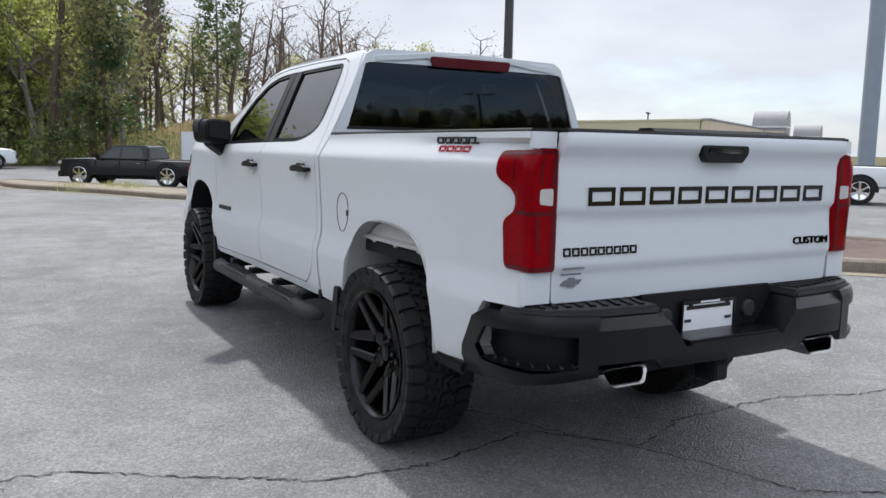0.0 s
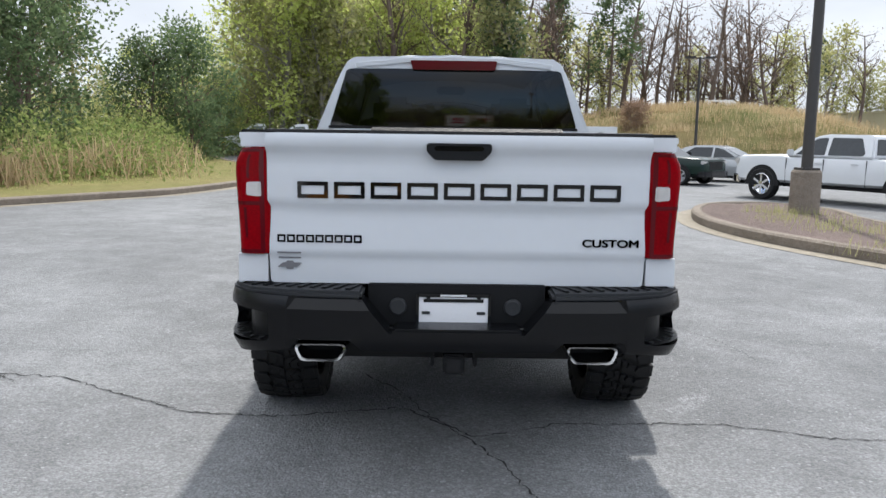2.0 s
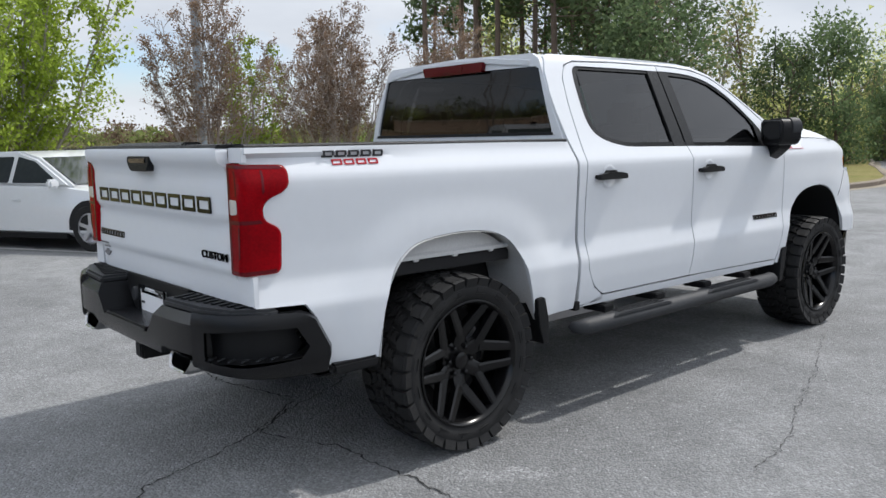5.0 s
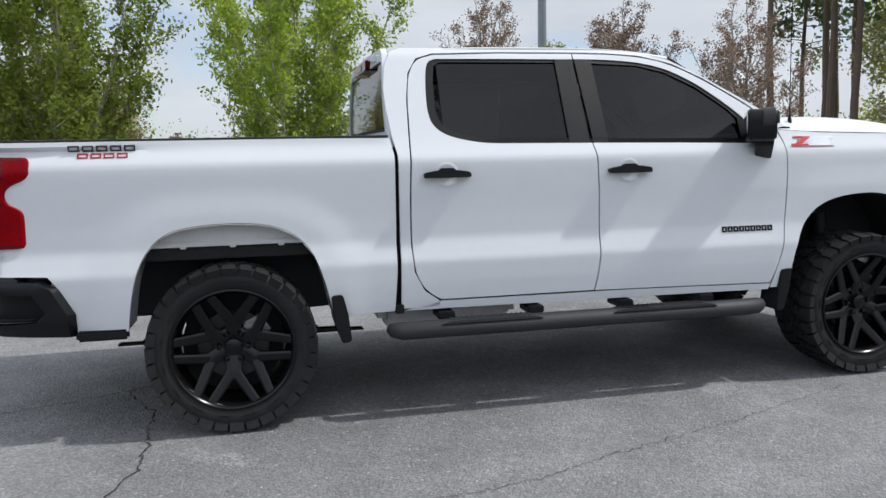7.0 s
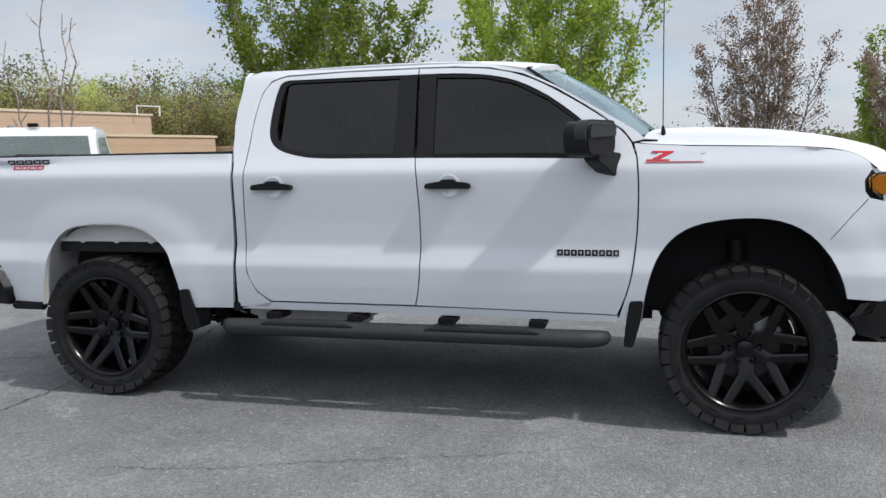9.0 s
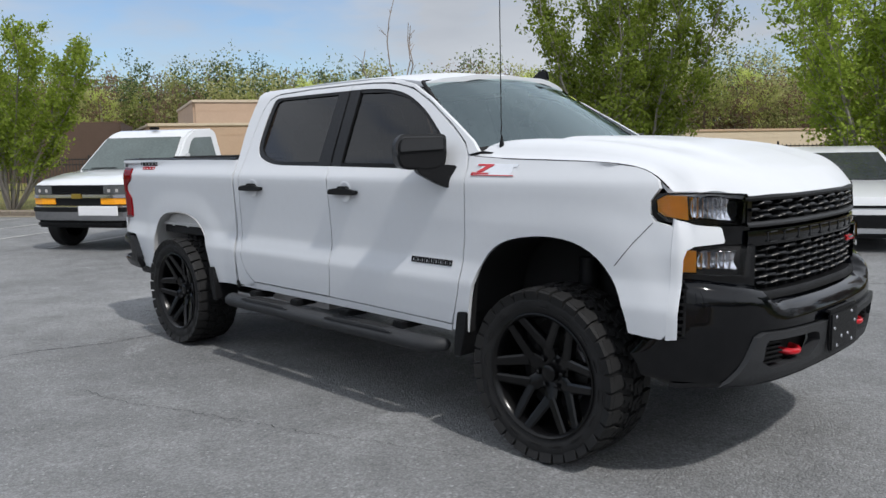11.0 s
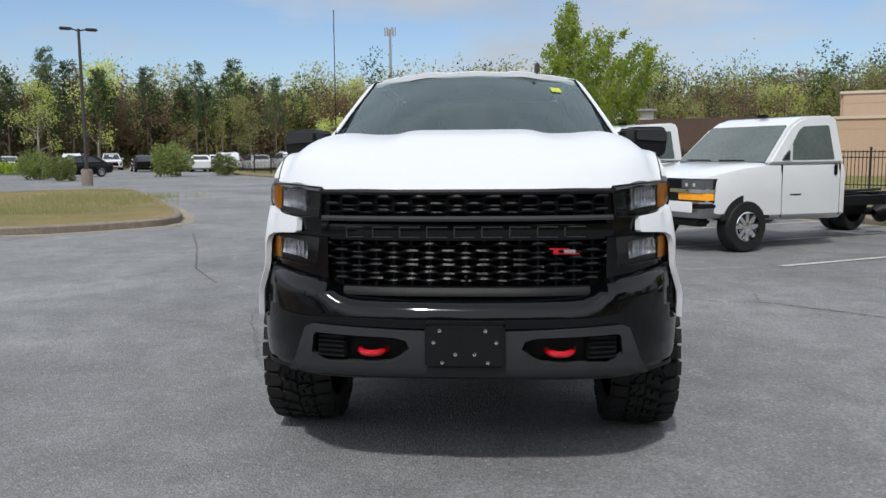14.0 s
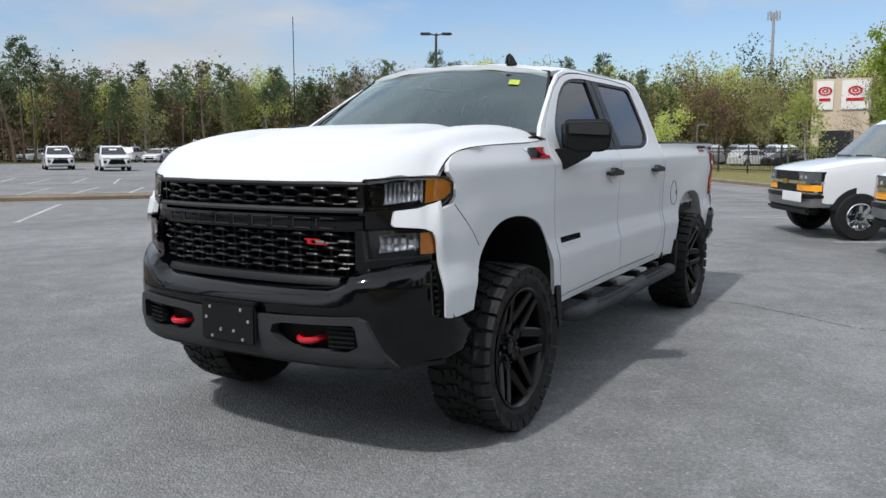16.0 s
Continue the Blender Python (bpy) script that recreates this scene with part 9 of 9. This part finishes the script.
    if chassis:
        fr = bmesh.new()
        for s in (1, -1):
            block((s * 0.42, -3.1, 0.62), (0.07, 3.4, 0.16), 0.008, fr)
        for y in (-1.9, -2.6, -3.3, -4.0, -4.7):
            block((0, y, 0.62), (0.84, 0.08, 0.12), 0.008, fr)
        part("chassis_frame", fr, SATIN, v, "bare black chassis rails")
        ax = bmesh.new()
        tube([(-0.8, -3.75, 0.37), (0.8, -3.75, 0.37)], 0.07, 10, ax)
        lathe([(-0.18, 0.05), (0, 0.18), (0.18, 0.05)], "y", 16, (0, -3.75, 0.37), ax)
        part("rear_axle", ax, SATIN, v)
        for s in (1, -1):
            for x in (0.90, 0.64):
                car_wheel(v, s * x, -3.75, 0.37, 0.22, CHROME if x > 0.8 else SATIN, 8, 0.58)
        part("fuel_tank", block((0, -2.6, 0.50), (0.6, 0.9, 0.24), 0.05), SATIN, v)
        part("cable_loom", tube([(0.3, -1.7, 0.72), (0.34, -2.4, 0.74), (0.28, -3.2, 0.73), (0.36, -4.2, 0.74)], 0.025, 6), SATIN, v)
    v.scale = (scale,) * 3
    return v


def at(x, y, az, z=0.0):
    """Pose of a vehicle whose nose points az degrees from +y towards +x."""
    return pose(x, y, z, 0, 0, -az)


D_AZ = math.degrees(math.atan2(0.886, 0.463))
S_, C_ = Vector((0.886, 0.463)), Vector((-0.463, 0.886))


def van_at(fx, fy):
    c = Vector((fx, fy)) - S_ * 0.30 - C_ * 0.95
    return at(c.x, c.y, D_AZ)


cutaway_van("white cab-and-chassis van with a bare frame, in a stall", van_at(-3.7, -3.65))
cutaway_van("white cab-and-chassis van with a bare frame, in a stall", van_at(-1.98, -6.5))
for x, y in ((-12.6, 45.6), (-9.9, 44.8), (-7.3, 44.1)):
    cutaway_van("white cab-and-chassis van parked before the wood", at(x, y, -105), True, 1.0)
pickup("dark grey lowered pickup with bright wheels beside the island", at(1.6, 23.8, -52), P_DARK, CHROME, 0.46, 0.0, 0.0, scale=0.80)
pickup("white pickup with a covered bed parked across the car park", at(19.1, 12.9, -34), P_WHITE, CHROME, 0.40, 0.04)
pickup("white pickup with bright wheels parked behind the lamp post", at(9.42, 14.2, -31), P_WHITE, CHROME, 0.40, 0.04, scale=0.95)
pickup("white pickup with black wheels parked across the car park", at(14.9, 14.35, 100), P_WHITE, RIM, 0.40, 0.06)
pickup("old dark green pickup parked by the bank", at(6.9, 22.2, 138), P_GREEN, SILVER, 0.36, -0.02, scale=0.80)
small_car("small black hatchback parked beside the island", at(3.75, 19.5, 146), P_BLACK, "hatch", scale=0.80)
small_car("silver saloon parked by the bank", at(9.6, 23.4, 128), P_SILVER, "saloon", scale=0.86)
small_car("white sport-utility car parked before the wood", at(-3.4, 41.5, 92), P_WHITE, "suv")
small_car("white sport-utility car with a black grille in a stall", at(13.0, -7.9, -43), P_WHITE, "suv", RIM)
small_car("white saloon parked nose-out in a stall", at(-9.6, 1.23, D_AZ), P_WHITE, "saloon")
small_car("white sport-utility car in the far car park", at(48.5, -27.5, -60), P_WHITE, "suv")
small_car("white sport-utility car in the far car park", at(42.4, -27.2, -60), P_WHITE, "suv")
bt = thing("box_truck", "small white box truck with a round mark on its side", "truck", m=at(8.2, 37.5, 98))
bt.scale = (0.70,) * 3
part("box", block((0, -1.2, 1.75), (2.1, 4.4, 2.1), 0.04), P_WHITE, bt)
for s in (1, -1):
    mk = bmesh.new()
    lathe([(s * 1.055, 0.30), (s * 1.062, 0.36), (s * 1.062, 0.42), (s * 1.055, 0.44)], "x", 24, (0, -0.2, 1.95), mk)
    block((s * 1.058, -0.2, 1.95), (0.012, 1.0, 0.16), 0, mk)
    part("round_mark", mk, P_DARK, bt)
    for y in (1.9, -2.2):
        car_wheel(bt, s * 0.88, y, 0.37, 0.24, SILVER, 8, 0.58)
car_loft([(2.9, 0.8, 0.8, 0.5, 0.95), (2.75, 0.95, 0.93, 0.45, 1.1), (1.9, 0.98, 0.96, 0.45, 1.2), (1.1, 0.98, 0.97, 0.45, 1.22)], P_WHITE, bt, "cab_body")
cabin([(1.95, 1.18), (1.45, 1.78), (1.3, 1.88), (1.05, 1.88), (1.05, 1.18)], 0.95, 0.78, P_WHITE, bt, 1.18, 1.88, [[(1.7, 1.24), (1.38, 1.72), (1.15, 1.76), (1.15, 1.24)]])
part("chassis_frame", block((0, -0.6, 0.55), (0.9, 5.2, 0.2), 0.02), SATIN, bt)

# rows of cars in the far car parks: a few kinds, then copies
rnd = random.Random(21)
far_kinds = [small_car("far car in a row of the car park", at(52, -50, 150), P_WHITE, "suv"), small_car("far car in a row of the car park", at(55, -51, 150), P_BLACK, "saloon"), small_car("far car in a row of the car park", at(58, -52, 150), P_SILVER, "suv"), small_car("far car in a row of the car park", at(61, -53, 150), P_WHITE, "saloon"), small_car("far car in a row of the car park", at(64, -54, 150), P_DARK, "suv")]
for k in far_kinds:
    tagged(k, group="far parked cars")
for i in range(22):
    x = 24 + i * 2.9
    for row, (ox, oy) in enumerate(((0, 0), (4, -9))):
        if rnd.random() < 0.86:
            copy_thing(rnd.choice(far_kinds), at(x + ox + rnd.uniform(-0.2, 0.2), -62 + 0.30 * (x - 24) + oy, 150 + rnd.choice((0, 180))))
for i in range(14):
    x = -18 + i * 2.3
    if rnd.random() < 0.92:
        c = copy_thing(rnd.choice(far_kinds), at(x, -51.5 - 0.12 * (x + 11) + rnd.uniform(-.3, .3), 40 + rnd.choice((0, 180))))
        c.scale = (0.8,) * 3
for i in range(9):
    copy_thing(rnd.choice(far_kinds), at(6 + i * 2.7, -56 - 0.5 * i + rnd.uniform(-.3, .3), 150))
copy_thing(far_kinds[1], at(27.5, -44.0, 30))
